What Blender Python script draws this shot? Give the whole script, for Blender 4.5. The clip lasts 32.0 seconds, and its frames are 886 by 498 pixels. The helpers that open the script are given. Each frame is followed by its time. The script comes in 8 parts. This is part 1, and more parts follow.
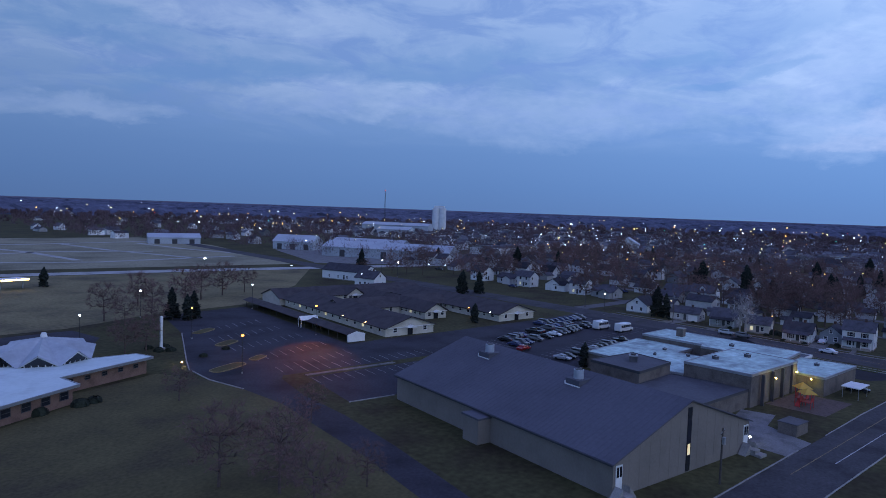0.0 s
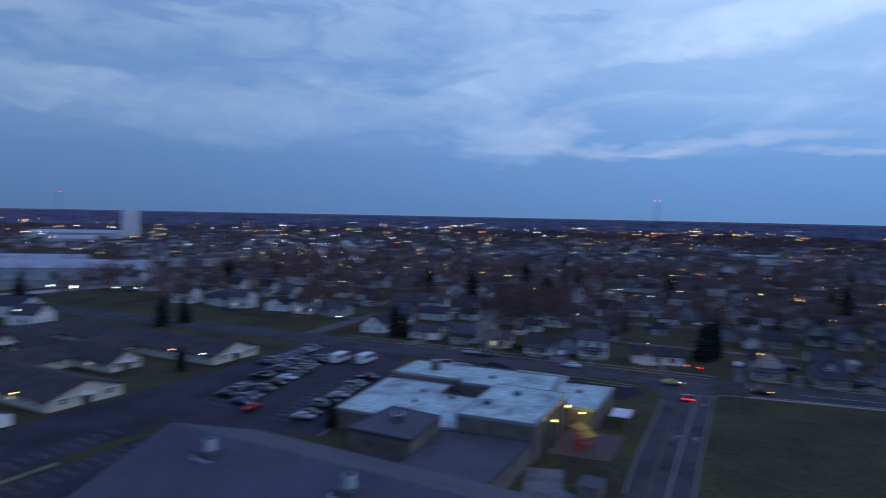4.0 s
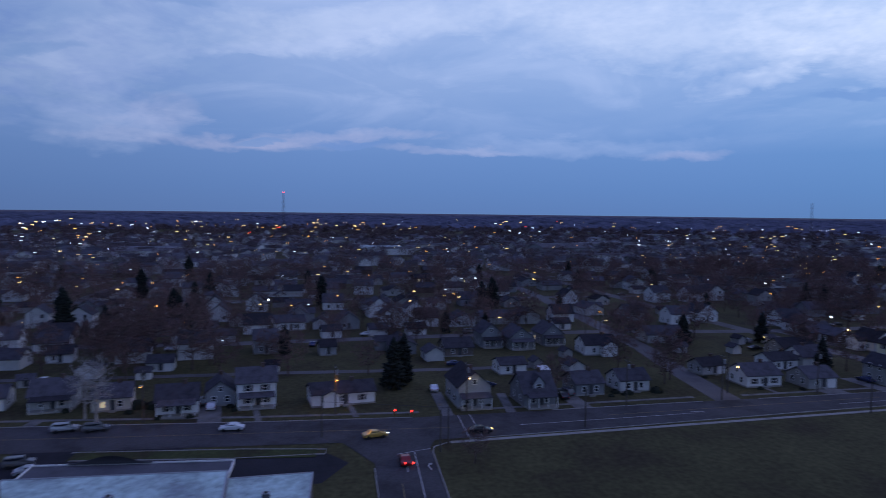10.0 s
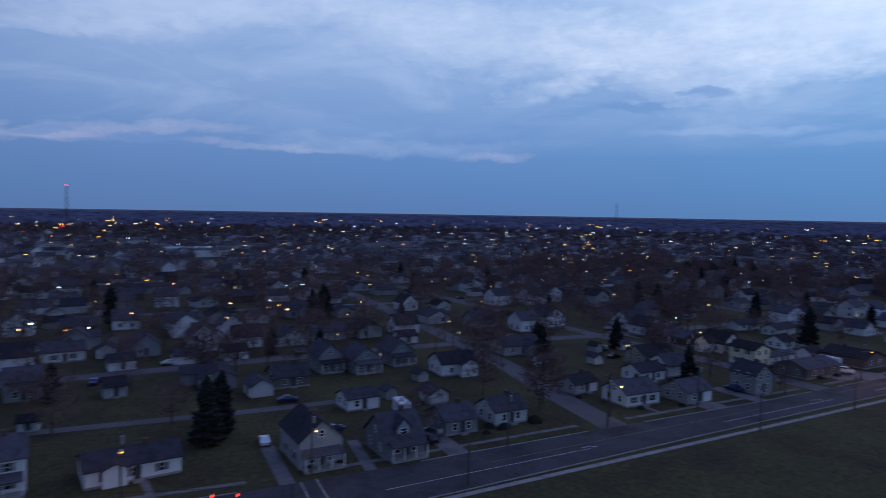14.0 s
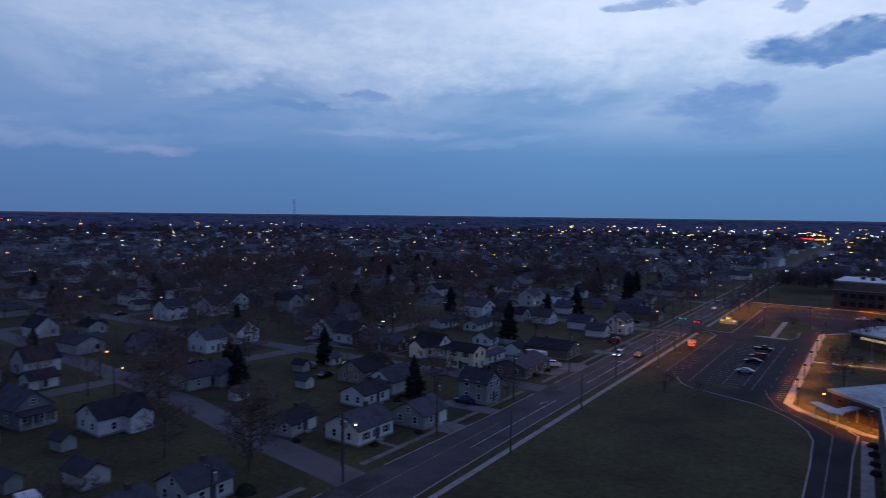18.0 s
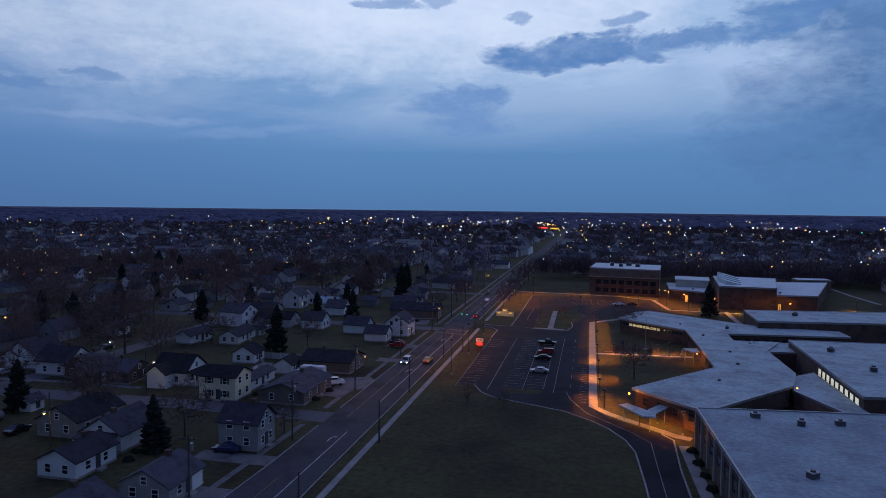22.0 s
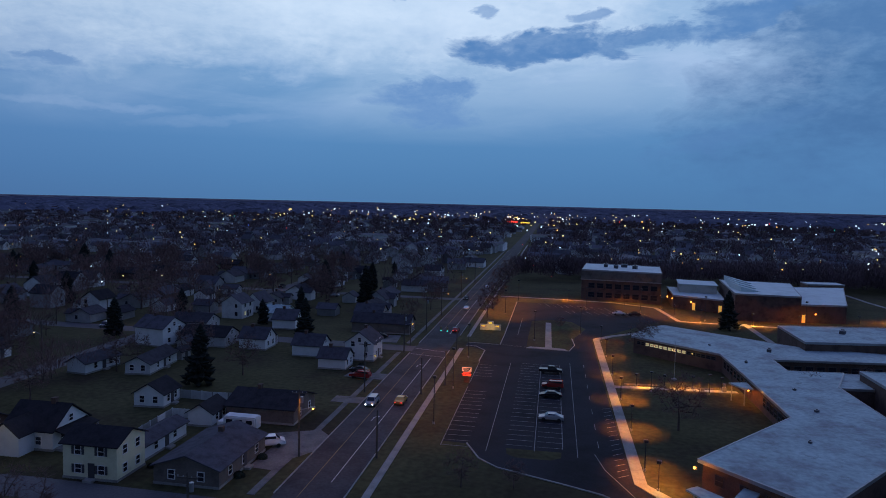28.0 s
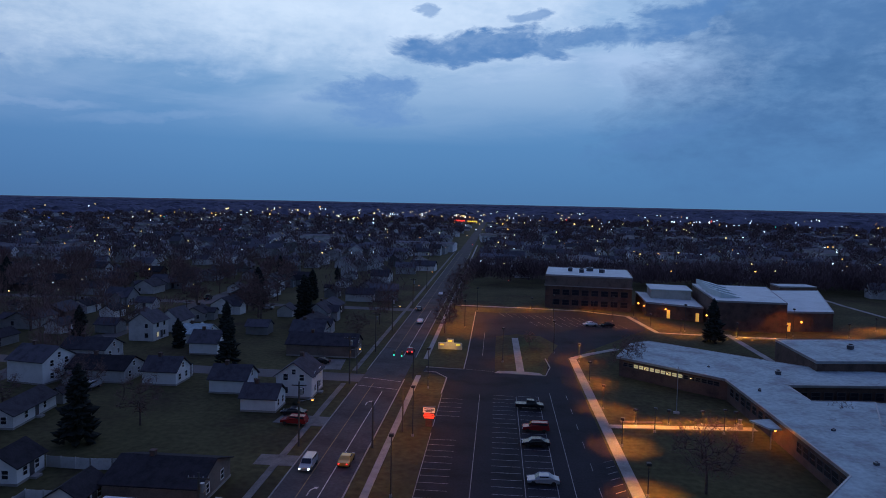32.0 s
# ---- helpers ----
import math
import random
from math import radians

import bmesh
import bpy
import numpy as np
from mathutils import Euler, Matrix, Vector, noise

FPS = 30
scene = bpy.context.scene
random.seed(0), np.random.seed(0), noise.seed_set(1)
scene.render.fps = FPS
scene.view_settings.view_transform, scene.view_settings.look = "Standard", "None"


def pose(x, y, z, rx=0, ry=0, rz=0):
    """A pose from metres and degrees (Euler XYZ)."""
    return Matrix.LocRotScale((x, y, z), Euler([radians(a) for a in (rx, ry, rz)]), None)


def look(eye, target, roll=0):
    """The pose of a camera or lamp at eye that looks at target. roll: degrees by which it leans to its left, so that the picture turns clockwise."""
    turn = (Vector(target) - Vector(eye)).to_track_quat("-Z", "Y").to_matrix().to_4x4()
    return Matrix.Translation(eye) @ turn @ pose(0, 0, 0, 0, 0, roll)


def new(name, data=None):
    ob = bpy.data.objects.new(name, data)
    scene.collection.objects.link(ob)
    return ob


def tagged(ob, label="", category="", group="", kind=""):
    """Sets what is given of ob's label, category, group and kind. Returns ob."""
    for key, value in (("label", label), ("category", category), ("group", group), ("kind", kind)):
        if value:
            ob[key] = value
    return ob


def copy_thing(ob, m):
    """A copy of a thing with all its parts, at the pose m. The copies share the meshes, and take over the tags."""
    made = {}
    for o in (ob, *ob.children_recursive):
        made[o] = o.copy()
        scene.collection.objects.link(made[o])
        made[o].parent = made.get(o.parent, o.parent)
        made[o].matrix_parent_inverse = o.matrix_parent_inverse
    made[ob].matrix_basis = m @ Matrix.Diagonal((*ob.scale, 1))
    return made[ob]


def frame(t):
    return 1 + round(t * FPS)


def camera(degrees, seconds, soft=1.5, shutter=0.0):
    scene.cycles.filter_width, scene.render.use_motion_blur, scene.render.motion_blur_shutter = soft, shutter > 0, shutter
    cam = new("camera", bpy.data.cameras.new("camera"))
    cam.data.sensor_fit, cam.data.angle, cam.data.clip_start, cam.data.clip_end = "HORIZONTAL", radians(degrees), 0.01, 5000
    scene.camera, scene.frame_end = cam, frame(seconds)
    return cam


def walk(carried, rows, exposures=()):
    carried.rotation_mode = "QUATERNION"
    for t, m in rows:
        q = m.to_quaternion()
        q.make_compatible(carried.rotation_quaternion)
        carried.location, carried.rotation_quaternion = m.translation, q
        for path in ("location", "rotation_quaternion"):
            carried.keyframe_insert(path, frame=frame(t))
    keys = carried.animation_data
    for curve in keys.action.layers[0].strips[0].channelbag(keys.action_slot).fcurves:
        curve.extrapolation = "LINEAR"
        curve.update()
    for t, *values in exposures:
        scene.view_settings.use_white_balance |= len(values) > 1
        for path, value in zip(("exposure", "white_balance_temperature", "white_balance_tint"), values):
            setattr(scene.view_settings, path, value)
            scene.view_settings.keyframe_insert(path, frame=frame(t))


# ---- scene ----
cam = camera(66.85, 32.0, soft=0.8, shutter=0.6)
PATH = [
    (0.0, (205.57, 11.18, 37.13), (132.151, -56.435, 30.984), 1.982),
    (0.5, (202.93, 8.13, 37.77), (128.657, -58.548, 31.694), 1.950),
    (1.0, (200.10, 5.02, 38.41), (124.854, -60.565, 32.358), 1.907),
    (1.5, (197.23, 2.09, 39.08), (121.337, -62.740, 33.053), 1.828),
    (2.0, (194.04, -0.87, 39.58), (116.277, -63.447, 33.604), 1.759),
    (2.5, (190.18, -4.04, 40.02), (107.086, -59.372, 34.267), 1.574),
    (3.0, (186.38, -7.06, 40.42), (98.869, -55.132, 34.890), 1.439),
    (3.5, (182.77, -9.93, 40.92), (92.659, -52.949, 35.502), 1.298),
    (4.0, (178.45, -12.38, 41.35), (83.551, -43.463, 36.093), 1.152),
    (4.5, (173.21, -14.58, 41.96), (73.353, -16.621, 36.916), 0.926),
    (6.5, (157.07, -21.64, 42.17), (57.517, -13.802, 36.971), 0.461),
    (7.0, (153.13, -22.84, 42.13), (53.579, -14.936, 36.867), 0.469),
    (7.5, (148.82, -23.98, 42.16), (49.278, -16.038, 36.789), 0.474),
    (8.0, (144.38, -24.93, 42.16), (44.851, -16.884, 36.662), 0.498),
    (8.5, (139.75, -25.58, 42.15), (40.400, -15.688, 36.542), 0.522),
    (9.0, (135.01, -26.18, 42.13), (35.947, -13.794, 36.454), 0.624),
    (9.5, (130.37, -26.36, 42.01), (31.669, -11.331, 36.345), 0.583),
    (10.0, (125.23, -26.44, 41.89), (28.300, -2.501, 36.276), 0.633),
    (10.5, (120.45, -26.35, 41.78), (25.483, 4.464, 36.221), 0.635),
    (11.0, (116.25, -26.13, 41.73), (21.636, 5.776, 36.164), 0.687),
    (11.5, (112.26, -25.77, 41.78), (17.829, 6.659, 36.154), 0.751),
    (12.0, (108.32, -25.28, 41.76), (14.213, 8.052, 36.070), 0.855),
    (12.5, (104.27, -24.77, 41.80), (10.349, 9.085, 36.013), 0.958),
    (13.0, (100.58, -23.89, 41.84), (6.905, 10.616, 36.013), 1.009),
    (13.5, (96.58, -22.77, 41.78), (4.420, 15.626, 36.049), 1.015),
    (14.0, (92.05, -21.37, 41.72), (5.057, 27.628, 36.177), 0.945),
    (14.5, (87.43, -19.43, 41.49), (5.832, 38.130, 36.148), 0.837),
    (16.5, (71.74, -12.42, 41.22), (0.360, 57.409, 35.870), 0.922),
    (17.0, (68.55, -10.23, 41.20), (1.002, 63.317, 35.843), 0.803),
    (17.5, (65.20, -7.32, 41.03), (3.693, 71.341, 35.680), 0.731),
    (18.0, (61.84, -4.51, 40.86), (7.355, 79.175, 35.537), 0.691),
    (18.5, (59.08, -1.69, 40.78), (11.121, 85.890, 35.449), 0.574),
    (19.0, (56.60, 1.21, 40.67), (11.625, 90.357, 35.232), 0.498),
    (19.5, (54.45, 4.17, 40.56), (14.137, 95.515, 35.029), 0.501),
    (20.0, (51.82, 7.87, 40.38), (20.870, 102.793, 34.768), 0.520),
    (20.5, (49.62, 11.14, 40.17), (22.008, 107.079, 34.461), 0.541),
    (21.0, (47.80, 14.16, 40.10), (21.411, 110.441, 34.265), 0.590),
    (21.5, (46.17, 17.56, 40.06), (23.378, 114.746, 34.055), 0.630),
    (22.0, (44.76, 21.12, 39.96), (23.456, 118.634, 33.857), 0.665),
    (22.5, (43.38, 24.53, 39.85), (23.371, 122.311, 33.610), 0.690),
    (23.0, (42.28, 28.15, 39.74), (23.256, 126.117, 33.393), 0.706),
    (23.5, (41.12, 31.84, 39.61), (22.701, 129.913, 33.147), 0.765),
    (24.0, (40.12, 35.27, 39.53), (21.948, 133.385, 32.977), 0.820),
    (24.5, (39.38, 38.67, 39.49), (21.275, 136.794, 32.854), 0.854),
    (25.0, (38.85, 41.91, 39.55), (20.601, 139.999, 32.805), 0.880),
    (25.5, (38.32, 45.33, 39.43), (19.860, 143.377, 32.653), 0.951),
    (27.5, (33.75, 59.18, 39.47), (16.986, 157.517, 32.425), 1.306),
    (28.0, (32.76, 62.58, 39.47), (16.675, 161.017, 32.375), 1.355),
    (28.5, (32.01, 65.97, 39.45), (16.313, 164.478, 32.355), 1.335),
    (29.0, (31.03, 69.74, 39.44), (15.789, 168.315, 32.321), 1.308),
    (29.5, (29.98, 73.34, 39.37), (15.449, 172.024, 32.263), 1.264),
    (30.0, (29.07, 76.93, 39.39), (15.587, 175.758, 32.285), 1.252),
    (30.5, (28.19, 80.76, 39.42), (17.971, 179.979, 32.322), 1.217),
    (31.0, (27.39, 84.40, 39.42), (18.705, 183.768, 32.317), 1.219),
    (31.5, (26.64, 87.92, 39.43), (18.491, 187.329, 32.326), 1.207),
    (32.0, (26.11, 91.61, 39.48), (18.263, 191.047, 32.335), 1.171),
]
walk(cam, [(t, look(eye, target, roll)) for t, eye, target, roll in PATH],
     [(0.0, 0.17, 6400, 9), (1.5, 0.13, 6450, 4), (3.0, 0.05, 6500, 0), (4.5, -0.02, 6500, 4), (7.0, -0.20, 6550, 13), (10.0, -0.30, 6600, 15), (14.0, -0.40, 6600, 10), (19.0, -0.68, 6550, 11), (25.0, -0.74, 6500, 8), (28.0, -0.74, 6380, 4), (32.0, -0.70, 6380, 5)])

# ---- world, sun, exposure ----
def build_world():
    w = bpy.data.worlds.new("dusk_sky")
    scene.world = w
    w.use_nodes = True
    nt = w.node_tree
    nt.nodes.clear()
    N, Lk = nt.nodes.new, nt.links.new
    out, bg = N("ShaderNodeOutputWorld"), N("ShaderNodeBackground")
    Lk(bg.outputs[0], out.inputs[0])

    def math_node(op, a, b=None, c=None, clamp=False):
        m = N("ShaderNodeMath")
        m.operation, m.use_clamp = op, clamp
        for i, v in enumerate((a, b, c)):
            if v is None:
                continue
            if isinstance(v, (int, float)):
                m.inputs[i].default_value = v
            else:
                Lk(v, m.inputs[i])
        return m.outputs[0]

    def mix(fac, a, b, kind="MIX"):
        m = N("ShaderNodeMix")
        m.data_type, m.blend_type = "RGBA", kind
        for i, v in ((0, fac), (6, a), (7, b)):
            if isinstance(v, (int, float)):
                m.inputs[i].default_value = v
            elif isinstance(v, tuple):
                m.inputs[i].default_value = (*v, 1)
            else:
                Lk(v, m.inputs[i])
        return m.outputs[2]

    def ramp(v, stops):
        r = N("ShaderNodeValToRGB")
        e = r.color_ramp.elements
        while len(e) < len(stops):
            e.new(0.5)
        for i, (p, c) in enumerate(stops):
            e[i].position, e[i].color = p, (*c, 1) if isinstance(c, tuple) else (c, c, c, 1)
        Lk(v, r.inputs[0])
        return r.outputs[0]

    tc = N("ShaderNodeTexCoord")
    sep = N("ShaderNodeSeparateXYZ")
    Lk(tc.outputs["Generated"], sep.inputs[0])
    x, y, z = sep.outputs
    el = math_node("ARCSINE", z)                       # elevation
    az = math_node("ARCTAN2", math_node("MULTIPLY", x, -1.0), y)   # to the left of north
    # the plane of the cloud deck: bands flatten towards the horizon
    zz = math_node("MAXIMUM", math_node("ADD", z, 0.15), 0.05)
    px, py = math_node("DIVIDE", x, zz), math_node("DIVIDE", y, zz)
    comb = N("ShaderNodeCombineXYZ")
    Lk(px, comb.inputs[0]), Lk(py, comb.inputs[1])

    def cloud(scale, detail, rough, warp, off=0.0, src=None):
        n = N("ShaderNodeTexNoise")
        n.inputs["Scale"].default_value, n.inputs["Detail"].default_value = scale, detail
        n.inputs["Roughness"].default_value, n.inputs["Distortion"].default_value = rough, warp
        mp = N("ShaderNodeMapping")
        mp.inputs["Location"].default_value = (off, off * 0.7, 0)
        Lk(src or comb.outputs[0], mp.inputs[0])
        Lk(mp.outputs[0], n.inputs["Vector"])
        return n.outputs[0]

    sky = N("ShaderNodeTexSky")
    sky.sky_type, sky.sun_disc = "NISHITA", False
    sky.sun_elevation, sky.sun_rotation = radians(1.0), radians(0.0)
    base = ramp(math_node("DIVIDE", el, 0.55, clamp=True), [
        (0.0, (0.074, 0.166, 0.370)), (0.06, (0.080, 0.184, 0.408)), (0.20, (0.102, 0.226, 0.480)),
        (0.42, (0.150, 0.290, 0.560)), (0.62, (0.205, 0.350, 0.630)), (1.0, (0.17, 0.32, 0.72))])
    base = mix(0.0, base, sky.outputs[0])
    # the west, behind the silo, is more violet
    west = ramp(math_node("DIVIDE", az, 2.6, clamp=True), [(0.25, 0.0), (0.55, 0.7), (1.0, 1.0)])
    base = mix(west, base, mix(1.0, base, (1.13, 0.955, 0.945), "MULTIPLY"))
    north = ramp(math_node("DIVIDE", math_node("ABSOLUTE", az), 3.1416, clamp=True), [(0.10, 1.0), (0.30, 0.0)])
    base = mix(north, base, mix(1.0, base, (0.93, 0.99, 0.94), "MULTIPLY"))
    # broad bright veil of cloud high up
    veil = cloud(0.55, 9, 0.58, 0.6, 3.1)
    hi = ramp(math_node("DIVIDE", el, 0.5, clamp=True), [(0.16, 0.0), (0.44, 0.55), (0.72, 1.0)])
    glow = ramp(math_node("DIVIDE", math_node("ABSOLUTE", math_node("SUBTRACT", az, 0.16)), 1.5, clamp=True), [(0.0, 1.0), (0.30, 0.75), (1.0, 0.22)])
    amount = math_node("MULTIPLY", math_node("MULTIPLY", hi, glow), ramp(veil, [(0.36, 0.08), (0.62, 1.0)]))
    col = mix(amount, base, (0.62, 0.72, 0.90))
    # thin bright streaks
    st = cloud(1.3, 7, 0.6, 1.2, 11.0)
    mid = ramp(math_node("DIVIDE", el, 0.4, clamp=True), [(0.20, 0.0), (0.46, 1.0), (0.75, 0.6), (1.0, 0.35)])
    col = mix(math_node("MULTIPLY", math_node("MULTIPLY", ramp(st, [(0.48, 0.0), (0.72, 1.0)]), mid), 0.24), col, (0.50, 0.60, 0.84))
    # grey-blue cloud patches
    dk = cloud(0.9, 8, 0.6, 0.5, 23.0)
    col = mix(math_node("MULTIPLY", math_node("MULTIPLY", ramp(dk, [(0.50, 0.0), (0.70, 1.0)]), mid), 0.30), col, (0.115, 0.225, 0.50))

    mot = cloud(3.4, 8, 0.62, 0.6, 31.0)
    wide = ramp(math_node("DIVIDE", az, 3.1416, clamp=True), [(0.50, 0.0), (0.62, 1.0)])
    lift = ramp(math_node("DIVIDE", el, 0.4, clamp=True), [(0.22, 0.0), (0.40, 1.0)])
    patch = math_node("MULTIPLY", math_node("MULTIPLY", ramp(mot, [(0.44, 0.0), (0.60, 1.0)]), lift), wide)
    col = mix(math_node("MULTIPLY", patch, 0.8), col, (0.135, 0.235, 0.51))
    # single clouds
    flat = N("ShaderNodeCombineXYZ")
    Lk(az, flat.inputs[0]), Lk(math_node("MULTIPLY", el, 2.1), flat.inputs[1])
    wob = cloud(17.0, 10, 0.62, 0.25, 1.7, flat.outputs[0])
    fray = cloud(48.0, 6, 0.6, 0.2, 5.3, flat.outputs[0])
    # two drifts that fold the outlines into billows
    drift_a = math_node("SUBTRACT", cloud(8.0, 9, 0.64, 0.5, 2.9, flat.outputs[0]), 0.5)
    drift_e = math_node("SUBTRACT", cloud(11.0, 9, 0.62, 0.5, 7.7, flat.outputs[0]), 0.5)
    body = math_node("ADD", math_node("MULTIPLY", wob, 0.9), math_node("MULTIPLY", fray, 0.5))
    for a0, e0, wa, we, colour, strength, tilt, crisp in CLOUDS:
        k = min(1.0, 0.25 + we / 1.6)
        da = math_node("SUBTRACT", math_node("MULTIPLY_ADD", drift_a, 0.26 * k, az), radians(a0))
        up = math_node("SUBTRACT", math_node("MULTIPLY_ADD", drift_e, 0.085 * k, el), radians(e0))
        de = math_node("SUBTRACT", up, math_node("MULTIPLY", da, tilt))
        q = math_node("ADD", math_node("POWER", math_node("DIVIDE", da, radians(wa)), 2.0),
                      math_node("POWER", math_node("DIVIDE", de, radians(we)), 2.0))
        q = math_node("ADD", q, math_node("MULTIPLY", math_node("SUBTRACT", wob, 0.5), 1.6))
        q = math_node("ADD", q, math_node("MULTIPLY", math_node("SUBTRACT", fray, 0.5), 0.7))
        soft = 1.0 - crisp
        f = ramp(math_node("DIVIDE", q, 2.4, clamp=True), [(max(0.0, 0.30 - 0.40 * soft), 1.0), (0.46 + 0.50 * soft, 0.0)])
        dense = math_node("SUBTRACT", 1.42, math_node("MULTIPLY", body, 0.8), clamp=True)
        col = mix(math_node("MULTIPLY", math_node("MULTIPLY", f, dense), strength), col, colour)
    # brighter towards the sunset in the north, dimmer overhead
    round_ = ramp(math_node("DIVIDE", math_node("ABSOLUTE", math_node("ADD", az, 0.0)), 3.1416, clamp=True), [(0.0, 1.0), (0.12, 1.0), (0.25, 0.88), (0.48, 0.82), (0.72, 0.60), (1.0, 0.45)])
    over = ramp(math_node("DIVIDE", el, 1.5708, clamp=True), [(0.0, 1.0), (0.27, 1.0), (0.42, 0.62), (1.0, 0.60)])
    # the unseen zenith of a dusk sky is a deeper blue
    deep = ramp(math_node("DIVIDE", el, 1.5708, clamp=True), [(0.22, 0.0), (0.45, 1.0)])
    col = mix(deep, col, mix(1.0, col, (0.86, 0.77, 1.14), "MULTIPLY"))
    gain = math_node("MULTIPLY", math_node("MULTIPLY", round_, over), 1.95)
    vm = N("ShaderNodeVectorMath")
    vm.operation = "SCALE"
    Lk(col, vm.inputs[0]), Lk(gain, vm.inputs["Scale"])
    col = vm.outputs[0]
    # below the horizon: dim land, painted in the blue of its haze
    col = mix(math_node("GREATER_THAN", z, -0.004), (0.046, 0.058, 0.130), col)
    Lk(col, bg.inputs[0])
    bg.inputs[1].default_value = 1.0


# azimuth to the left of north and elevation in degrees, half widths, colour, strength, tilt, crispness
PALE, WHITE, PINK = (0.40, 0.50, 0.74), (0.60, 0.69, 0.86), (0.42, 0.44, 0.62)
DARK, GREY = (0.088, 0.198, 0.44), (0.118, 0.235, 0.49)
CLOUDS = [
    (11.0, 16.5, 15.0, 4.0, WHITE, 0.56, 0.0, 0.25), (28.0, 14.0, 12.0, 3.2, WHITE, 0.49, 0.05, 0.3), (42.0, 12.6, 9.0, 2.8, WHITE, 0.41, 0.12, 0.35), (57.0, 14.2, 12.0, 2.6, WHITE, 0.38, 0.1, 0.3),
    (2.0, 13.6, 8.0, 2.6, WHITE, 0.41, -0.1, 0.3), (-13.5, 11.0, 5.0, 2.6, PALE, 0.34, -0.1, 0.3), (51.0, 10.6, 4.5, 0.8, WHITE, 0.30, -0.2, 0.35),
    (-24.0, 8.8, 12.0, 5.6, (0.064, 0.150, 0.335), 1.0, -0.25, 0.3), (-22.5, 14.6, 9.5, 3.0, (0.078, 0.172, 0.375), 1.0, -0.05, 0.45), (-13.0, 5.6, 5.0, 0.9, (0.085, 0.185, 0.405), 0.6, -0.3, 0.3),
    (1.4, 12.8, 5.6, 1.35, DARK, 1.00, -0.05, 0.75), (3.6, 11.9, 4.0, 0.8, DARK, 0.90, 0.0, 0.7), (-7.0, 13.2, 6.6, 0.85, DARK, 0.95, -0.06, 0.7), (-14.0, 14.6, 4.0, 1.1, DARK, 0.9, -0.1, 0.65), (-1.5, 15.0, 1.8, 0.5, GREY, 0.80, 0.0, 0.7), (6.0, 15.4, 1.2, 0.45, GREY, 0.70, 0.0, 0.7),
    (11.0, 9.4, 4.4, 0.85, GREY, 0.95, -0.04, 0.6), (12.6, 8.2, 3.6, 0.7, GREY, 0.85, 0.05, 0.5), (10.8, 6.9, 3.2, 0.8, GREY, 0.85, 0.05, 0.5), (17.5, 16.4, 2.2, 0.5, GREY, 0.80, 0.0, 0.8), (13.5, 16.8, 2.0, 0.6, GREY, 0.70, 0.0, 0.8),
    (28.0, 6.0, 5.0, 0.32, PALE, 0.14, -0.09, 0.2), (44.6, 8.7, 2.8, 0.38, GREY, 0.75, 0.05, 0.7), (39.8, 9.6, 1.7, 0.3, GREY, 0.70, 0.0, 0.7), (37.0, 6.6, 6.0, 0.3, PALE, 0.22, 0.0, 0.3),
    (83.0, 15.0, 12.0, 1.4, WHITE, 0.26, -0.12, 0.3), (88.0, 13.4, 8.0, 0.5, PALE, 0.31, -0.15, 0.4), (98.6, 7.1, 3.2, 1.3, PINK, 0.22, -0.05, 0.35), (96.0, 5.4, 9.0, 0.45, PINK, 0.26, 0.02, 0.35), (86.5, 5.9, 8.0, 0.5, PINK, 0.34, -0.06, 0.3),
    (76.0, 5.1, 5.0, 0.26, PINK, 0.28, 0.03, 0.35), (66.0, 5.4, 9.0, 0.7, PALE, 0.24, 0.02, 0.2), (83.8, 5.35, 3.4, 0.34, (0.120, 0.225, 0.48), 0.9, -0.03, 0.8), (91.5, 5.6, 1.8, 0.28, GREY, 0.70, -0.1, 0.8), (56.5, 4.6, 3.0, 0.3, PINK, 0.28, 0.0, 0.35),
    (106.6, 11.4, 2.9, 0.38, GREY, 0.80, -0.22, 0.7), (111.2, 10.2, 3.0, 0.32, GREY, 0.75, -0.1, 0.7), (97.2, 15.9, 3.4, 0.45, GREY, 0.45, 0.0, 0.7), (113.5, 12.0, 3.0, 0.5, GREY, 0.60, -0.1, 0.6),
    (102.5, 6.4, 5.5, 1.5, PALE, 0.30, 0.0, 0.25), (103.5, 11.0, 5.0, 2.4, PALE, 0.30, -0.2, 0.3), (140.0, 8.9, 8.0, 1.5, PALE, 0.26, -0.05, 0.45), (161.0, 6.6, 6.0, 1.0, PALE, 0.28, 0.0, 0.35), (124.0, 8.0, 12.0, 2.0, PALE, 0.25, 0.0, 0.3),
    (151.0, 10.2, 8.0, 1.1, GREY, 0.70, -0.12, 0.5), (161.0, 12.7, 7.0, 1.5, GREY, 0.70, 0.0, 0.5), (134.0, 11.6, 9.0, 0.9, GREY, 0.50, -0.15, 0.5), (147.0, 14.6, 10.0, 1.2, PALE, 0.25, 0.0, 0.4),
]
build_world()

sun_data = bpy.data.lights.new("sun", "SUN")
sun_data.energy, sun_data.angle, sun_data.color = 0.10, radians(60), (1.0, 0.93, 0.86)
sun = new("sun", sun_data)
sun.matrix_world = look((0, 300, 120), (0, 0, 0))


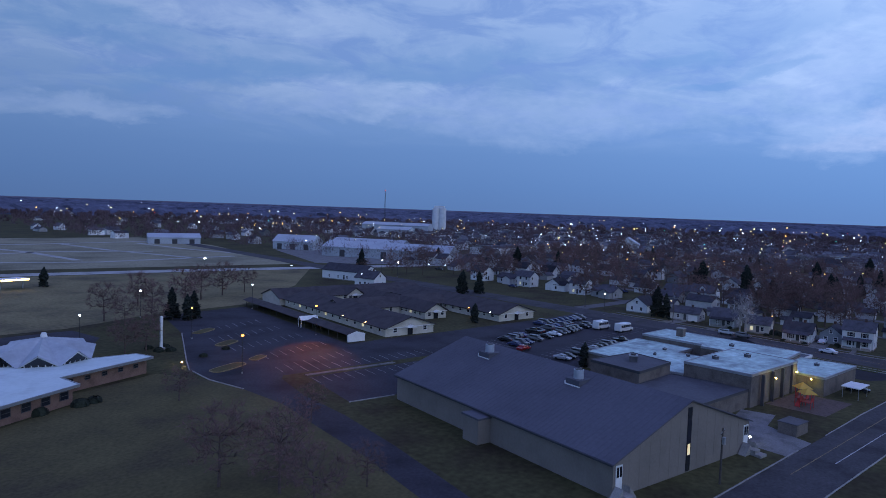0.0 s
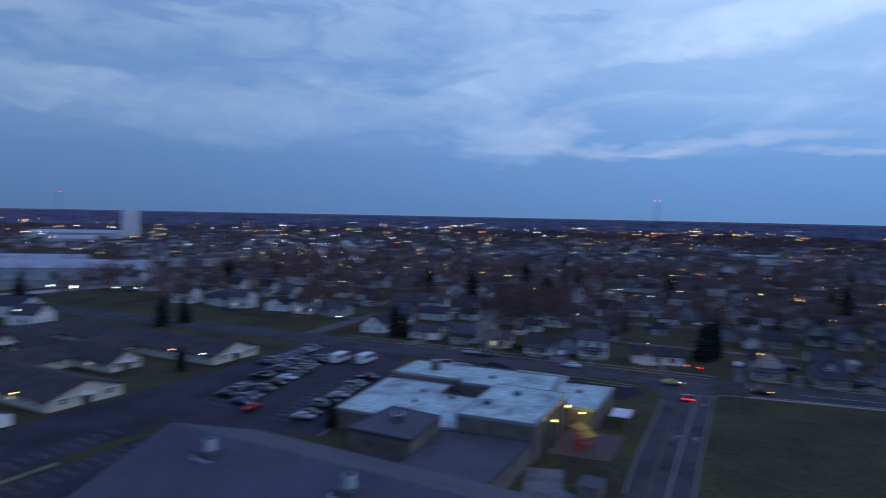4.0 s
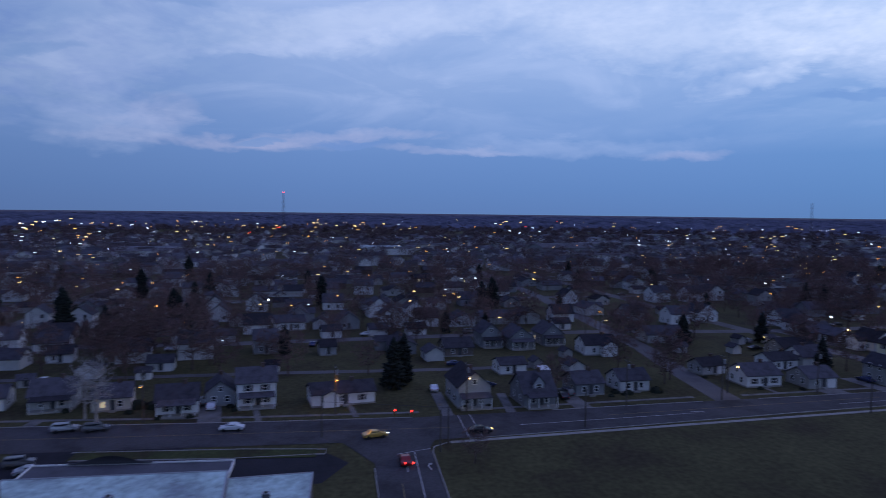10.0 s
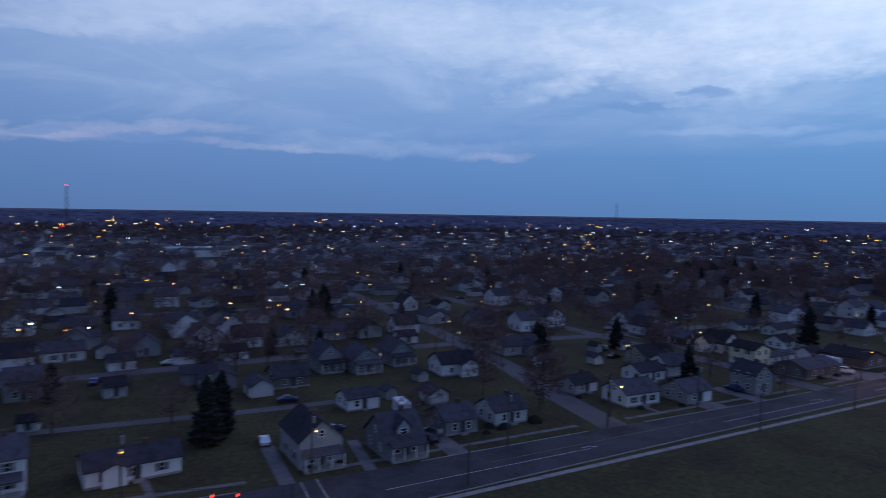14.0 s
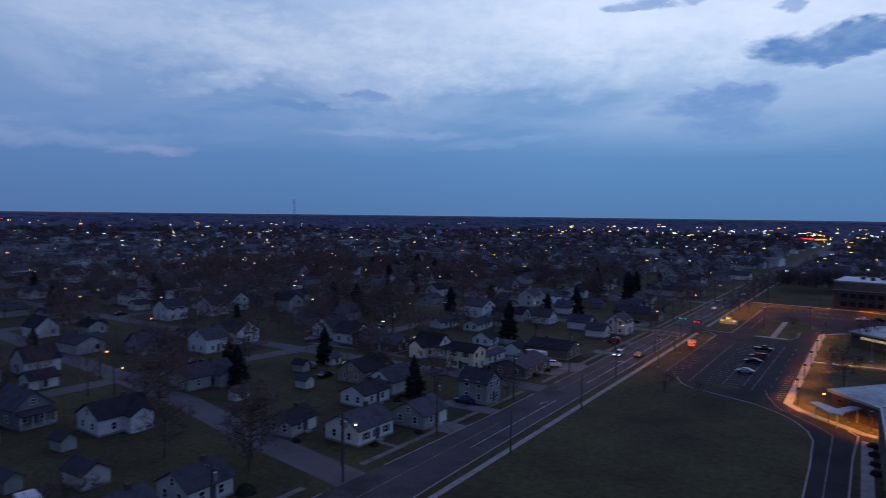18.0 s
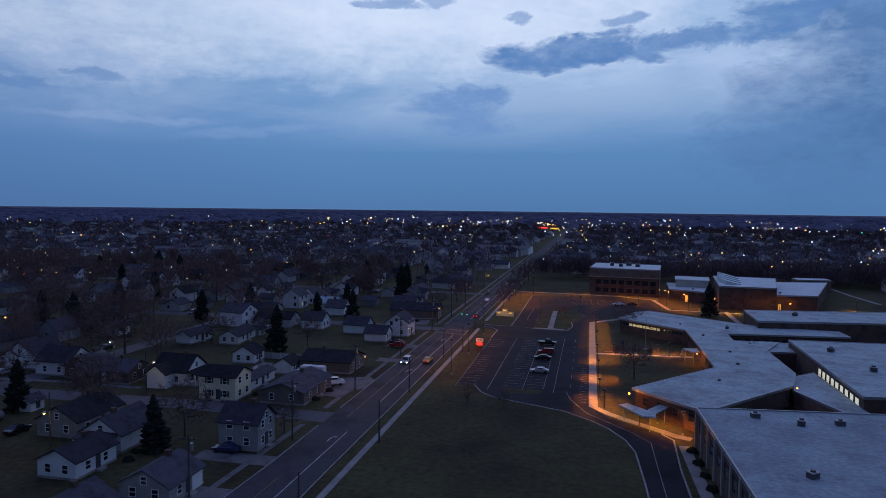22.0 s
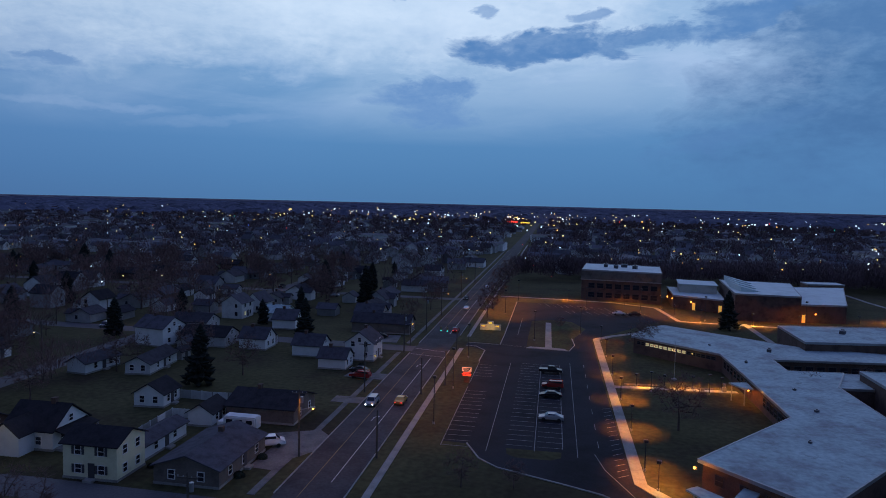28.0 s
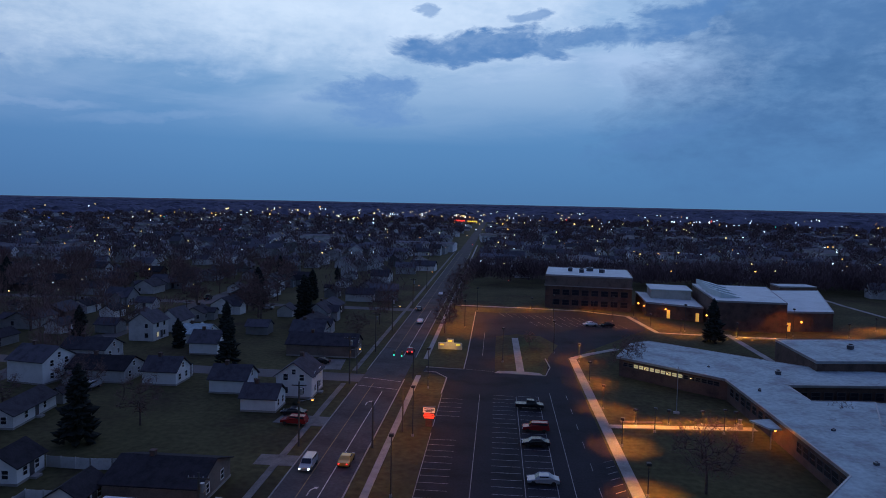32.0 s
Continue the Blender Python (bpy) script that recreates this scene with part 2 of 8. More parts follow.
# ---- materials ----
def material(name, base, rough=0.8, vary=0.25, grain=40.0, patch=0.25, bump=0.25, metal=0.0, spread=0.0, tint=None, spec=0.3, where="Object", stains=None, island=0.0):
    """Base colour with fine grain, large soft patches, a slight relief and, if spread, a shift from object to object."""
    m = bpy.data.materials.new(name)
    m.use_nodes = True
    nt = m.node_tree
    N, Lk = nt.nodes.new, nt.links.new
    b = nt.nodes["Principled BSDF"]
    b.inputs["Roughness"].default_value, b.inputs["Metallic"].default_value = rough, metal
    b.inputs["Specular IOR Level"].default_value = spec
    tc = N("ShaderNodeTexCoord")
    src = tc.outputs["Object"]
    if where == "World":
        src = N("ShaderNodeNewGeometry").outputs["Position"]
    fine, big = N("ShaderNodeTexNoise"), N("ShaderNodeTexNoise")
    fine.inputs["Scale"].default_value, fine.inputs["Detail"].default_value = grain, 4
    big.inputs["Scale"].default_value, big.inputs["Detail"].default_value = patch, 6
    big.inputs["Roughness"].default_value = 0.62
    Lk(src, fine.inputs["Vector"]), Lk(src, big.inputs["Vector"])
    tint = tint or tuple(c * (1 - 1.5 * vary) for c in base)
    light = tuple(min(1.0, c * (1 + 0.7 * vary)) for c in base)
    r = N("ShaderNodeValToRGB")
    e = r.color_ramp.elements
    e[0].position, e[0].color = 0.32, (*tint, 1)
    e[1].position, e[1].color = 0.68, (*light, 1)
    mid = e.new(0.5)
    mid.color = (*base, 1)
    Lk(big.outputs[0], r.inputs[0])
    mx = N("ShaderNodeMix")
    mx.data_type, mx.blend_type = "RGBA", "OVERLAY"
    mx.inputs[0].default_value = min(1.0, vary * 1.6)
    Lk(r.outputs[0], mx.inputs[6]), Lk(fine.outputs[0], mx.inputs[7])
    colour = mx.outputs[2]
    if stains:
        blot = N("ShaderNodeTexNoise")
        blot.inputs["Scale"].default_value, blot.inputs["Detail"].default_value, blot.inputs["Roughness"].default_value = 0.42, 9, 0.68
        Lk(src, blot.inputs["Vector"])
        br = N("ShaderNodeValToRGB")
        be = br.color_ramp.elements
        be[0].position, be[0].color = 0.57, (0, 0, 0, 1)
        be[1].position, be[1].color = 0.70, (0.6, 0.6, 0.6, 1)
        Lk(blot.outputs[0], br.inputs[0])
        bm_ = N("ShaderNodeMix")
        bm_.data_type = "RGBA"
        bm_.inputs[7].default_value = (*stains, 1)
        Lk(br.outputs[0], bm_.inputs[0]), Lk(colour, bm_.inputs[6])
        colour = bm_.outputs[2]
    if spread:
        info, hs = N("ShaderNodeObjectInfo"), N("ShaderNodeHueSaturation")
        mr = N("ShaderNodeMapRange")
        mr.inputs[3].default_value, mr.inputs[4].default_value = 1 - spread, 1 + spread
        Lk(info.outputs["Random"], mr.inputs[0])
        Lk(mr.outputs[0], hs.inputs["Value"])
        Lk(colour, hs.inputs["Color"])
        colour = hs.outputs[0]
    if island:
        geo, hs = N("ShaderNodeNewGeometry"), N("ShaderNodeHueSaturation")
        mr = N("ShaderNodeMapRange")
        mr.inputs[3].default_value, mr.inputs[4].default_value = 1 - island, 1 + island * 0.6
        Lk(geo.outputs["Random Per Island"], mr.inputs[0])
        Lk(mr.outputs[0], hs.inputs["Value"])
        Lk(colour, hs.inputs["Color"])
        colour = hs.outputs[0]
    Lk(colour, b.inputs["Base Color"])
    if bump:
        bp = N("ShaderNodeBump")
        bp.inputs["Strength"].default_value, bp.inputs["Distance"].default_value = bump, 0.05
        Lk(fine.outputs[0], bp.inputs["Height"])
        Lk(bp.outputs[0], b.inputs["Normal"])
    return m


def glowing(name, colour, strength):
    m = bpy.data.materials.new(name)
    m.use_nodes = True
    b = m.node_tree.nodes["Principled BSDF"]
    b.inputs["Base Color"].default_value = (*colour, 1)
    b.inputs["Emission Color"].default_value = (*colour, 1)
    b.inputs["Emission Strength"].default_value = strength
    return m


def glass_material(name, tone, rough=0.08):
    m = bpy.data.materials.new(name)
    m.use_nodes = True
    b = m.node_tree.nodes["Principled BSDF"]
    b.inputs["Base Color"].default_value = (*tone, 1)
    b.inputs["Roughness"].default_value = rough
    b.inputs["Specular IOR Level"].default_value = 0.6
    return m


M = {
    "grass": material("winter_grass", (0.056, 0.053, 0.023), 0.95, 0.45, 0.9, 0.05, 0.4, tint=(0.036, 0.028, 0.017), where="World", spec=0.1),
    "dry_grass": material("dry_field_grass", (0.160, 0.138, 0.072), 0.95, 0.35, 0.9, 0.05, 0.4, tint=(0.090, 0.080, 0.050), where="World", spec=0.1),
    "pale_grass": material("pale_dormant_grass", (0.084, 0.074, 0.034), 0.95, 0.35, 1.6, 0.08, 0.4, tint=(0.062, 0.052, 0.030), where="World", spec=0.1),
    "lawn": material("lawn", (0.043, 0.051, 0.019), 0.95, 0.42, 1.2, 0.10, 0.4, tint=(0.034, 0.028, 0.016), where="World", spec=0.1),
    "asphalt": material("asphalt", (0.019, 0.019, 0.024), 0.9, 0.35, 3.0, 0.09, 0.2, where="World", spec=0.15),
    "lane": material("pale_worn_asphalt", (0.095, 0.090, 0.090), 0.88, 0.25, 3.0, 0.08, 0.2, where="World"),
    "stall_paint": material("thin_white_paint", (0.20, 0.20, 0.195), 0.8, 0.4, 3.0, 0.6, 0.1, where="World"),
    "old_asphalt": material("faded_asphalt", (0.034, 0.033, 0.040), 0.9, 0.35, 2.0, 0.09, 0.2, where="World", spec=0.2),
    "street": material("street_asphalt", (0.050, 0.048, 0.051), 0.88, 0.35, 2.0, 0.12, 0.2, where="World", spec=0.2),
    "concrete": material("concrete", (0.24, 0.23, 0.21), 0.85, 0.22, 5.0, 0.3, 0.2, where="World"),
    "old_concrete": material("weathered_concrete", (0.135, 0.13, 0.12), 0.9, 0.3, 4.0, 0.35, 0.2, where="World"),
    "kerb": material("kerb_concrete", (0.26, 0.25, 0.23), 0.85, 0.2, 6.0, 0.5, 0.2, where="World"),
    "gravel": material("gravel", (0.15, 0.148, 0.142), 0.95, 0.3, 4.0, 0.3, 0.5, where="World"),
    "paint": material("road_paint", (0.42, 0.42, 0.40), 0.7, 0.35, 3.0, 0.6, 0.1, where="World"),
    "faint_paint": material("faded_white_paint", (0.22, 0.22, 0.215), 0.8, 0.4, 3.0, 0.6, 0.1, where="World"),
    "worn_paint": material("worn_yellow_paint", (0.20, 0.15, 0.06), 0.7, 0.4, 3.0, 0.6, 0.1, where="World"),
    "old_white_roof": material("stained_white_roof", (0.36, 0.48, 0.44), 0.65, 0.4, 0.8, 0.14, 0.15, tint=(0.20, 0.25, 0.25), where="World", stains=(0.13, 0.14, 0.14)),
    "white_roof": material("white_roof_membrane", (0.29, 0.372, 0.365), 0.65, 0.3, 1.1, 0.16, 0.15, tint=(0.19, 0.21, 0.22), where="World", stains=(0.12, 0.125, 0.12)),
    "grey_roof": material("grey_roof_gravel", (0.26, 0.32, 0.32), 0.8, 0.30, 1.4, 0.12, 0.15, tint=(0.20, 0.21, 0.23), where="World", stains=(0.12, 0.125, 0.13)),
    "gym_roof": material("grey_metal_roof", (0.080, 0.080, 0.096), 0.7, 0.14, 2.0, 0.08, 0.1),
    "bright_roof": material("clean_white_roof", (0.50, 0.58, 0.56), 0.6, 0.10, 1.1, 0.2, 0.1, where="World"),
    "pale_track": material("worn_pale_track", (0.30, 0.30, 0.28), 0.9, 0.25, 2.0, 0.1, 0.1, where="World"),
    "dark_roof": material("dark_flat_roof", (0.075, 0.075, 0.085), 0.8, 0.2, 2.0, 0.2, 0.1),
    "tan_panel": material("tan_metal_panel", (0.18, 0.158, 0.135), 0.6, 0.10, 3.0, 0.2, 0.1),
    "brick": material("brown_brick", (0.092, 0.060, 0.049), 0.9, 0.28, 6.0, 0.4, 0.3),
    "brick_grey": material("grey_brown_brick", (0.13, 0.11, 0.095), 0.9, 0.25, 6.0, 0.4, 0.3),
    "orange_brick": material("orange_brick", (0.17, 0.105, 0.08), 0.9, 0.25, 6.0, 0.4, 0.3),
    "shingle": material("asphalt_shingles", (0.050, 0.049, 0.057), 0.95, 0.25, 5.0, 0.6, 0.3, spread=0.55, spec=0.1),
    "shingle_brown": material("brown_shingles", (0.050, 0.043, 0.044), 0.9, 0.25, 5.0, 0.3, 0.3),
    "siding": material("white_siding", (0.36, 0.36, 0.35), 0.7, 0.14, 6.0, 0.5, 0.15, spread=0.6),
    "siding_white": material("bright_white_siding", (0.56, 0.57, 0.56), 0.65, 0.08, 6.0, 0.5, 0.15),
    "siding_grey": material("grey_siding", (0.22, 0.23, 0.24), 0.75, 0.15, 6.0, 0.5, 0.15, spread=0.3),
    "siding_yellow": material("pale_yellow_siding", (0.60, 0.57, 0.38), 0.7, 0.1, 6.0, 0.5, 0.15),
    "cream": material("cream_stucco", (0.46, 0.43, 0.36), 0.8, 0.12, 6.0, 0.5, 0.15),
    "trim": material("white_trim", (0.62, 0.62, 0.60), 0.6, 0.08, 8.0, 0.6, 0.1),
    "dark_trim": material("dark_trim", (0.05, 0.05, 0.055), 0.6, 0.1, 8.0, 0.6, 0.1),
    "glass": glass_material("window_glass", (0.018, 0.020, 0.026)),
    "lit": glowing("lit_window", (1.0, 0.80, 0.42), 0.5),
    "lit_cool": glowing("lit_classroom_window", (0.95, 0.92, 0.66), 0.75),
    "bark": material("bark", (0.095, 0.068, 0.058), 0.95, 0.25, 12.0, 1.0, 0.3),
    "twig": material("bare_twigs", (0.150, 0.090, 0.080), 0.95, 0.2, 12.0, 1.0, 0.0, spread=0.2),
    "pale_bark": material("pale_bark", (0.30, 0.28, 0.26), 0.9, 0.25, 12.0, 1.0, 0.2),
    "needle": material("conifer_needles", (0.012, 0.017, 0.013), 0.95, 0.3, 8.0, 0.6, 0.0, spread=0.25),
    "bush": material("evergreen_bush", (0.020, 0.026, 0.016), 0.95, 0.3, 8.0, 0.6, 0.2),
    "wood_pole": material("weathered_pole_wood", (0.07, 0.06, 0.052), 0.9, 0.2, 9.0, 0.6, 0.2),
    "metal": material("galvanised_metal", (0.30, 0.31, 0.32), 0.45, 0.12, 9.0, 0.6, 0.1, metal=0.6),
    "dark_metal": material("dark_metal", (0.035, 0.033, 0.032), 0.5, 0.12, 9.0, 0.6, 0.1),
    "silo": material("silo_concrete", (0.55, 0.57, 0.58), 0.8, 0.15, 0.3, 0.05, 0.1),
    "shed_metal": material("pale_metal_sheet", (0.33, 0.36, 0.39), 0.5, 0.15, 1.0, 0.08, 0.1),
    "tyre": material("tyre_rubber", (0.015, 0.015, 0.015), 0.9, 0.1, 9.0, 0.6, 0.0),
    "red_plastic": material("red_playground_plastic", (0.35, 0.03, 0.03), 0.5, 0.1, 9.0, 0.6, 0.0),
    "yellow_plastic": material("yellow_canopy_fabric", (0.45, 0.27, 0.04), 0.6, 0.1, 9.0, 0.6, 0.0),
    "field": material("stubble_field", (0.22, 0.205, 0.135), 0.95, 0.3, 0.6, 0.02, 0.2, where="World", spec=0.1),
    # blue of the distance haze is mixed into this base colour
    "woods": material("haze_blue_woods", (0.088, 0.094, 0.132), 0.95, 0.45, 0.6, 0.012, 0.0, where="World", spec=0.05),
    "far_twig": material("distant_bare_crowns", (0.120, 0.084, 0.088), 0.95, 0.3, 0.6, 0.03, 0.0, where="World", spec=0.05),
    "far_roof": material("distant_roofs", (0.085, 0.085, 0.10), 0.9, 0.3, 0.5, 0.03, 0.0, where="World", island=0.6),
    "far_wall": material("distant_walls", (0.52, 0.52, 0.51), 0.85, 0.3, 0.5, 0.03, 0.0, where="World", island=0.75),
    "sodium": glowing("sodium_lamp", (1.0, 0.36, 0.06), 9.0),
    "warm": glowing("warm_lamp", (1.0, 0.60, 0.18), 9.0),
    "cool": glowing("white_lamp", (0.85, 0.93, 1.0), 9.0),
    "red_lamp": glowing("red_lamp", (1.0, 0.03, 0.02), 6.0),
    "green_lamp": glowing("green_lamp", (0.06, 1.0, 0.60), 3.0),
    "amber_sign": glowing("amber_sign_light", (1.0, 0.55, 0.05), 1.6),
    "red_sign": glowing("red_sign_light", (1.0, 0.07, 0.03), 1.5),
    "doorway": glowing("lit_doorway_glow", (1.0, 0.50, 0.10), 0.8),
    "sign_face": glowing("lit_sign_face", (1.0, 0.72, 0.55), 0.28),
    "blue_lamp": glowing("blue_lamp", (0.10, 0.20, 1.0), 3.0),
}
for _name, _c in (("car_white", (0.60, 0.61, 0.62)), ("car_silver", (0.30, 0.31, 0.33)), ("car_grey", (0.10, 0.10, 0.11)), ("car_black", (0.015, 0.015, 0.017)),
                  ("car_red", (0.22, 0.015, 0.015)), ("car_blue", (0.025, 0.035, 0.09)), ("car_gold", (0.42, 0.26, 0.06))):
    M[_name] = material(_name, _c, 0.25, 0.04, 20.0, 1.0, 0.0, metal=0.2, spec=0.5)


# ---- building helpers ----
def part(name, bm, mat, parent=None, label="", data=None):
    if data is None:
        data = bpy.data.meshes.new(name)
        bm.to_mesh(data)
        bm.free()
        data.materials.append(M[mat] if isinstance(mat, str) else mat)
    ob = new(name, data)
    if parent:
        ob.parent = parent
    if label:
        tagged(ob, label)
    return ob


def thing(name, m, label, category, group="", kind=""):
    ob = new(name)
    ob.matrix_basis = m
    ob.empty_display_size = 0.5
    return tagged(ob, label, category, group, kind)


def box(bm, x0, y0, z0, x1, y1, z1):
    v = [bm.verts.new(p) for p in ((x0, y0, z0), (x1, y0, z0), (x1, y1, z0), (x0, y1, z0), (x0, y0, z1), (x1, y0, z1), (x1, y1, z1), (x0, y1, z1))]
    for f in ((3, 2, 1, 0), (4, 5, 6, 7), (0, 1, 5, 4), (1, 2, 6, 5), (2, 3, 7, 6), (3, 0, 4, 7)):
        bm.faces.new([v[i] for i in f])
    return bm


def boxes(*bs):
    bm = bmesh.new()
    for b in bs:
        box(bm, *b)
    return bm


def prism(pts, z0, z1, bm=None):
    """An upright block over a polygon."""
    bm = bm or bmesh.new()
    area = sum(a[0] * b[1] - b[0] * a[1] for a, b in zip(pts, pts[1:] + pts[:1]))
    if area < 0:
        pts = pts[::-1]
    lo, hi = [bm.verts.new((x, y, z0)) for x, y in pts], [bm.verts.new((x, y, z1)) for x, y in pts]
    top = bm.faces.new(hi)
    bot = bm.faces.new(lo[::-1])
    n = len(pts)
    for i in range(n):
        bm.faces.new((lo[i], lo[(i + 1) % n], hi[(i + 1) % n], hi[i]))
    if n > 4:
        bm.normal_update()
        bmesh.ops.triangulate(bm, faces=[top, bot], ngon_method="EAR_CLIP")
    return bm


def extrude_profile(bm, prof, y0, y1):
    """A profile in x and z, drawn out along y, closed at both ends."""
    a, b = [bm.verts.new((x, y0, z)) for x, z in prof], [bm.verts.new((x, y1, z)) for x, z in prof]
    n = len(prof)
    for i in range(n):
        bm.faces.new((a[i], b[i], b[(i + 1) % n], a[(i + 1) % n]))
    bm.faces.new(a)
    bm.faces.new(b[::-1])
    bmesh.ops.recalc_face_normals(bm, faces=bm.faces[:])
    return bm


def cyl(bm, x, y, z0, z1, r0, r1=None, n=8):
    r1 = r0 if r1 is None else r1
    lo = [bm.verts.new((x + r0 * math.cos(6.28319 * i / n), y + r0 * math.sin(6.28319 * i / n), z0)) for i in range(n)]
    hi = [bm.verts.new((x + r1 * math.cos(6.28319 * i / n), y + r1 * math.sin(6.28319 * i / n), z1)) for i in range(n)]
    for i in range(n):
        bm.faces.new((lo[i], lo[(i + 1) % n], hi[(i + 1) % n], hi[i]))
    bm.faces.new(hi)
    bm.faces.new(lo[::-1])
    return bm


def limb(bm, a, b, r0, r1, n=4):
    a, b = Vector(a), Vector(b)
    d = (b - a).normalized()
    s = d.cross((0.3, 0.9, 0.31)).normalized()
    t = d.cross(s)
    lo = [bm.verts.new(a + (s * math.cos(6.28319 * i / n) + t * math.sin(6.28319 * i / n)) * r0) for i in range(n)]
    hi = [bm.verts.new(b + (s * math.cos(6.28319 * i / n) + t * math.sin(6.28319 * i / n)) * r1) for i in range(n)]
    for i in range(n):
        bm.faces.new((lo[i], lo[(i + 1) % n], hi[(i + 1) % n], hi[i]))
    bm.faces.new(hi)
    bm.faces.new(lo[::-1])


def ball(bm, c, r):
    bmesh.ops.create_icosphere(bm, subdivisions=1, radius=r, matrix=Matrix.Translation(c))


def offset_line(pts, d):
    """The polyline pts moved d to its left."""
    out = []
    for i, p in enumerate(pts):
        a, b = Vector(pts[max(i - 1, 0)]), Vector(pts[min(i + 1, len(pts) - 1)])
        t = (b - a).normalized()
        out.append((p[0] - t.y * d, p[1] + t.x * d))
    return out


def strip(pts, w, z0, z1, bm=None):
    """A raised band w wide along a polyline."""
    bm = bm or bmesh.new()
    l, r = offset_line(pts, w / 2), offset_line(pts, -w / 2)
    rows = [[bm.verts.new((*q, z)) for q, z in ((a, z0), (a, z1), (b, z1), (b, z0))] for a, b in zip(l, r)]
    for p, q in zip(rows, rows[1:]):
        for i in range(3):
            bm.faces.new((p[i], p[i + 1], q[i + 1], q[i]))
    bm.faces.new(rows[0][::-1])
    bm.faces.new(rows[-1])
    bmesh.ops.recalc_face_normals(bm, faces=bm.faces[:])
    return bm


def setting(name, bm, mat, label, category="", kind="structure"):
    return tagged(part(name, bm, mat), label, category or name.split("_")[0], "", kind)


def turned(a):
    """Local to world for a frame turned a degrees clockwise about the crossing."""
    c, s = math.cos(radians(a)), math.sin(radians(a))
    return lambda u, v: (u * c + v * s, -u * s + v * c)


# ---- ground, roads, pavements ----
setting("ground", boxes((-4700, -4700, -1.0, 4700, 4700, 0.0)), "grass", "flat dormant winter grass and soil to the horizon", "ground")

road_l = [(-78, -620), (-40, -290), (-20, -110), (-14.5, -67), (-9.5, -30), (-6.2, 0), (-5.2, 30), (-4.2, 75), (-2.7, 115), (-2.7, 240), (-2.7, 420), (-2.7, 900), (-2.7, 1600)]
road_r = [(-66, -620), (-27, -290), (-7, -110), (-0.5, -71), (4.0, -30), (7.6, 0), (8.0, 30), (7.0, 80), (6.6, 115), (6.6, 240), (6.6, 420), (6.6, 900), (6.6, 1600)]


def ribbon(l, r, z):
    bm = bmesh.new()
    a, b = [bm.verts.new((*p, z)) for p in l], [bm.verts.new((*p, z)) for p in r]
    for i in range(len(l) - 1):
        bm.faces.new((a[i], b[i], b[i + 1], a[i + 1]))
    return bm


setting("road_main", ribbon(road_l, road_r, 0.062), "street", "worn grey asphalt main road with turn lanes", "road")
side_r = [(7.5, 1.5), (11.5, -0.3), (30, -2.0), (56, -5.0), (110, -10.5), (300, -26)]
side_l = [(3.5, -16), (17, -10.9), (30, -12.0), (56, -14.8), (110, -19.5), (300, -36)]
setting("road_side", ribbon(side_l[::-1], side_r[::-1], 0.068), "street", "dark asphalt side street meeting the main road", "road")


def paved(name, pts, z, mat, label, category):
    bm = bmesh.new()
    f = bm.faces.new([bm.verts.new((x, y, z)) for x, y in pts])
    f.normal_update()
    if f.normal.z < 0:
        f.normal_flip()
    bmesh.ops.triangulate(bm, faces=[f], ngon_method="EAR_CLIP")
    return setting(name, bm, mat, label, category)


laid = []


def street(name, pts, w, label="narrow residential street of worn asphalt"):
    laid.append(name)
    return setting(name, ribbon(offset_line(pts, w / 2), offset_line(pts, -w / 2), 0.006 + 0.005 * len(laid)), "lane", label, "road")


street("road_cross_1", [(-2, 72), (-30, 77), (-60, 84), (-95, 89), (-190, 100), (-330, 112)], 6.5)
street("road_cross_2", [(-2, 139), (-37, 140), (-67, 139), (-100, 138), (-330, 140)], 6.0)
street("road_cross_3", [(-2, 236), (-48, 238), (-75, 240), (-330, 246)], 6.5)
street("road_cross_4", [(-2, 330), (-330, 338)], 6.0)
street("road_cross_5", [(-22, -125), (-120, -118), (-330, -105)], 6.0)
street("road_back_1", [(-112, -300), (-98, -130), (-91, -40), (-92, 30), (-90, 86), (-82, 130), (-78, 160), (-80, 240), (-84, 420)], 6.0)
street("road_back_2", [(-205, -300), (-190, 0), (-180, 150), (-180, 420)], 6.0)
street("road_back_3", [(-300, -300), (-285, 0), (-275, 420)], 6.0)
street("alley_back", [(-58, -130), (-52, -60), (-50, -28), (-46, 8), (-44, 40)], 3.2, "narrow gravel-edged back alley")

# pavements and kerbs along the main road
setting("pavement_east", strip([(9.4, 4), (9.4, 60), (9.45, 150), (9.45, 240)], 1.1, 0.0, 0.07), "concrete", "narrow pale concrete pavement beside the field", "pavement")
setting("pavement_east_north", strip([(9.4, 256), (9.4, 420), (9.4, 700)], 1.1, 0.0, 0.07), "concrete", "narrow pale concrete pavement along the road", "pavement")
setting("pavement_west", strip([(-9.2, 12), (-8.2, 66)], 1.1, 0.0, 0.07), "old_concrete", "pale concrete pavement before the houses", "pavement")
setting("pavement_west_mid", strip([(-7.2, 78), (-5.9, 134)], 1.1, 0.0, 0.07), "old_concrete", "pale concrete pavement before the houses", "pavement")
setting("pavement_west_north", strip([(-5.7, 144), (-5.7, 231)], 1.1, 0.0, 0.07), "old_concrete", "pale concrete pavement before the houses", "pavement")
setting("pavement_west_far", strip([(-5.7, 242), (-5.7, 620)], 1.1, 0.0, 0.07), "old_concrete", "pale concrete pavement before the houses", "pavement")
setting("pavement_west_south", strip([(-9.6, 2), (-13, -30), (-18.5, -67), (-24, -110)], 1.1, 0.0, 0.07), "old_concrete", "pale concrete pavement before the houses", "pavement")
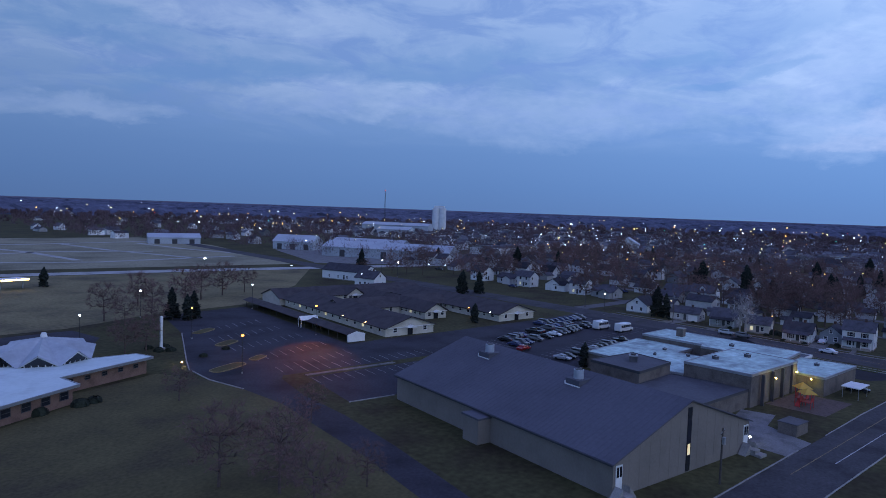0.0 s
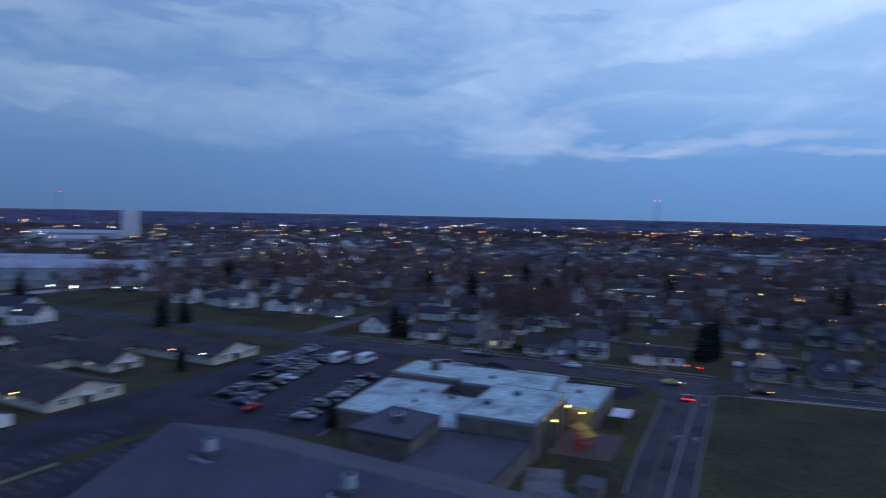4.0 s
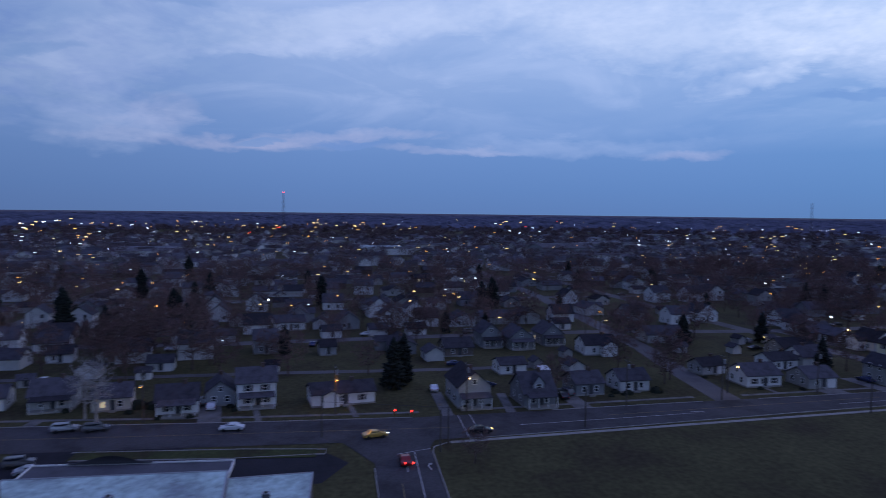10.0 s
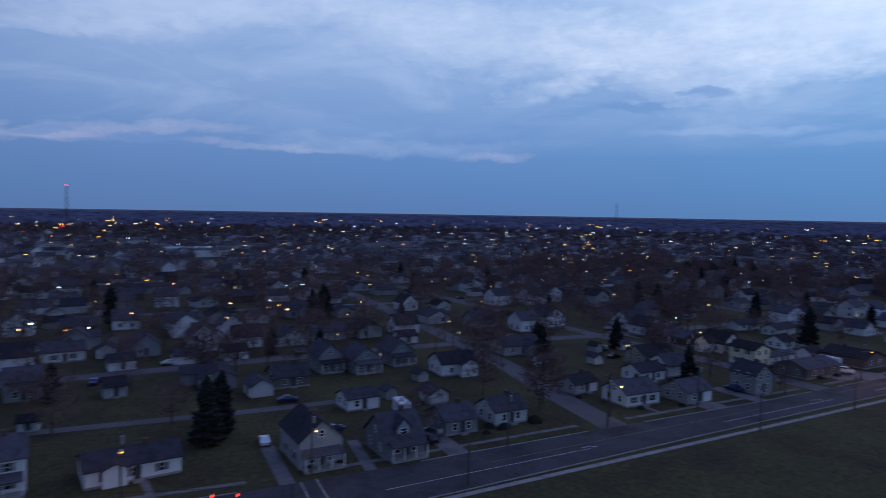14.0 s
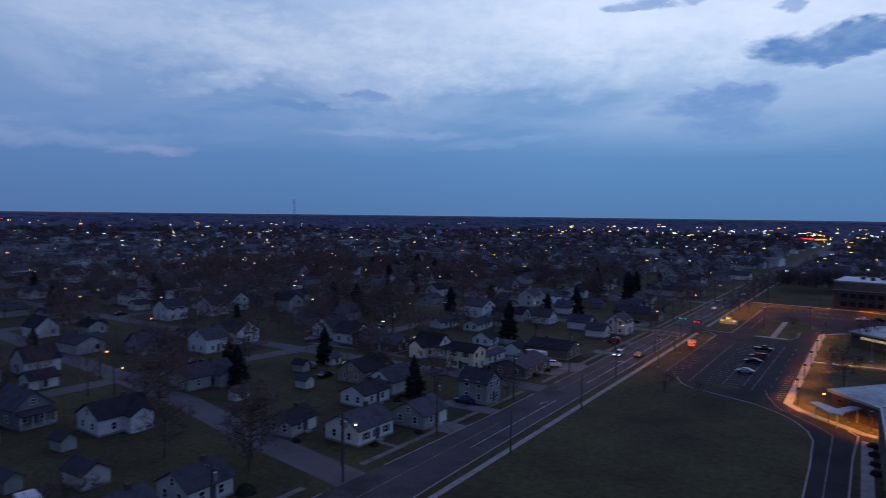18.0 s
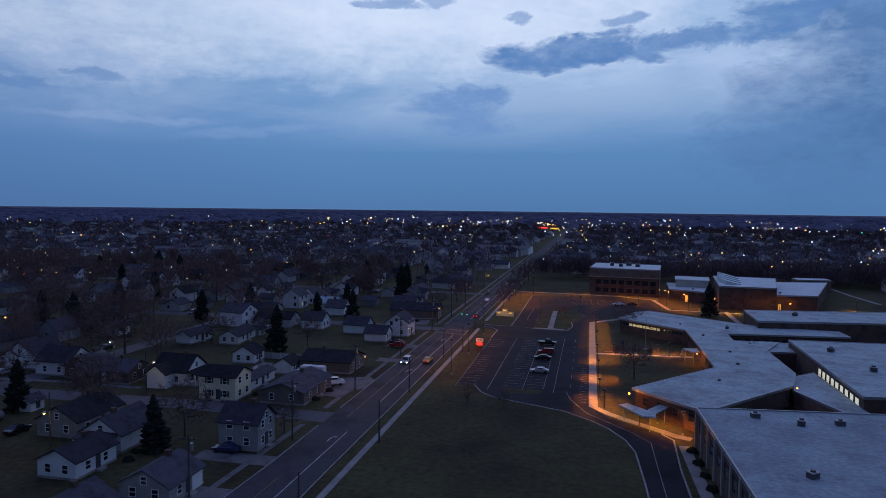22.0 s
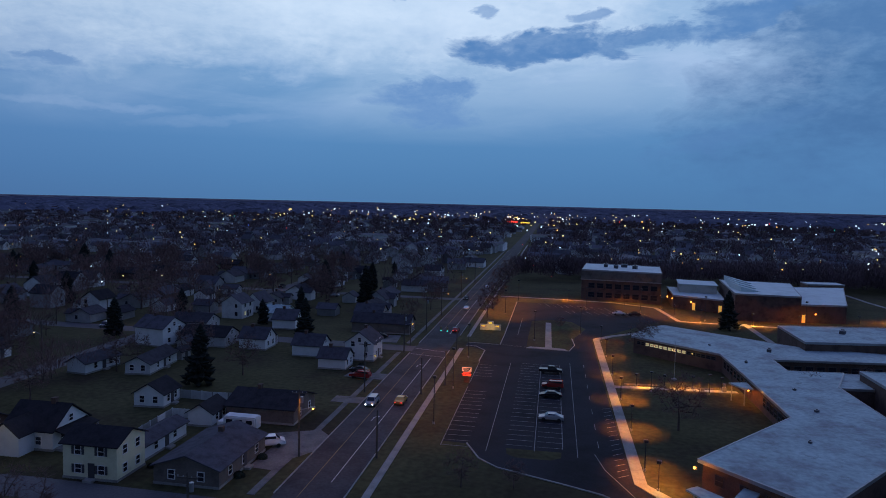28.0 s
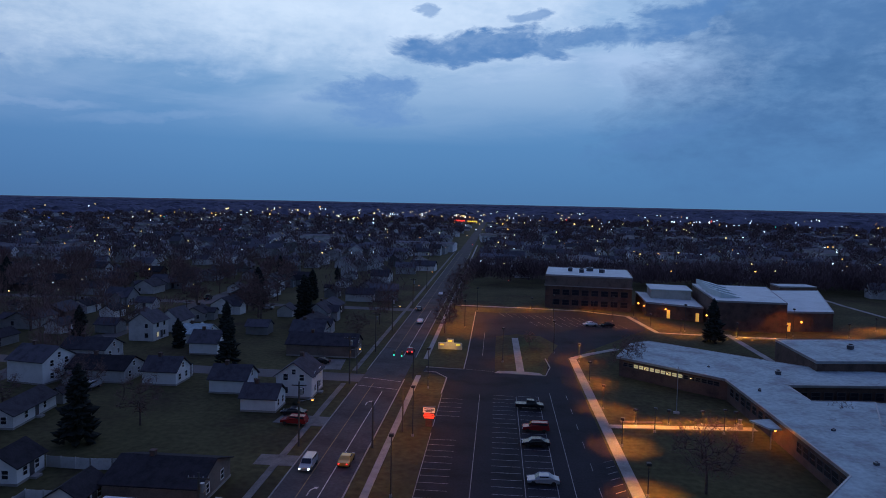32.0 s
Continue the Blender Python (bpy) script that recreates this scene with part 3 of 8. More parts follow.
for _n, _pts in (("kerb_east", [(6.75, 115), (6.75, 236)]), ("kerb_east_south", [(8.2, 8), (8.1, 30), (7.1, 80), (6.75, 115)]), ("kerb_east_north", [(6.75, 257), (6.75, 620)]),
                 ("kerb_west", [(-5.35, 30), (-4.5, 66)]), ("kerb_west_mid", [(-3.9, 80), (-2.85, 115), (-2.85, 134)]), ("kerb_west_north", [(-2.85, 145), (-2.85, 231)]),
                 ("kerb_west_far", [(-2.85, 243), (-2.85, 620)]), ("kerb_west_south", [(-6.4, 0), (-9.7, -30), (-14.7, -67), (-20.2, -110)]),
                 ("kerb_side", [(9.5, 3.5), (11.0, 0.6), (13.5, -0.25), (30, -1.85), (56, -4.85), (110, -10.3), (200, -17.8)]),
                 ("kerb_side_south", [(19, -11.2), (30, -12.2), (56, -15.0), (76, -16.6)]), ("kerb_side_far", [(88, -17.8), (110, -19.7), (135, -21.8)])):
    setting(_n, strip(_pts, 0.18, 0.0, 0.13), "kerb", "pale concrete kerb at the road's edge", "kerb")

# painted lines
setting("trim_lane_lines", (lambda bm: [strip(p, 0.14, 0.0, 0.080, bm) for p in (
    [(3.5, 150), (3.5, 226)], [(3.4, 95), (3.5, 132)], [(2.6, 20), (2.9, 60)], [(3.5, 258), (3.5, 330)],
    [(13.0, -3.4), (56, -8.4), (90, -12.0)], [(11.9, -0.4), (13.4, -6.5)], [(7.6, 8.0), (-6.0, 9.5)], [(7.6, 10.6), (-6.0, 12.0)],
    [(-2.4, 236.5), (6.4, 234)], [(-2.4, 230), (6.4, 228)])] and bm)(bmesh.new()), "paint", "worn white lane lines on asphalt", "marking")
setting("trim_centre_lines", (lambda bm: [strip(p, 0.12, 0.0, 0.078, bm) for p in (
    [(26, -7.9), (56, -11.4), (100, -15.6)], [(0.4, 40), (0.8, 110)], [(0.6, 140), (0.6, 232)], [(0.6, 262), (0.6, 600)], [(1.4, 6), (-4, -40), (-9, -80)])] and bm)(bmesh.new()), "worn_paint", "faded yellow centre lines on asphalt", "marking")


def arrow(u, v, ang, s=1.0):
    """A painted turn arrow."""
    bm = bmesh.new()
    prism([(-0.08, -1.2), (0.08, -1.2), (0.08, 0.2), (0.5, 0.75), (0.36, 0.86), (-0.08, 0.3)], 0.0, 0.012, bm)
    prism([(0.25, 1.05), (0.85, 1.1), (0.72, 0.45)], 0.0, 0.012, bm)
    ob = setting("trim_turn_arrow", bm, "paint", "white painted turn arrow on asphalt", "marking")
    ob.matrix_basis = pose(u, v, 0.066, 0, 0, ang) @ Matrix.Diagonal((s * 1.05, s * 1.25, 1, 1))


for _a in ((20, -2.4, 95, 1), (20, -6.0, 85, 1), (46, -5.3, 97, 1), (46, -8.9, 83, 1), (1.9, 128, 0, 1), (1.9, 178, 0, 1), (1.9, 218, 0, 1), (2.0, 60, 0, 1)):
    arrow(*_a)


# ---- houses ----
window_meshes = {}


def window_mesh(kind, w, h):
    key = (kind, w, h)
    if key not in window_meshes:
        bm = bmesh.new()
        if kind in ("frame", "dark_frame"):
            t = 0.10
            for b in ((-0.05, -w / 2 - t, -h / 2 - t, 0.05, w / 2 + t, -h / 2), (-0.05, -w / 2 - t, h / 2, 0.05, w / 2 + t, h / 2 + t),
                      (-0.05, -w / 2 - t, -h / 2, 0.05, -w / 2, h / 2), (-0.05, w / 2, -h / 2, 0.05, w / 2 + t, h / 2), (-0.03, -w / 2, -0.04, 0.04, w / 2, 0.04)):
                box(bm, *b)
        elif kind == "shutter":
            box(bm, -0.02, -w / 2 - 0.5, -h / 2, 0.05, -w / 2 - 0.12, h / 2)
        else:
            box(bm, -0.02, -w / 2, -h / 2, 0.015, w / 2, h / 2)
        me = bpy.data.meshes.new("window_" + kind)
        bm.to_mesh(me)
        bm.free()
        me.materials.append(M[{"frame": "trim", "dark_frame": "dark_trim", "pane": "glass", "lit": "lit", "cool": "lit_cool", "shutter": "dark_trim"}[kind]])
        window_meshes[key] = me
    return window_meshes[key]


def window(parent, x, y, z, ang, w=0.9, h=1.2, lit=False, shutters=False, whole=False, frame="frame"):
    """A window on a wall whose outside faces ang degrees from +x; whole: frame and pane in one mesh."""
    if whole:
        key = ("whole", w, h, lit)
        if key not in window_meshes:
            bm = bmesh.new()
            for b in ((-0.05, -w / 2 - 0.1, -h / 2 - 0.1, 0.05, w / 2 + 0.1, -h / 2), (-0.05, -w / 2 - 0.1, h / 2, 0.05, w / 2 + 0.1, h / 2 + 0.1),
                      (-0.05, -w / 2 - 0.1, -h / 2, 0.05, -w / 2, h / 2), (-0.05, w / 2, -h / 2, 0.05, w / 2 + 0.1, h / 2)):
                box(bm, *b)
            n = len(bm.faces)
            box(bm, -0.02, -w / 2, -h / 2, 0.015, w / 2, h / 2)
            bm.faces.ensure_lookup_table()
            for f in bm.faces[n:]:
                f.material_index = 1
            me = bpy.data.meshes.new("window")
            bm.to_mesh(me)
            bm.free()
            me.materials.append(M["siding"])
            me.materials.append(M["lit" if lit else "glass"])
            window_meshes[key] = me
        f = part("window", None, None, parent, data=window_meshes[key])
        f.matrix_basis = pose(x, y, z, 0, 0, ang)
        return f
    f = part("window", None, None, parent, data=window_mesh(frame, w, h))
    f.matrix_basis = pose(x, y, z, 0, 0, ang)
    part("pane", None, None, f, "lit window pane" if lit else "", data=window_mesh("lit" if lit is True else (lit or "pane"), w, h))
    if shutters:
        for s in (0, 180):
            part("shutter", None, None, f, "dark window shutter", data=window_mesh("shutter", w, h)).matrix_basis = pose(0.04, 0, 0, s, 0, 0) if s else pose(0.04, 0, 0)
    return f


def merge(bm, other, m):
    """Add the bmesh other, moved by m, to bm."""
    other.transform(m)
    me = bpy.data.meshes.new("piece")
    other.to_mesh(me)
    other.free()
    bm.from_mesh(me)
    bpy.data.meshes.remove(me)


def house(m, L, W, h, rise, wall="siding", roof="shingle", label="", front="side", storeys=1, chimney=True, porch=False, shutters=False, lit=0, garage=False, dormer=False, group="houses of the town", name="house", wins=2, simple=False, wing=None):
    """A gabled house: the ridge runs along its y, its front looks along +x, or along +y where front is gable; wing: reach, width and place of a cross gable on the front."""
    o = thing(name, m, label, name.replace("_", " "), group)
    w2, l2 = W / 2, L / 2
    bm = extrude_profile(bmesh.new(), [(-w2, 0), (w2, 0), (w2, h), (0, h + rise), (-w2, h)], -l2, l2)
    if wing:
        reach, ww, wy = wing
        wr, cross = rise * ww / W * 1.05, pose(0, wy, 0, 0, 0, -90)
        merge(bm, extrude_profile(bmesh.new(), [(-ww / 2, 0), (ww / 2, 0), (ww / 2, h), (0, h + wr), (-ww / 2, h)], 0.5, w2 + reach), cross)
    part("wall", bm, wall, o)
    ov, th = 0.4, 0.16
    k = rise / w2
    bm = bmesh.new()
    if wing:
        for s in (-1, 1):
            kk = wr / (ww / 2)
            merge(bm, extrude_profile(bmesh.new(), [(0, h + wr + 0.05), (s * (ww / 2 + ov), h - ov * kk + 0.05), (s * (ww / 2 + ov), h - ov * kk + th + 0.05), (0, h + wr + th + 0.08)], 0.2, w2 + reach + ov), cross)
    for s in (-1, 1):
        prof = [(0, h + rise + 0.05), (s * (w2 + ov), h - ov * k + 0.05), (s * (w2 + ov), h - ov * k + th + 0.05), (0, h + rise + th + 0.08)]
        extrude_profile(bm, prof, -l2 - ov, l2 + ov)
    part("roof", bm, roof, o)
    if not simple:
        part("foundation", boxes((-w2 - 0.06, -l2 - 0.06, 0, w2 + 0.06, l2 + 0.06, 0.35)), "concrete", o)
    if chimney:
        part("chimney", boxes((-0.35, l2 * 0.35 - 0.35, h, 0.35, l2 * 0.35 + 0.35, h + rise + 0.8), (-0.42, l2 * 0.35 - 0.42, h + rise + 0.8, 0.42, l2 * 0.35 + 0.42, h + rise + 0.92)), "brick", o)
    n = 0
    for s in range(storeys):
        z = 1.55 + 2.6 * s
        ys = [l2 * (-1 + (2 * i + 1) / wins) for i in range(wins)]
        for i, y in enumerate(ys):
            if not (garage and s == 0 and i == wins - 1):
                window(o, w2 + 0.02, y * 0.86, z, 0, lit=n < lit, shutters=shutters, whole=simple)
                n += 1
        for sgn in (-1, 1):
            if W > 5:
                window(o, w2 * 0.45, sgn * (l2 + 0.02), z, 90 * sgn, whole=simple)
                if not simple:
                    window(o, -w2 * 0.45, sgn * (l2 + 0.02), z, 90 * sgn)
    if rise > 1.9 and not simple:
        for sgn in (-1, 1):
            window(o, 0, sgn * (l2 + 0.02), h + rise * 0.32, 90 * sgn, 0.8, 1.0)
    fx, fy, fa = (w2 + 0.03, l2 * 0.06, 0) if front == "side" else (0, l2 + 0.03, 90)
    d = part("door", boxes((-0.04, -0.48, 0.35, 0.06, 0.48, 2.4)), "dark_trim" if wall != "brick" else "trim", o, "panelled front door")
    d.matrix_basis = pose(fx, fy, 0, 0, 0, fa)
    if not simple:
        part("door_step", boxes((-0.05, -0.7, 0, 1.0, 0.7, 0.33)), "concrete", o).matrix_basis = pose(fx, fy, 0, 0, 0, fa)
    if garage:
        part("garage_door", boxes((w2 + 0.01, l2 * 0.3, 0.05, w2 + 0.07, l2 * 0.3 + min(4.6, l2 * 0.62), 2.25)), "trim", o, "white sectional garage door")
    if porch:
        px = w2 if front == "side" else l2
        pl = (l2 if front == "side" else w2) * 0.92
        g = pose(0, 0, 0, 0, 0, fa)
        part("porch_roof", extrude_profile(bmesh.new(), [(px, 3.1), (px + 2.3, 2.5), (px + 2.3, 2.66), (px, 3.3)], -pl, pl), roof, o).matrix_basis = g
        part("porch_floor", boxes((px, -pl, 0, px + 2.1, pl, 0.4)), "concrete", o).matrix_basis = g
        for s in (-1, -0.33, 0.33, 1):
            part("porch_post", boxes((px + 1.9, s * (pl - 0.1) - 0.08, 0.4, px + 2.06, s * (pl - 0.1) + 0.08, 2.6)), "trim", o).matrix_basis = g
    if dormer:
        dm = part("dormer", extrude_profile(bmesh.new(), [(-1.2, h), (1.2, h), (1.2, h + rise * 0.55), (0, h + rise * 0.95), (-1.2, h + rise * 0.55)], 0, w2 * 0.8), wall, o)
        dm.matrix_basis = pose(0.1, 0, 0, 0, 0, -90)
        bm = bmesh.new()
        for s in (-1, 1):
            extrude_profile(bm, [(0, h + rise * 0.97), (s * 1.5, h + rise * 0.46), (s * 1.5, h + rise * 0.46 + 0.15), (0, h + rise * 0.97 + 0.15)], 0, w2 * 0.8 + 0.3)
        part("dormer_roof", bm, roof, o).matrix_basis = pose(0.1, 0, 0, 0, 0, -90)
        window(o, 0.1 + w2 * 0.8 + 0.02, 0, h + rise * 0.35, 0, 1.2, 0.9)
    return o


lots = []      # where houses stand


def near(x, y, rz, L, W, h, rise, wall, label, **kw):
    lots.append((x, y))
    return house(pose(x, y, 0, 0, 0, rz), L, W, h, rise, wall, kw.pop("roof", "shingle"), label, **kw)


# the first row along the main road; rz 0 turns the front to the road
near(-24.0, -31.0, 3, 8.0, 7.5, 5.3, 2.4, "siding_white", "white two-storey house with a dark roof and porch", storeys=2, porch=True, shutters=True)
near(-21.5, -13.0, 5, 13.6, 7.5, 2.7, 1.6, "siding_white", "long white ranch house with a dark shingle roof", shutters=True, wins=3, wing=(0.9, 3.4, -2.8))
near(-21.0, -46.5, 3, 8.0, 7.0, 3.0, 2.6, "siding_white", "white bungalow with a small porch and dark roof", porch=True, shutters=True)
near(-27.0, -38.5, 93, 9.0, 6.0, 3.0, 2.3, "siding_grey", "grey house with its gable to the road", front="gable")
near(-30.0, -72.0, 5, 8.5, 8.0, 3.2, 2.6, "siding", "white house with a low porch and dark roof", porch=True)
near(-31.0, -86.0, 5, 10.0, 7.5, 2.7, 1.9, "siding", "white double garage with a dark roof", garage=True, name="garage")
near(-36.0, -106.0, 95, 11.0, 8.0, 3.0, 2.8, "siding_white", "white house with its gable end to the road", front="gable")
near(-26.5, -60.0, 5, 7.5, 7.0, 2.9, 2.2, "cream", "small cream house behind bare trees", lit=1)
near(-16.0, 14.4, -90, 11.0, 7.2, 4.6, 3.0, "siding_grey", "grey cottage with its gable to the road and a porch", front="gable", porch=True, shutters=True)
near(-12.8, 28.5, 0, 7.2, 9.0, 3.0, 3.6, "siding_grey", "brown-grey bungalow with a dormer and deep porch", porch=True, dormer=True)
near(-39.5, 32.5, 2, 7.2, 6.0, 2.6, 1.3, "siding_white", "small white outbuilding with a low roof", name="garage", garage=True, chimney=False)
near(-18.0, 43.2, 0, 7.0, 7.5, 2.8, 2.0, "siding_grey", "small grey house behind a bare tree", lit=0)
near(-18.5, 55.0, 0, 7.5, 7.0, 2.8, 2.0, "siding", "low white house behind round bushes")
near(-36.0, 49.0, 90, 5.4, 4.2, 2.3, 1.3, "siding", "small pale garden shed", name="shed", chimney=False, wins=1)
near(-75.5, 37.8, -90, 9.0, 6.4, 4.4, 2.8, "siding_grey", "grey gabled house with a porch", front="gable", porch=True)
near(-71.0, 46.0, -90, 9.0, 7.6, 3.6, 2.9, "siding_grey", "grey gabled bungalow with a porch", front="gable", porch=True)
near(-75.0, 58.0, -90, 9.0, 7.0, 3.6, 3.0, "siding_grey", "grey-blue gabled house with a porch light", front="gable", porch=True, lit=1)
near(-57.5, 66.2, -4, 9.8, 8.0, 3.2, 2.2, "siding", "pale house with a dark shingle roof", lit=0, wing=(2.4, 4.4, 2.0))
near(-64.0, 24.5, 0, 8.5, 7.5, 2.6, 2.2, "brick_grey", "low brown garage behind conifers", name="garage")
near(-16.5, 88.6, -2, 9.4, 8.0, 2.9, 2.2, "siding_white", "white cottage with dark shutters beside the street", shutters=True, wins=3)
near(-12.5, 102.0, 0, 8.0, 7.6, 2.6, 2.0, "siding", "white double garage with a dark roof", garage=True, name="garage")
near(-29.0, 84.0, 8, 7.6, 5.6, 2.4, 1.6, "siding", "small white garage by the side street", garage=True, name="garage")
near(-30.0, 106.5, 0, 8.5, 6.5, 2.7, 1.6, "siding_white", "low white house with a dark roof", wins=2)
near(-43.5, 123.0, 0, 11.5, 8.0, 2.9, 2.3, "siding", "long pale house with a dark shingle roof", wins=3)
near(-31.6, 118.0, 180, 9.5, 7.6, 3.0, 2.4, "siding_white", "white cottage with a dark roof and a gable porch", front="gable", porch=True)
near(-10.6, 122.2, -90, 7.0, 6.0, 4.6, 2.3, "siding", "grey two-storey house with a gambrel-like roof", storeys=2, front="gable")
near(-29.0, 146.8, -90, 8.2, 6.4, 5.0, 1.5, "siding_yellow", "pale yellow two-storey house with dark shutters", chimney=False, storeys=2, shutters=True, roof="shingle")
near(-15.2, 151.8, 0, 14.6, 9.6, 2.6, 1.6, "brick_grey", "low dark ranch house beside a concrete drive", wins=3)
near(-27.6, 156.6, 0, 12.0, 3.8, 2.3, 0.8, "siding_white", "low white annex behind the yellow house", name="garage", chimney=False)
near(-45.5, 155.5, -90, 8.5, 8.0, 3.2, 3.0, "siding_white", "white cottage with a steep gable", front="gable", porch=True, wing=(3.0, 4.6, -1.2))
near(-61.0, 153.6, -90, 13.0, 8.0, 2.7, 2.0, "brick", "low brick ranch house with a shingle roof", wing=(2.6, 5.0, -3.0))
near(-76.5, 156.0, -90, 9.0, 7.8, 3.4, 2.8, "siding_white", "white gabled house with dark roof", front="gable")
near(-25.8, 169.9, 2, 6.0, 4.4, 2.4, 1.4, "siding_white", "small white garage with its gable to the yard", name="garage", chimney=False)
near(-40.3, 177.4, 3, 6.0, 5.8, 2.6, 1.8, "siding_white", "small white outbuilding behind a house", name="garage", chimney=False)
near(-16.8, 176.2, 90, 12.6, 10.4, 2.7, 1.8, "brick_grey", "low brown ranch house with a hip-like roof", wins=3)
near(-26.8, 223.3, 90, 7.6, 6.6, 2.9, 2.2, "siding_white", "white cottage with a dark roof", front="side", porch=False, shutters=True)
near(-16.8, 212.6, 90, 6.6, 5.8, 2.6, 1.9, "siding_white", "white garage with a dark gabled roof", name="garage", garage=False)
near(-13.0, 223.5, 0, 8.5, 7.2, 4.4, 2.6, "siding_white", "white two-storey house at the corner", storeys=2)
near(-43.0, 227.0, 90, 7.2, 6.4, 3.0, 2.3, "siding_white", "white house with a lit porch", front="side", porch=True, lit=2)
near(-69.5, 225.0, 80, 9.0, 8.5, 4.8, 2.4, "siding_white", "large white gabled house with dark roof", storeys=2)
near(-57.0, 228.0, 90, 12.5, 8.0, 2.8, 2.0, "siding", "long pale house with a dark roof", wins=3)
near(-16.8, 258.0, 90, 17.5, 8.0, 3.0, 2.2, "brick_grey", "long dark ranch house with two white garage doors", wins=4, garage=True)
near(-70.5, 244.5, 90, 11.0, 8.0, 2.9, 2.0, "siding", "pale ranch house with dark roof", wins=3, wing=(2.4, 4.6, 2.4))
near(-46.0, 255.0, 90, 7.2, 7.0, 3.0, 2.5, "siding_white", "white house with its gable to the street", front="gable", lit=1)
near(-54.0, 266.0, 90, 8.0, 7.5, 2.8, 2.0, "siding_white", "white house with a bright metal roof", roof="white_roof", wing=(2.2, 4.0, 1.5))
near(-101.0, 121.0, 0, 8.0, 8.0, 4.2, 2.6, "siding_white", "white gabled house on the corner", storeys=1)
near(-105.0, 135.0, -90, 9.5, 8.5, 4.0, 3.0, "siding_white", "white house with its gable to the street", front="gable")
near(-89.0, 160.5, 0, 9.5, 8.5, 3.4, 3.0, "siding_white", "white gabled house with a porch", porch=True)
near(-71.0, 96.0, -4, 12.5, 8.0, 2.8, 2.2, "siding", "low pale ranch house under trees", wins=3, wing=(2.6, 5.0, 3.0))
near(-69.0, 155.5, 0, 8.0, 7.0, 2.8, 2.2, "brick", "low brown house with dark roof")
near(-115.0, -22.5, 4, 10.2, 8.0, 2.9, 2.0, "siding_white", "white ranch house with dark shutters", shutters=True)
near(-78.0, -30.0, 4, 6.8, 8.0, 4.2, 2.4, "siding_grey", "grey house beside the alley")
near(-71.0, -12.5, 4, 4.6, 5.0, 2.6, 1.5, "siding_grey", "small grey shed in a yard", name="shed", chimney=False, wins=1)
near(-94.0, -132.0, 4, 9.6, 8.0, 2.9, 2.2, "siding_white", "white house with a dark roof", wins=2)
near(-96.0, -117.5, 4, 11.0, 8.0, 3.0, 2.5, "siding", "pale house with a dark roof", wins=3)
near(-95.0, -105.0, 4, 10.5, 9.0, 3.6, 3.0, "siding_white", "white house with a dormer", dormer=True)
near(-90.5, -90.0, 4, 9.0, 7.5, 2.9, 2.4, "siding_white", "white house with a low roof")
near(-75.0, -83.5, 4, 6.4, 6.0, 2.6, 1.8, "siding_white", "small white garage behind a house", name="garage", garage=True)
near(2.0, -221.0, 12, 11.0, 9.0, 4.0, 3.0, "siding_white", "large white gabled building by the road", storeys=1)
near(-8.0, -248.0, 12, 26.0, 11.0, 4.4, 3.0, "siding_white", "long white gabled hall", wins=4, name="hall")

near(-68.2, 197.0, -8, 10.0, 5.0, 2.4, 1.4, "siding_white", "long low white shed in a yard", name="shed", chimney=False)
near(-56.6, 201.0, 6, 13.0, 5.6, 2.4, 1.5, "siding", "long pale garage with a dark roof", name="garage", chimney=False)
for _n, _pts in (("yard_fence", [(-37.7, 181.2), (-31, 181.0), (-24.8, 181.7)]), ("yard_fence", [(-32.4, 158.4), (-32.9, 170.3), (-28.2, 170.5)])):
    o = thing(_n, pose(0, 0, 0), "white board fence round a back yard", "fence", "yard fences")
    for (_ax, _ay), (_bx, _by) in zip(_pts, _pts[1:]):
        n = max(2, int(math.hypot(_bx - _ax, _by - _ay) / 2.2))
        for i in range(n):
            _t, _u = (i + 0.04) / n, (i + 0.96) / n
            part("panel", strip([(_ax + (_bx - _ax) * _t, _ay + (_by - _ay) * _t), (_ax + (_bx - _ax) * _u, _ay + (_by - _ay) * _u)], 0.05, 0.05, 1.7), "siding", o)
            part("post", boxes((_ax + (_bx - _ax) * i / n - 0.06, _ay + (_by - _ay) * i / n - 0.06, 0, _ax + (_bx - _ax) * i / n + 0.06, _ay + (_by - _ay) * i / n + 0.06, 1.8)), "siding", o)

# the blocks behind, from nine house types
types = []
for i, (L, W, h, r, wall, st, fr) in enumerate(((9, 8, 3.0, 2.4, "siding", 1, "side"), (8, 7, 5.0, 2.4, "siding", 2, "side"), (11, 8, 2.8, 2.0, "siding", 1, "side"),
                                               (8.5, 7, 3.4, 3.0, "siding_white", 1, "gable"), (9, 7.5, 3.2, 2.8, "siding_grey", 1, "gable"), (10, 8, 2.9, 2.1, "brick", 1, "side"),
                                               (7.5, 6.5, 2.6, 1.7, "siding", 1, "side"), (9, 8, 4.6, 2.8, "siding_white", 2, "gable"), (12, 8, 2.8, 1.8, "siding_grey", 1, "side"))):
    kind = ("pale one-storey house with a dark shingle roof", "pale two-storey house with a dark roof", "long pale ranch house with dark roof", "white house with a steep gable", "grey gabled house with dark roof",
            "brown brick house with a shingle roof", "small pale cottage with dark roof", "tall white gabled house", "long grey ranch house with dark roof")[i]
    types.append((house(pose(-700 - 30 * i, -900, 0), L, W, h, r, wall, "shingle", kind, front=fr, storeys=st, wins=2, simple=True, chimney=i % 2 == 0, lit=1 if i in (1, 5) else 0, wing={0: (2.4, 4.4, -2.0), 2: (2.8, 5.0, 2.6), 4: (2.0, 4.0, 1.6), 6: (2.2, 3.8, 1.4), 8: (3.2, 5.2, -3.0)}.get(i)), L))


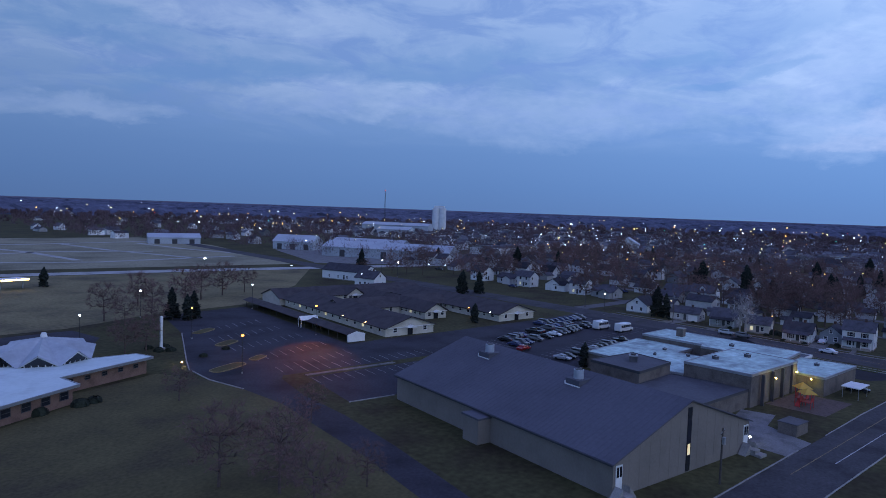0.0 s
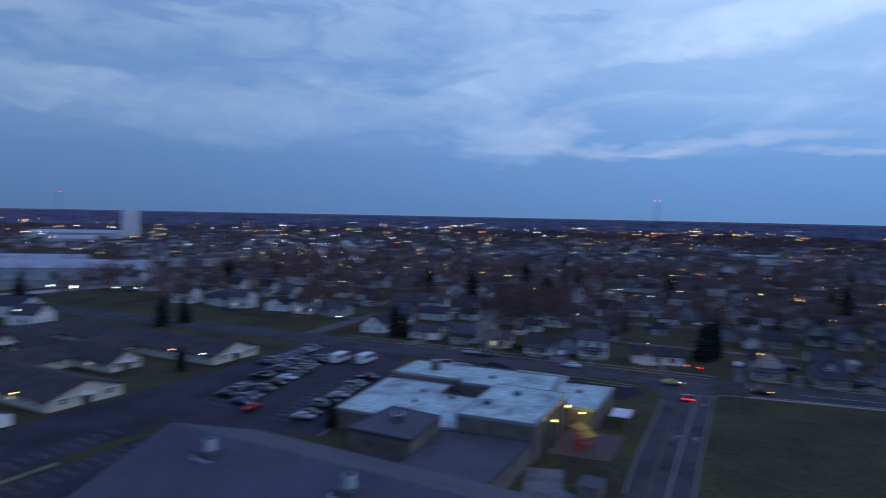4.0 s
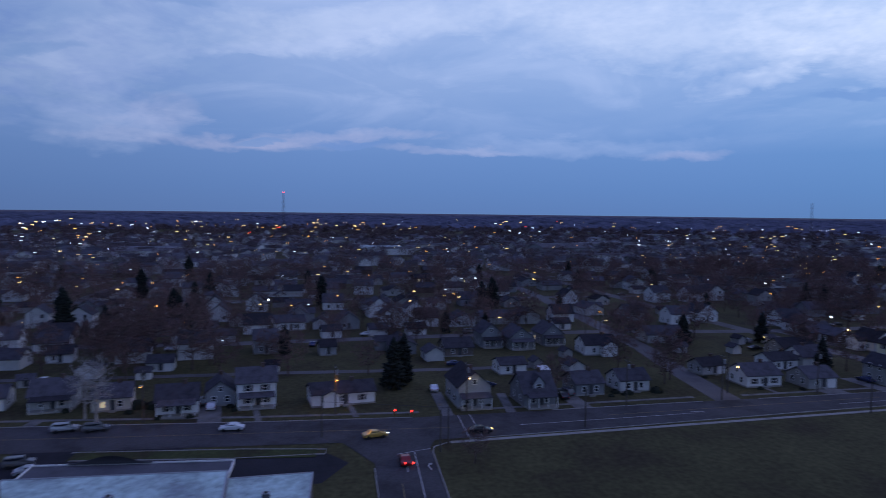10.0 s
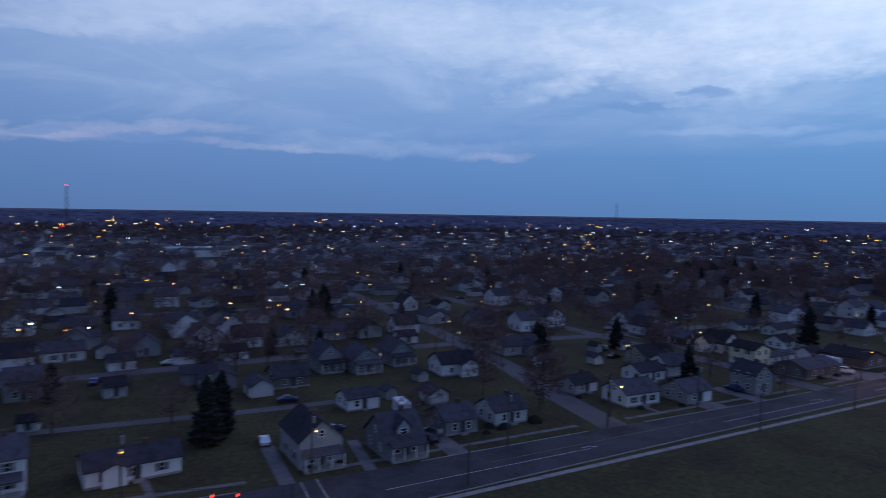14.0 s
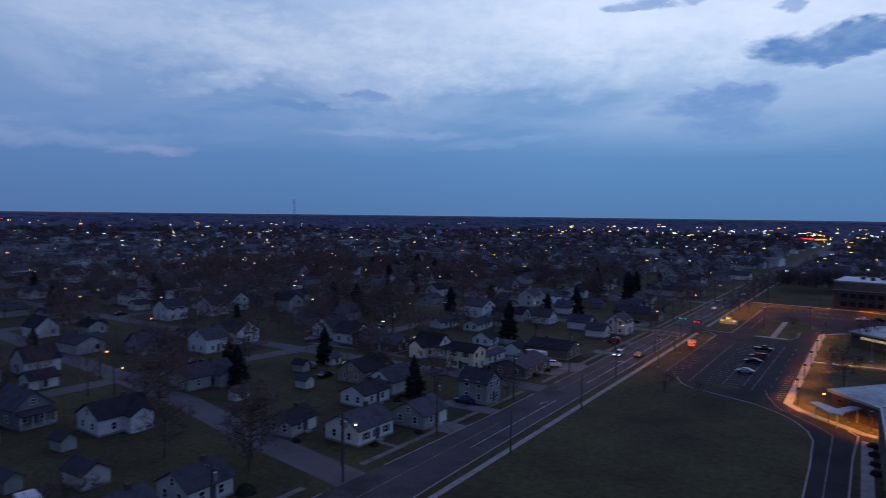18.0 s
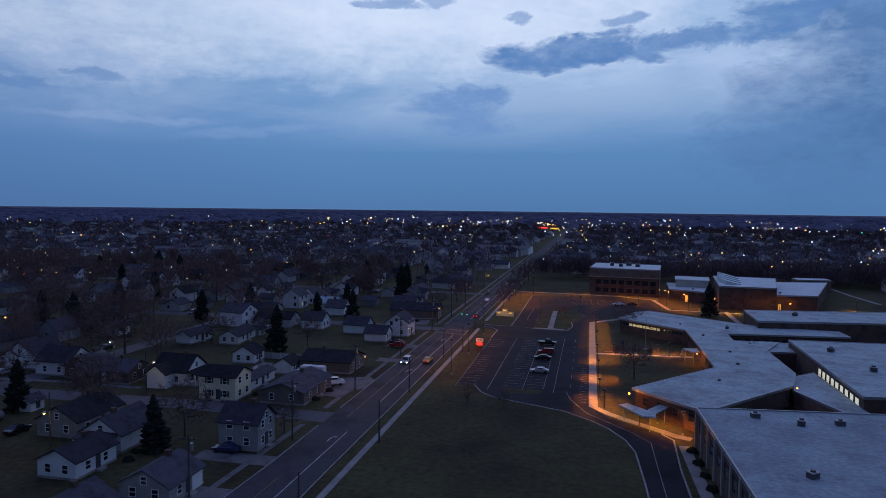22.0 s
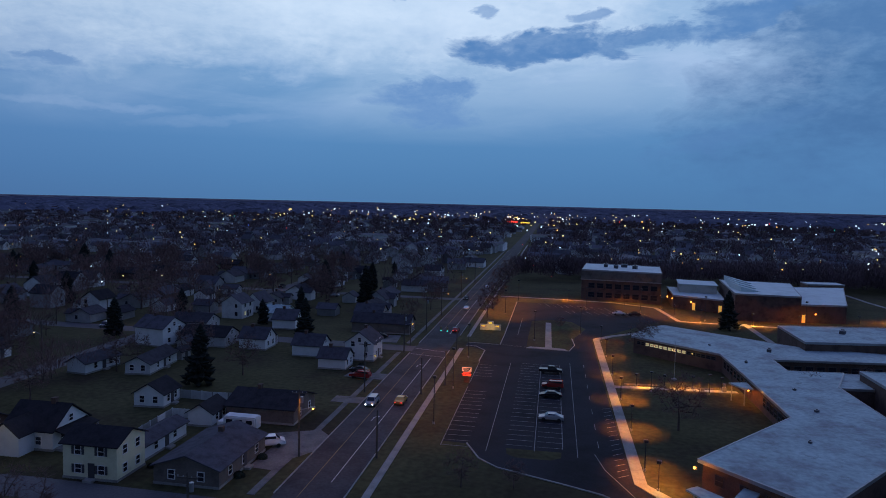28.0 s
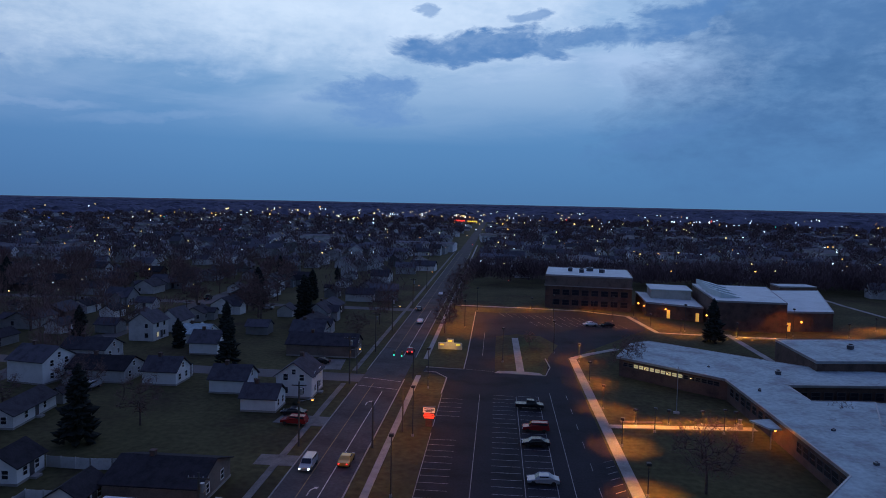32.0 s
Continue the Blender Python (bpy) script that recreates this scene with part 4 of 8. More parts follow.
def plain_windows(o):
    """The windows of a house that stays far off, as one part."""
    bm = bmesh.new()
    for c in [c for c in o.children if c.name.startswith("window")]:
        bm.verts.ensure_lookup_table()
        n, k = len(bm.verts), len(bm.faces)
        bm.from_mesh(c.data)
        bm.verts.ensure_lookup_table()
        bm.faces.ensure_lookup_table()
        bmesh.ops.transform(bm, matrix=c.matrix_basis, verts=bm.verts[n:])
        if c.data.materials[1] == M["lit"]:
            for f in bm.faces[k:]:
                f.material_index *= 2
        bpy.data.objects.remove(c)
    w = tagged(part("window", bm, "siding", o), kind="stuff")
    w.data.materials.append(M["glass"])
    w.data.materials.append(M["lit"])


plain = []
for i, (o, L) in enumerate(types):
    c = copy_thing(o, pose(-700 - 30 * i, -940, 0))
    plain_windows(c)
    plain.append(c)
box_garage = house(pose(-1000, -940, 0), 6.4, 5.0, 2.4, 1.5, "siding", "shingle", "plain pale garage with a dark roof in a back yard", name="garage", chimney=False, wins=1, simple=True, garage=True, group="back yard garages")
rng = random.Random(7)


def crossed(x, y, gap):
    """On or beside a street of the blocks."""
    if any(abs(y - (yy + k * x)) < gap for yy, k in ((76, -0.11), (139, 0.0), (236, -0.03), (330, -0.025))) or abs(y + 126 + 0.066 * (x + 22)) < gap:
        return True
    return any(abs(x - xx) < gap * 0.8 for xx in (-91 - 0.07 * (y if y < 0 else -y * 0.6), -188 + 0.03 * y, -290 + 0.04 * y))


def free(x, y, gap):
    return all((x - a) ** 2 + (y - b) ** 2 > gap * gap for a, b in lots)


spots = []
for x0, dx, y0, y1, face in ((-66, 4, -300, -135, 0), (-66, 4, 262, 420, 0), (-34, 3, -135, -112, 0), (-28, 3, 268, 420, 0), (-71, 3, -118, 24, 180), (-112, 4, -300, -140, 180), (-112, 3, -100, 112, 180), (-111, 4, 170, 420, 180),
                             (-160, 4, -300, 420, 0), (-210, 4, -300, 420, 180), (-258, 4, -300, 420, 0), (-312, 4, -300, 420, 180), (-135, 5, -300, 420, 90), (-234, 5, -300, 420, 90)):
    y = y0 + 6
    while y < y1:
        if x0 not in (-135, -234) or rng.random() < 0.4:
            spots.append((x0 + rng.uniform(-dx, dx), y, face))
        y += rng.uniform(12.5, 17.5)
for x, y, face in spots:
    if crossed(x, y, 8.5) or not free(x, y, 11.5):
        continue
    lots.append((x, y))
    k = rng.randrange(9)
    copy_thing(types[k][0] if x > -120 else plain[k], pose(x, y, 0, 0, 0, face + rng.choice((0, 0, 0, 90)) + rng.uniform(-4, 4)))
    side = -1 if face == 0 else 1
    gx, gy = x + side * rng.uniform(13, 17), y + rng.choice((-7, 7))
    if rng.random() < 0.7 and not crossed(gx, gy, 5.5) and free(gx, gy, 8.0):
        lots.append((gx, gy))
        copy_thing(box_garage, pose(gx, gy, 0, 0, 0, face + rng.choice((0, 90, 180)) + rng.uniform(-4, 4)))


yard = random.Random(21)
hut = house(pose(-980, -900, 0), 3.4, 2.6, 2.0, 0.9, "siding", "shingle", "small pale garden shed in a yard", name="shed", chimney=False, wins=1, simple=True, group="garden sheds")
for x0, y0, y1, k in ((-50, -110, -20, 5), (-46, 20, 64, 3), (-56, 84, 132, 5), (-60, 205, 224, 2), (-128, -280, 400, 16), (-182, -250, 400, 8), (-40, 270, 400, 5)):
    for i in range(k):
        x, y = x0 + yard.uniform(-8, 8), y0 + (y1 - y0) * (i + yard.uniform(0.1, 0.9)) / k
        if free(x, y, 6.5) and not crossed(x, y, 5.0):
            lots.append((x, y))
            copy_thing(hut, pose(x, y, 0, 0, 0, yard.choice((0, 90)) + yard.uniform(-8, 8)))


# ---- large buildings ----
overhang = {}


def inset(pts, d):
    """A closed outline moved inwards by d."""
    area = sum(a[0] * b[1] - b[0] * a[1] for a, b in zip(pts, pts[1:] + pts[:1]))
    k = d if area > 0 else -d
    out, n = [], len(pts)
    for i in range(n):
        p, q, r = Vector(pts[i - 1]), Vector(pts[i]), Vector(pts[(i + 1) % n])
        u, v = (q - p).normalized(), (r - q).normalized()
        m = Vector((-u.y - v.y, u.x + v.x))
        m = m * (k * 2 / max(0.5, m.length_squared))
        out.append((q.x + m.x, q.y + m.y))
    return out


def flat_block(name, pts, h, wall, roof, label, category="school building", parapet=0.35, drop=0.18, group="", over=0.0, seams=0.0):
    """A flat-roofed block: walls, a roof deck inside a low parapet, an edge of trim."""
    o = thing(name, pose(0, 0, 0), label, category, group)
    part("wall", prism(inset(pts, over) if over else pts, 0, h - drop), wall, o)
    overhang[o.name] = over
    part("roof", prism(pts, h - drop, h), roof, o)
    bm = bmesh.new()
    for a, b in zip(pts, pts[1:] + pts[:1]):
        strip([a, b], 0.24, h - drop - 0.25, h + parapet * 0.4, bm)
    part("roof_edge", bm, "metal" if roof != "dark_roof" else "dark_trim", o)
    if seams and roof != "dark_roof":
        bm = bmesh.new()
        y = min(p[1] for p in pts) + seams
        while y < max(p[1] for p in pts):
            xs = sorted(a[0] + (b[0] - a[0]) * (y - a[1]) / (b[1] - a[1]) for a, b in zip(pts, pts[1:] + pts[:1]) if (a[1] - y) * (b[1] - y) < 0)
            for x0, x1 in zip(xs[::2], xs[1::2]):
                if x1 - x0 > 2:
                    box(bm, x0 + 0.3, y - 0.07, h - 0.01, x1 - 0.3, y + 0.07, h + 0.012)
            y += seams
        tagged(part("roof_seam", bm, "grey_roof" if roof == "white_roof" else "white_roof", o), kind="stuff")
    return o


def wall_windows(o, a, b, z, n, w=1.6, h=1.4, lit=(), kind="lit", dark=True):
    """A row of n windows in the wall from a to b, its outside to the right of a to b."""
    d = Vector((b[0] - a[0], b[1] - a[1]))
    ang = math.degrees(math.atan2(d.y, d.x)) - 90
    for i in range(n):
        t = (i + 0.5) / n
        p = Vector(a) + d * t
        nrm = Vector((d.y, -d.x)).normalized() * (0.04 - overhang.get(o.name, 0.0))
        window(o, p.x + nrm.x, p.y + nrm.y, z, ang, w, h, lit=(kind if i in lit else False), frame="dark_frame" if dark else "frame")


def roof_unit(x, y, z, s=1.0, label="grey rooftop ventilation unit on the roof"):
    o = thing("rooftop_unit", pose(x, y, z, 0, 0, rng.uniform(0, 90)) @ Matrix.Diagonal((s, s, s, 1)), label, "vent")
    part("housing", boxes((-0.8, -0.6, 0, 0.8, 0.6, 0.9)), "dark_roof", o)
    part("cap", boxes((-0.9, -0.7, 0.9, 0.9, 0.7, 1.05)), "metal", o)
    part("fan_ring", cyl(bmesh.new(), 0, 0, 1.05, 1.25, 0.45, 0.4, 10), "dark_metal", o)
    return o


star = [(53.8, 158.4), (65.5, 145.2), (86.0, 168.5), (89.6, 180.0), (89.7, 204.5), (95.7, 217.5), (84.0, 216.5), (84.2, 227.2), (118, 231), (118, 240), (97, 243), (91.0, 247.0), (66.0, 266.4), (60.6, 262.1),
        (54.6, 247.0), (73.4, 230.2), (73.6, 201.0), (73.4, 181.6)]
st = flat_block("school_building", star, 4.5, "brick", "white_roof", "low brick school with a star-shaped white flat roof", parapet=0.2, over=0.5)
wall_windows(st, (55.6, 246.1), (72.4, 231.1), 3.0, 17, 1.05, 0.75, (2, 3, 4, 5, 6, 7, 8, 9, 10), "lit")
wall_windows(st, (73.58, 199.0), (73.42, 183.0), 2.2, 7, 1.7, 1.6)
wall_windows(st, (73.4, 229.0), (73.58, 206.0), 2.4, 8, 1.7, 1.4)
wall_windows(st, (72.5, 180.6), (55.0, 159.6), 2.4, 5, 1.6, 1.2)
wall_windows(st, (54.6, 157.4), (64.5, 146.4), 2.4, 4, 1.2, 1.4)
wall_windows(st, (86.0, 217.0), (94.0, 217.6), 2.4, 4, 1.5, 1.4)
wall_windows(st, (117.0, 231.0), (86.0, 227.6), 2.4, 12, 1.6, 1.4)
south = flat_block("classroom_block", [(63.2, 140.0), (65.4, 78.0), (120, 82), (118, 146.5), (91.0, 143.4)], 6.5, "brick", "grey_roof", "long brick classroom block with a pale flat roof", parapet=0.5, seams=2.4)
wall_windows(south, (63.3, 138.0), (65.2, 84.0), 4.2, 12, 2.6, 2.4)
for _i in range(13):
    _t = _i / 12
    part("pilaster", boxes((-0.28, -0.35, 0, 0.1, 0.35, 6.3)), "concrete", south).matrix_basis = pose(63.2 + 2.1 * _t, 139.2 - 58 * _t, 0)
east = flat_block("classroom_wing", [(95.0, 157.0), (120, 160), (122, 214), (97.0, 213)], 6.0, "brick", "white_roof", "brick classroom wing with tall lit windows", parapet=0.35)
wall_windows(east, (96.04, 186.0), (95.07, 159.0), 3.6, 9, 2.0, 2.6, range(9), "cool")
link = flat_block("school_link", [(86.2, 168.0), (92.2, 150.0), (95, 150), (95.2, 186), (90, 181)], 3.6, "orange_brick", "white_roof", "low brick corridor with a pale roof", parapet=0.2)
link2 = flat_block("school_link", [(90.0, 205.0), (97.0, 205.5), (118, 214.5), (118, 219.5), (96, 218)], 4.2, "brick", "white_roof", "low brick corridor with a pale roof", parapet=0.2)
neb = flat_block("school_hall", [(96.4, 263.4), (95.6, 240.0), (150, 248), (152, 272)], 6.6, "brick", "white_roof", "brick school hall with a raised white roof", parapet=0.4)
can = thing("entrance_canopy", pose(0, 0, 0), "white flat entrance canopy on thin posts", "canopy")
part("roof", prism([(69.6, 206.6), (73.3, 207.6), (73.3, 202.6), (71.4, 202.6)], 3.3, 3.6), "white_roof", can)
for _p in ((70.1, 206.2), (71.8, 203.0)):
    part("post", cyl(bmesh.new(), *_p, 0, 3.3, 0.1), "metal", can)
can2 = thing("entrance_canopy", pose(0, 0, 0), "white angular walkway canopy by the entrance", "canopy")
part("roof", prism([(50.9, 151.3), (52.6, 152.6), (55.9, 148.9), (58.6, 153.4), (60.2, 152.0), (57.4, 147.4), (57.1, 144.8), (54.9, 144.9)], 2.75, 3.0), "white_roof", can2)
for _p in ((52.0, 151.6), (56.2, 145.6), (59.4, 152.0)):
    part("post", cyl(bmesh.new(), *_p, 0, 2.8, 0.09), "metal", can2)
for _x, _y, _z, _s in ((71.8, 137.0, 6.5, 0.8), (78, 134.5, 6.5, 0.9), (84, 136, 6.5, 0.8), (91, 131, 6.5, 1.0), (73, 112, 6.5, 0.8), (86, 114, 6.5, 0.8), (72, 169, 4.5, 0.35), (79, 186, 4.5, 0.4), (80, 200, 4.5, 0.35), (77, 222, 4.5, 0.45), (73, 240, 4.5, 0.3), (105, 180, 6, 1.0), (103, 200, 6, 1.0), (86, 236, 4.5, 0.8), (110, 255, 6.6, 1.0)):
    roof_unit(_x, _y, _z, _s)

# the newer buildings to the north
b1 = flat_block("brick_building", [(45.2, 346.0), (76.4, 341.5), (80.0, 372.0), (48.5, 377.0)], 12.5, "brick", "bright_roof", "three-storey brick building with a white roof", "building", 0.6)
for _z in (2.4, 6.2):
    wall_windows(b1, (47.5, 345.7), (75.5, 341.6), _z, 8, 2.4, 1.9, (), "lit")
    wall_windows(b1, (48.3, 375.0), (45.3, 348.0), _z, 6, 2.2, 1.9)
part("upper_panel", strip([(45.0, 345.9), (76.4, 341.35)], 0.16, 8.8, 12.2), "brick_grey", b1, "grey-brown upper storey cladding")
part("upper_panel", strip([(45.05, 345.9), (48.35, 377.0)], 0.16, 8.8, 12.2), "brick_grey", b1, "grey-brown upper storey cladding")
part("stone_band", strip([(44.9, 345.9), (76.5, 341.2)], 0.3, 8.4, 8.8), "concrete", b1)
part("stone_band", strip([(44.9, 345.9), (48.3, 377.0)], 0.3, 8.4, 8.8), "concrete", b1)
for _x, _y in ((56, 362), (60, 358), (64, 364), (68, 359)):
    roof_unit(_x, _y, 12.5, 1.4)
b2 = flat_block("entrance_wing", [(80.0, 334.0), (97.0, 324.5), (101, 356), (82, 362)], 5.0, "brick", "bright_roof", "low brick entrance wing with a white roof", "building", 0.4)
wall_windows(b2, (80.5, 333.8), (96.5, 324.9), 2.6, 5, 1.8, 1.6, (0, 3), "lit")
part("upper_storey", prism([(84, 345), (98, 343), (100, 358), (86, 361)], 4.9, 8.2), "cream", b2)
part("upper_roof", prism([(83.6, 344.6), (98.4, 342.6), (100.4, 358.4), (85.6, 361.4)], 8.2, 8.5), "bright_roof", b2)
b3 = flat_block("sports_hall", [(96.8, 310.5), (118, 309.0), (128, 352.0), (102, 356.0)], 9.5, "brick", "bright_roof", "tall brick sports hall with sawtooth roof lights", "building", 0.4)
for _i in range(4):
    _y = 318 + 9 * _i
    part("roof_light", extrude_profile(bmesh.new(), [(0, 0), (7.0, 0), (0, 1.8)], 0, 14), "bright_roof", b3, "sloped white roof light").matrix_basis = pose(100.5 + 1.5 * _i, _y, 9.5, 0, 0, 3)
b4 = flat_block("brick_annex", [(118, 312.0), (134.5, 314.0), (156, 372), (128, 366)], 6.4, "brick", "bright_roof", "lower brick annex with a white roof", "building", 0.4)
for _o, _x, _y, _a in ((b2, 86.9, 330.0, 240.8), (b2, 95.4, 325.25, 240.8), (b4, 120.0, 312.1, 277.0)):
    _d = part("lit_doorway", boxes((-0.02, -0.55, 0.1, 0.12, 0.55, 2.9)), "doorway", _o, "glowing amber arched doorway")
    _d.matrix_basis = pose(_x, _y, 0, 0, 0, _a)
b5 = flat_block("brick_annex", [(147, 386), (163, 388), (163, 398), (147, 396)], 6.0, "orange_brick", "bright_roof", "far brick annex with a white roof", "building", 0.4)

# the metal sports hall on the side street
F, Lv, Wv = Vector((127.2, -29.6)), Vector((-0.192, -0.981)), Vector((-0.984, 0.176))
gl, gw, ge, gr = 52.4, 33.8, 4.7, 10.5
gm = Matrix.Translation((F.x, F.y, 0)) @ Matrix(((Wv.x, Lv.x, 0, 0), (Wv.y, Lv.y, 0, 0), (0, 0, 1, 0), (0, 0, 0, 1)))
gym = thing("metal_sports_hall", pose(0, 0, 0), "large tan metal sports hall with a grey low-pitched roof", "sports hall")


def gpart(name, bm, mat, label=""):
    bm.transform(gm)
    bmesh.ops.recalc_face_normals(bm, faces=bm.faces[:])
    return part(name, bm, mat, gym, label)


gpart("wall", extrude_profile(bmesh.new(), [(0, 0), (gw, 0), (gw, ge), (gw / 2, gr), (0, ge)], 0, gl), "tan_panel")
for _s in (0, 1):
    _a, _b = (-0.5, gw / 2) if _s == 0 else (gw + 0.5, gw / 2)
    gpart("roof", extrude_profile(bmesh.new(), [(_a, ge - 0.1), (_b, gr + 0.04), (_b, gr + 0.24), (_a, ge + 0.1)], -0.4, gl + 0.4), "gym_roof")
    bm = bmesh.new()
    for _i in range(56):
        _y = -0.2 + _i * (gl + 0.4) / 55
        extrude_profile(bm, [(_a, ge + 0.1), (_b, gr + 0.24), (_b, gr + 0.265), (_a, ge + 0.125)], _y - 0.02, _y + 0.02)
    gpart("roof_rib", bm, "gym_roof")
gpart("gutter", boxes((-0.62, -0.3, ge - 0.25, -0.45, gl + 0.3, ge - 0.02)), "dark_trim")
for _i in range(22):
    _y = 1 + _i * (gl - 2) / 21
    gpart("panel_rib", boxes((-0.02, _y - 0.03, 0.1, 0.0, _y + 0.03, ge - 0.15)), "tan_panel")
for _i in range(15):
    _x = 1 + _i * (gw - 2) / 14
    gpart("panel_rib", boxes((_x - 0.03, -0.02, 0.1, _x + 0.03, 0.0, ge - 0.2 + (gr - ge) * (1 - abs(_x - gw / 2) / (gw / 2)))), "tan_panel")
gpart("entrance_bay", boxes((-2.6, 24.6, 0, 0, 28.4, 4.0)), "tan_panel")
gpart("entrance_roof", boxes((-2.8, 24.3, 4.0, 0.4, 28.7, 4.3)), "gym_roof")
gpart("glass_strip", boxes((gw / 2 - 0.5, -0.08, 0.2, gw / 2 + 0.5, 0.02, gr - 0.9)), "glass", "tall dark window strip")
gpart("lit_strip", boxes((gw / 2 - 0.3, -0.1, 2.6, gw / 2 + 0.3, -0.06, 4.2)), "lit", "lit panes of the window strip")
for _x in (0.5, gw - 1.7):
    gpart("door", boxes((_x, -0.1, 0.9, _x + 1.3, 0.02, 4.3)), "trim", "white corner door with windows above")
    for _d in (0.14, 0.74):
        gpart("door_pane", boxes((_x + _d, -0.14, 2.7, _x + _d + 0.42, -0.08, 4.1)), "glass")
for _y in (41.0, 18.5):
    _x = 13.5
    _z = ge + (gr - ge) * _x / (gw / 2)
    gpart("vent_base", boxes((_x - 1.5, _y - 1.5, _z - 0.6, _x + 1.5, _y + 1.5, _z + 0.75)), "gym_roof", "flashing round the roof vent")
    gpart("vent_kerb", boxes((_x - 1.6, _y - 1.6, _z - 0.5, _x - 1.45, _y + 1.6, _z - 0.15), (_x - 1.6, _y + 1.45, _z - 0.5, _x + 1.2, _y + 1.6, _z + 0.3)), "trim", "pale edge of the flashing")
    gpart("roof_vent", cyl(bmesh.new(), _x, _y, _z + 0.7, _z + 2.2, 0.85, 0.85, 18), "shed_metal", "pale round roof vent")
    gpart("vent_opening", cyl(bmesh.new(), _x, _y, _z + 2.2, _z + 2.24, 0.68, 0.68, 18), "dark_metal", "dark vent opening")
ramp_ = thing("concrete_ramp", pose(0, 0, 0), "pale concrete ramp with walls at the hall's corner", "ramp")
for _x in (1.15, gw - 1.05):
    for _s in (-1, 1):
        bm = extrude_profile(bmesh.new(), [(_x + _s * 0.75, 0), (_x + _s * 2.2, 0), (_x + _s * 0.75, 1.7)], -1.4, -0.12)
        bm.transform(gm)
        part("cheek_wall", bm, "concrete", ramp_)
    bm = boxes((_x - 0.75, -2.2, 0, _x + 0.75, -0.1, 0.85), (_x - 0.9, -3.2, 0, _x + 0.9, -2.2, 0.4))
    bm.transform(gm)
    part("slab", bm, "concrete", ramp_)

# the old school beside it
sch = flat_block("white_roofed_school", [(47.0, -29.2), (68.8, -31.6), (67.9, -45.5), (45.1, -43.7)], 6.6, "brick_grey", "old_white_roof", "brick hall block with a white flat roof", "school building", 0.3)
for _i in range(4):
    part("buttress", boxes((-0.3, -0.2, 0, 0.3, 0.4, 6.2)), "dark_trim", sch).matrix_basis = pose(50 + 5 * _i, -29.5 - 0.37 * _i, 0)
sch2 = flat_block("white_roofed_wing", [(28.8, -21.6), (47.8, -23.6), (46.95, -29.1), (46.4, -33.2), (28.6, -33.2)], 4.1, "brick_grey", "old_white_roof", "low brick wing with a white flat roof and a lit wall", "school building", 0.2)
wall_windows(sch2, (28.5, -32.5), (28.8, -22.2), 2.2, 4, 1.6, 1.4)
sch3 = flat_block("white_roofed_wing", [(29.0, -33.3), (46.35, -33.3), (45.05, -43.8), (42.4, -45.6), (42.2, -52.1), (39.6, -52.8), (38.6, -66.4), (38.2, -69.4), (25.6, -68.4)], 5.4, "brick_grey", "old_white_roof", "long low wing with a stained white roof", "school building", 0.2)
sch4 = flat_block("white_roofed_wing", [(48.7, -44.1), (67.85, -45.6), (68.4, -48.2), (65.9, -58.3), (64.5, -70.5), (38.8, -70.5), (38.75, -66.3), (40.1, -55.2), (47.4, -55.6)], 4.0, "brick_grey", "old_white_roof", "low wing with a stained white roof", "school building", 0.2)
sch5 = flat_block("dark_roofed_block", [(68.6, -48.2), (82.0, -48.6), (80.0, -60.6), (66.0, -58.2)], 6.0, "brick_grey", "dark_roof", "square block with a dark flat roof", "school building", 0.3)
sch6 = flat_block("low_dark_link", [(68.2, -32.0), (92.0, -35.0), (96, -50.0), (82.3, -48.6), (68.6, -47.8)], 3.6, "brick_grey", "dark_roof", "low link with a dark flat roof", "school building", 0.2)
sch7 = flat_block("court_link", [(40.2, -55.1), (39.7, -52.9), (42.3, -52.2), (42.5, -45.7), (45.1, -43.9), (48.6, -44.2), (47.3, -55.4)], 2.7, "brick_grey", "dark_roof", "low dark-roofed link in the school court", "school building", 0.1)
chim = thing("roof_chimney", pose(33.0, -61.2, 5.4), "square brick chimney on the white roof", "chimney")
part("shaft", boxes((-0.9, -0.9, 0, 0.9, 0.9, 2.0)), "brick_grey", chim)
part("cap", boxes((-1.0, -1.0, 2.0, 1.0, 1.0, 2.2)), "concrete", chim)
for _x, _y, _z, _s in ((74, -54, 6.0, 1.3), (52, -38, 6.6, 0.7), (60, -42, 6.6, 0.7), (36, -47, 5.4, 0.6), (55, -58, 4.0, 0.5), (50, -52, 4.0, 0.6), (47.5, -59, 4.0, 0.5), (36, -28, 4.1, 0.6)):
    roof_unit(_x, _y, _z, _s)
by = thing("brick_bunker", pose(78.6, -21.2, 0, 0, 0, -8), "small brick bin enclosure by the gravel yard", "enclosure")
part("wall", boxes((-2.2, -1.6, 0, 2.2, 1.6, 2.0)), "brick_grey", by)
part("lid", boxes((-2.3, -1.7, 2.0, 2.3, 1.7, 2.12)), "dark_roof", by)

fc = thing("front_canopy", pose(0, 0, 0), "dark-roofed front canopy of the old school with a pale edge", "canopy")
part("roof", prism([(26.3, -63.0), (15.6, -62.0), (19.4, -33.0), (26.3, -33.6)], 3.0, 3.25), "dark_roof", fc)
bm = bmesh.new()
for a, b in (((15.6, -62.0), (19.4, -33.0)), ((19.4, -33.0), (26.3, -33.6)), ((26.3, -63.0), (15.6, -62.0))):
    strip([a, b], 0.22, 2.8, 3.45, bm)
part("edge", bm, "trim", fc, "pale canopy edge")
bm = prism([(16.3 + 0.13 * (i - 0), -57 + i) for i in range(13)] + [(16.5 + 0.13 * i, -57 + i) for i in range(12, -1, -1)], 3.4, 3.5)
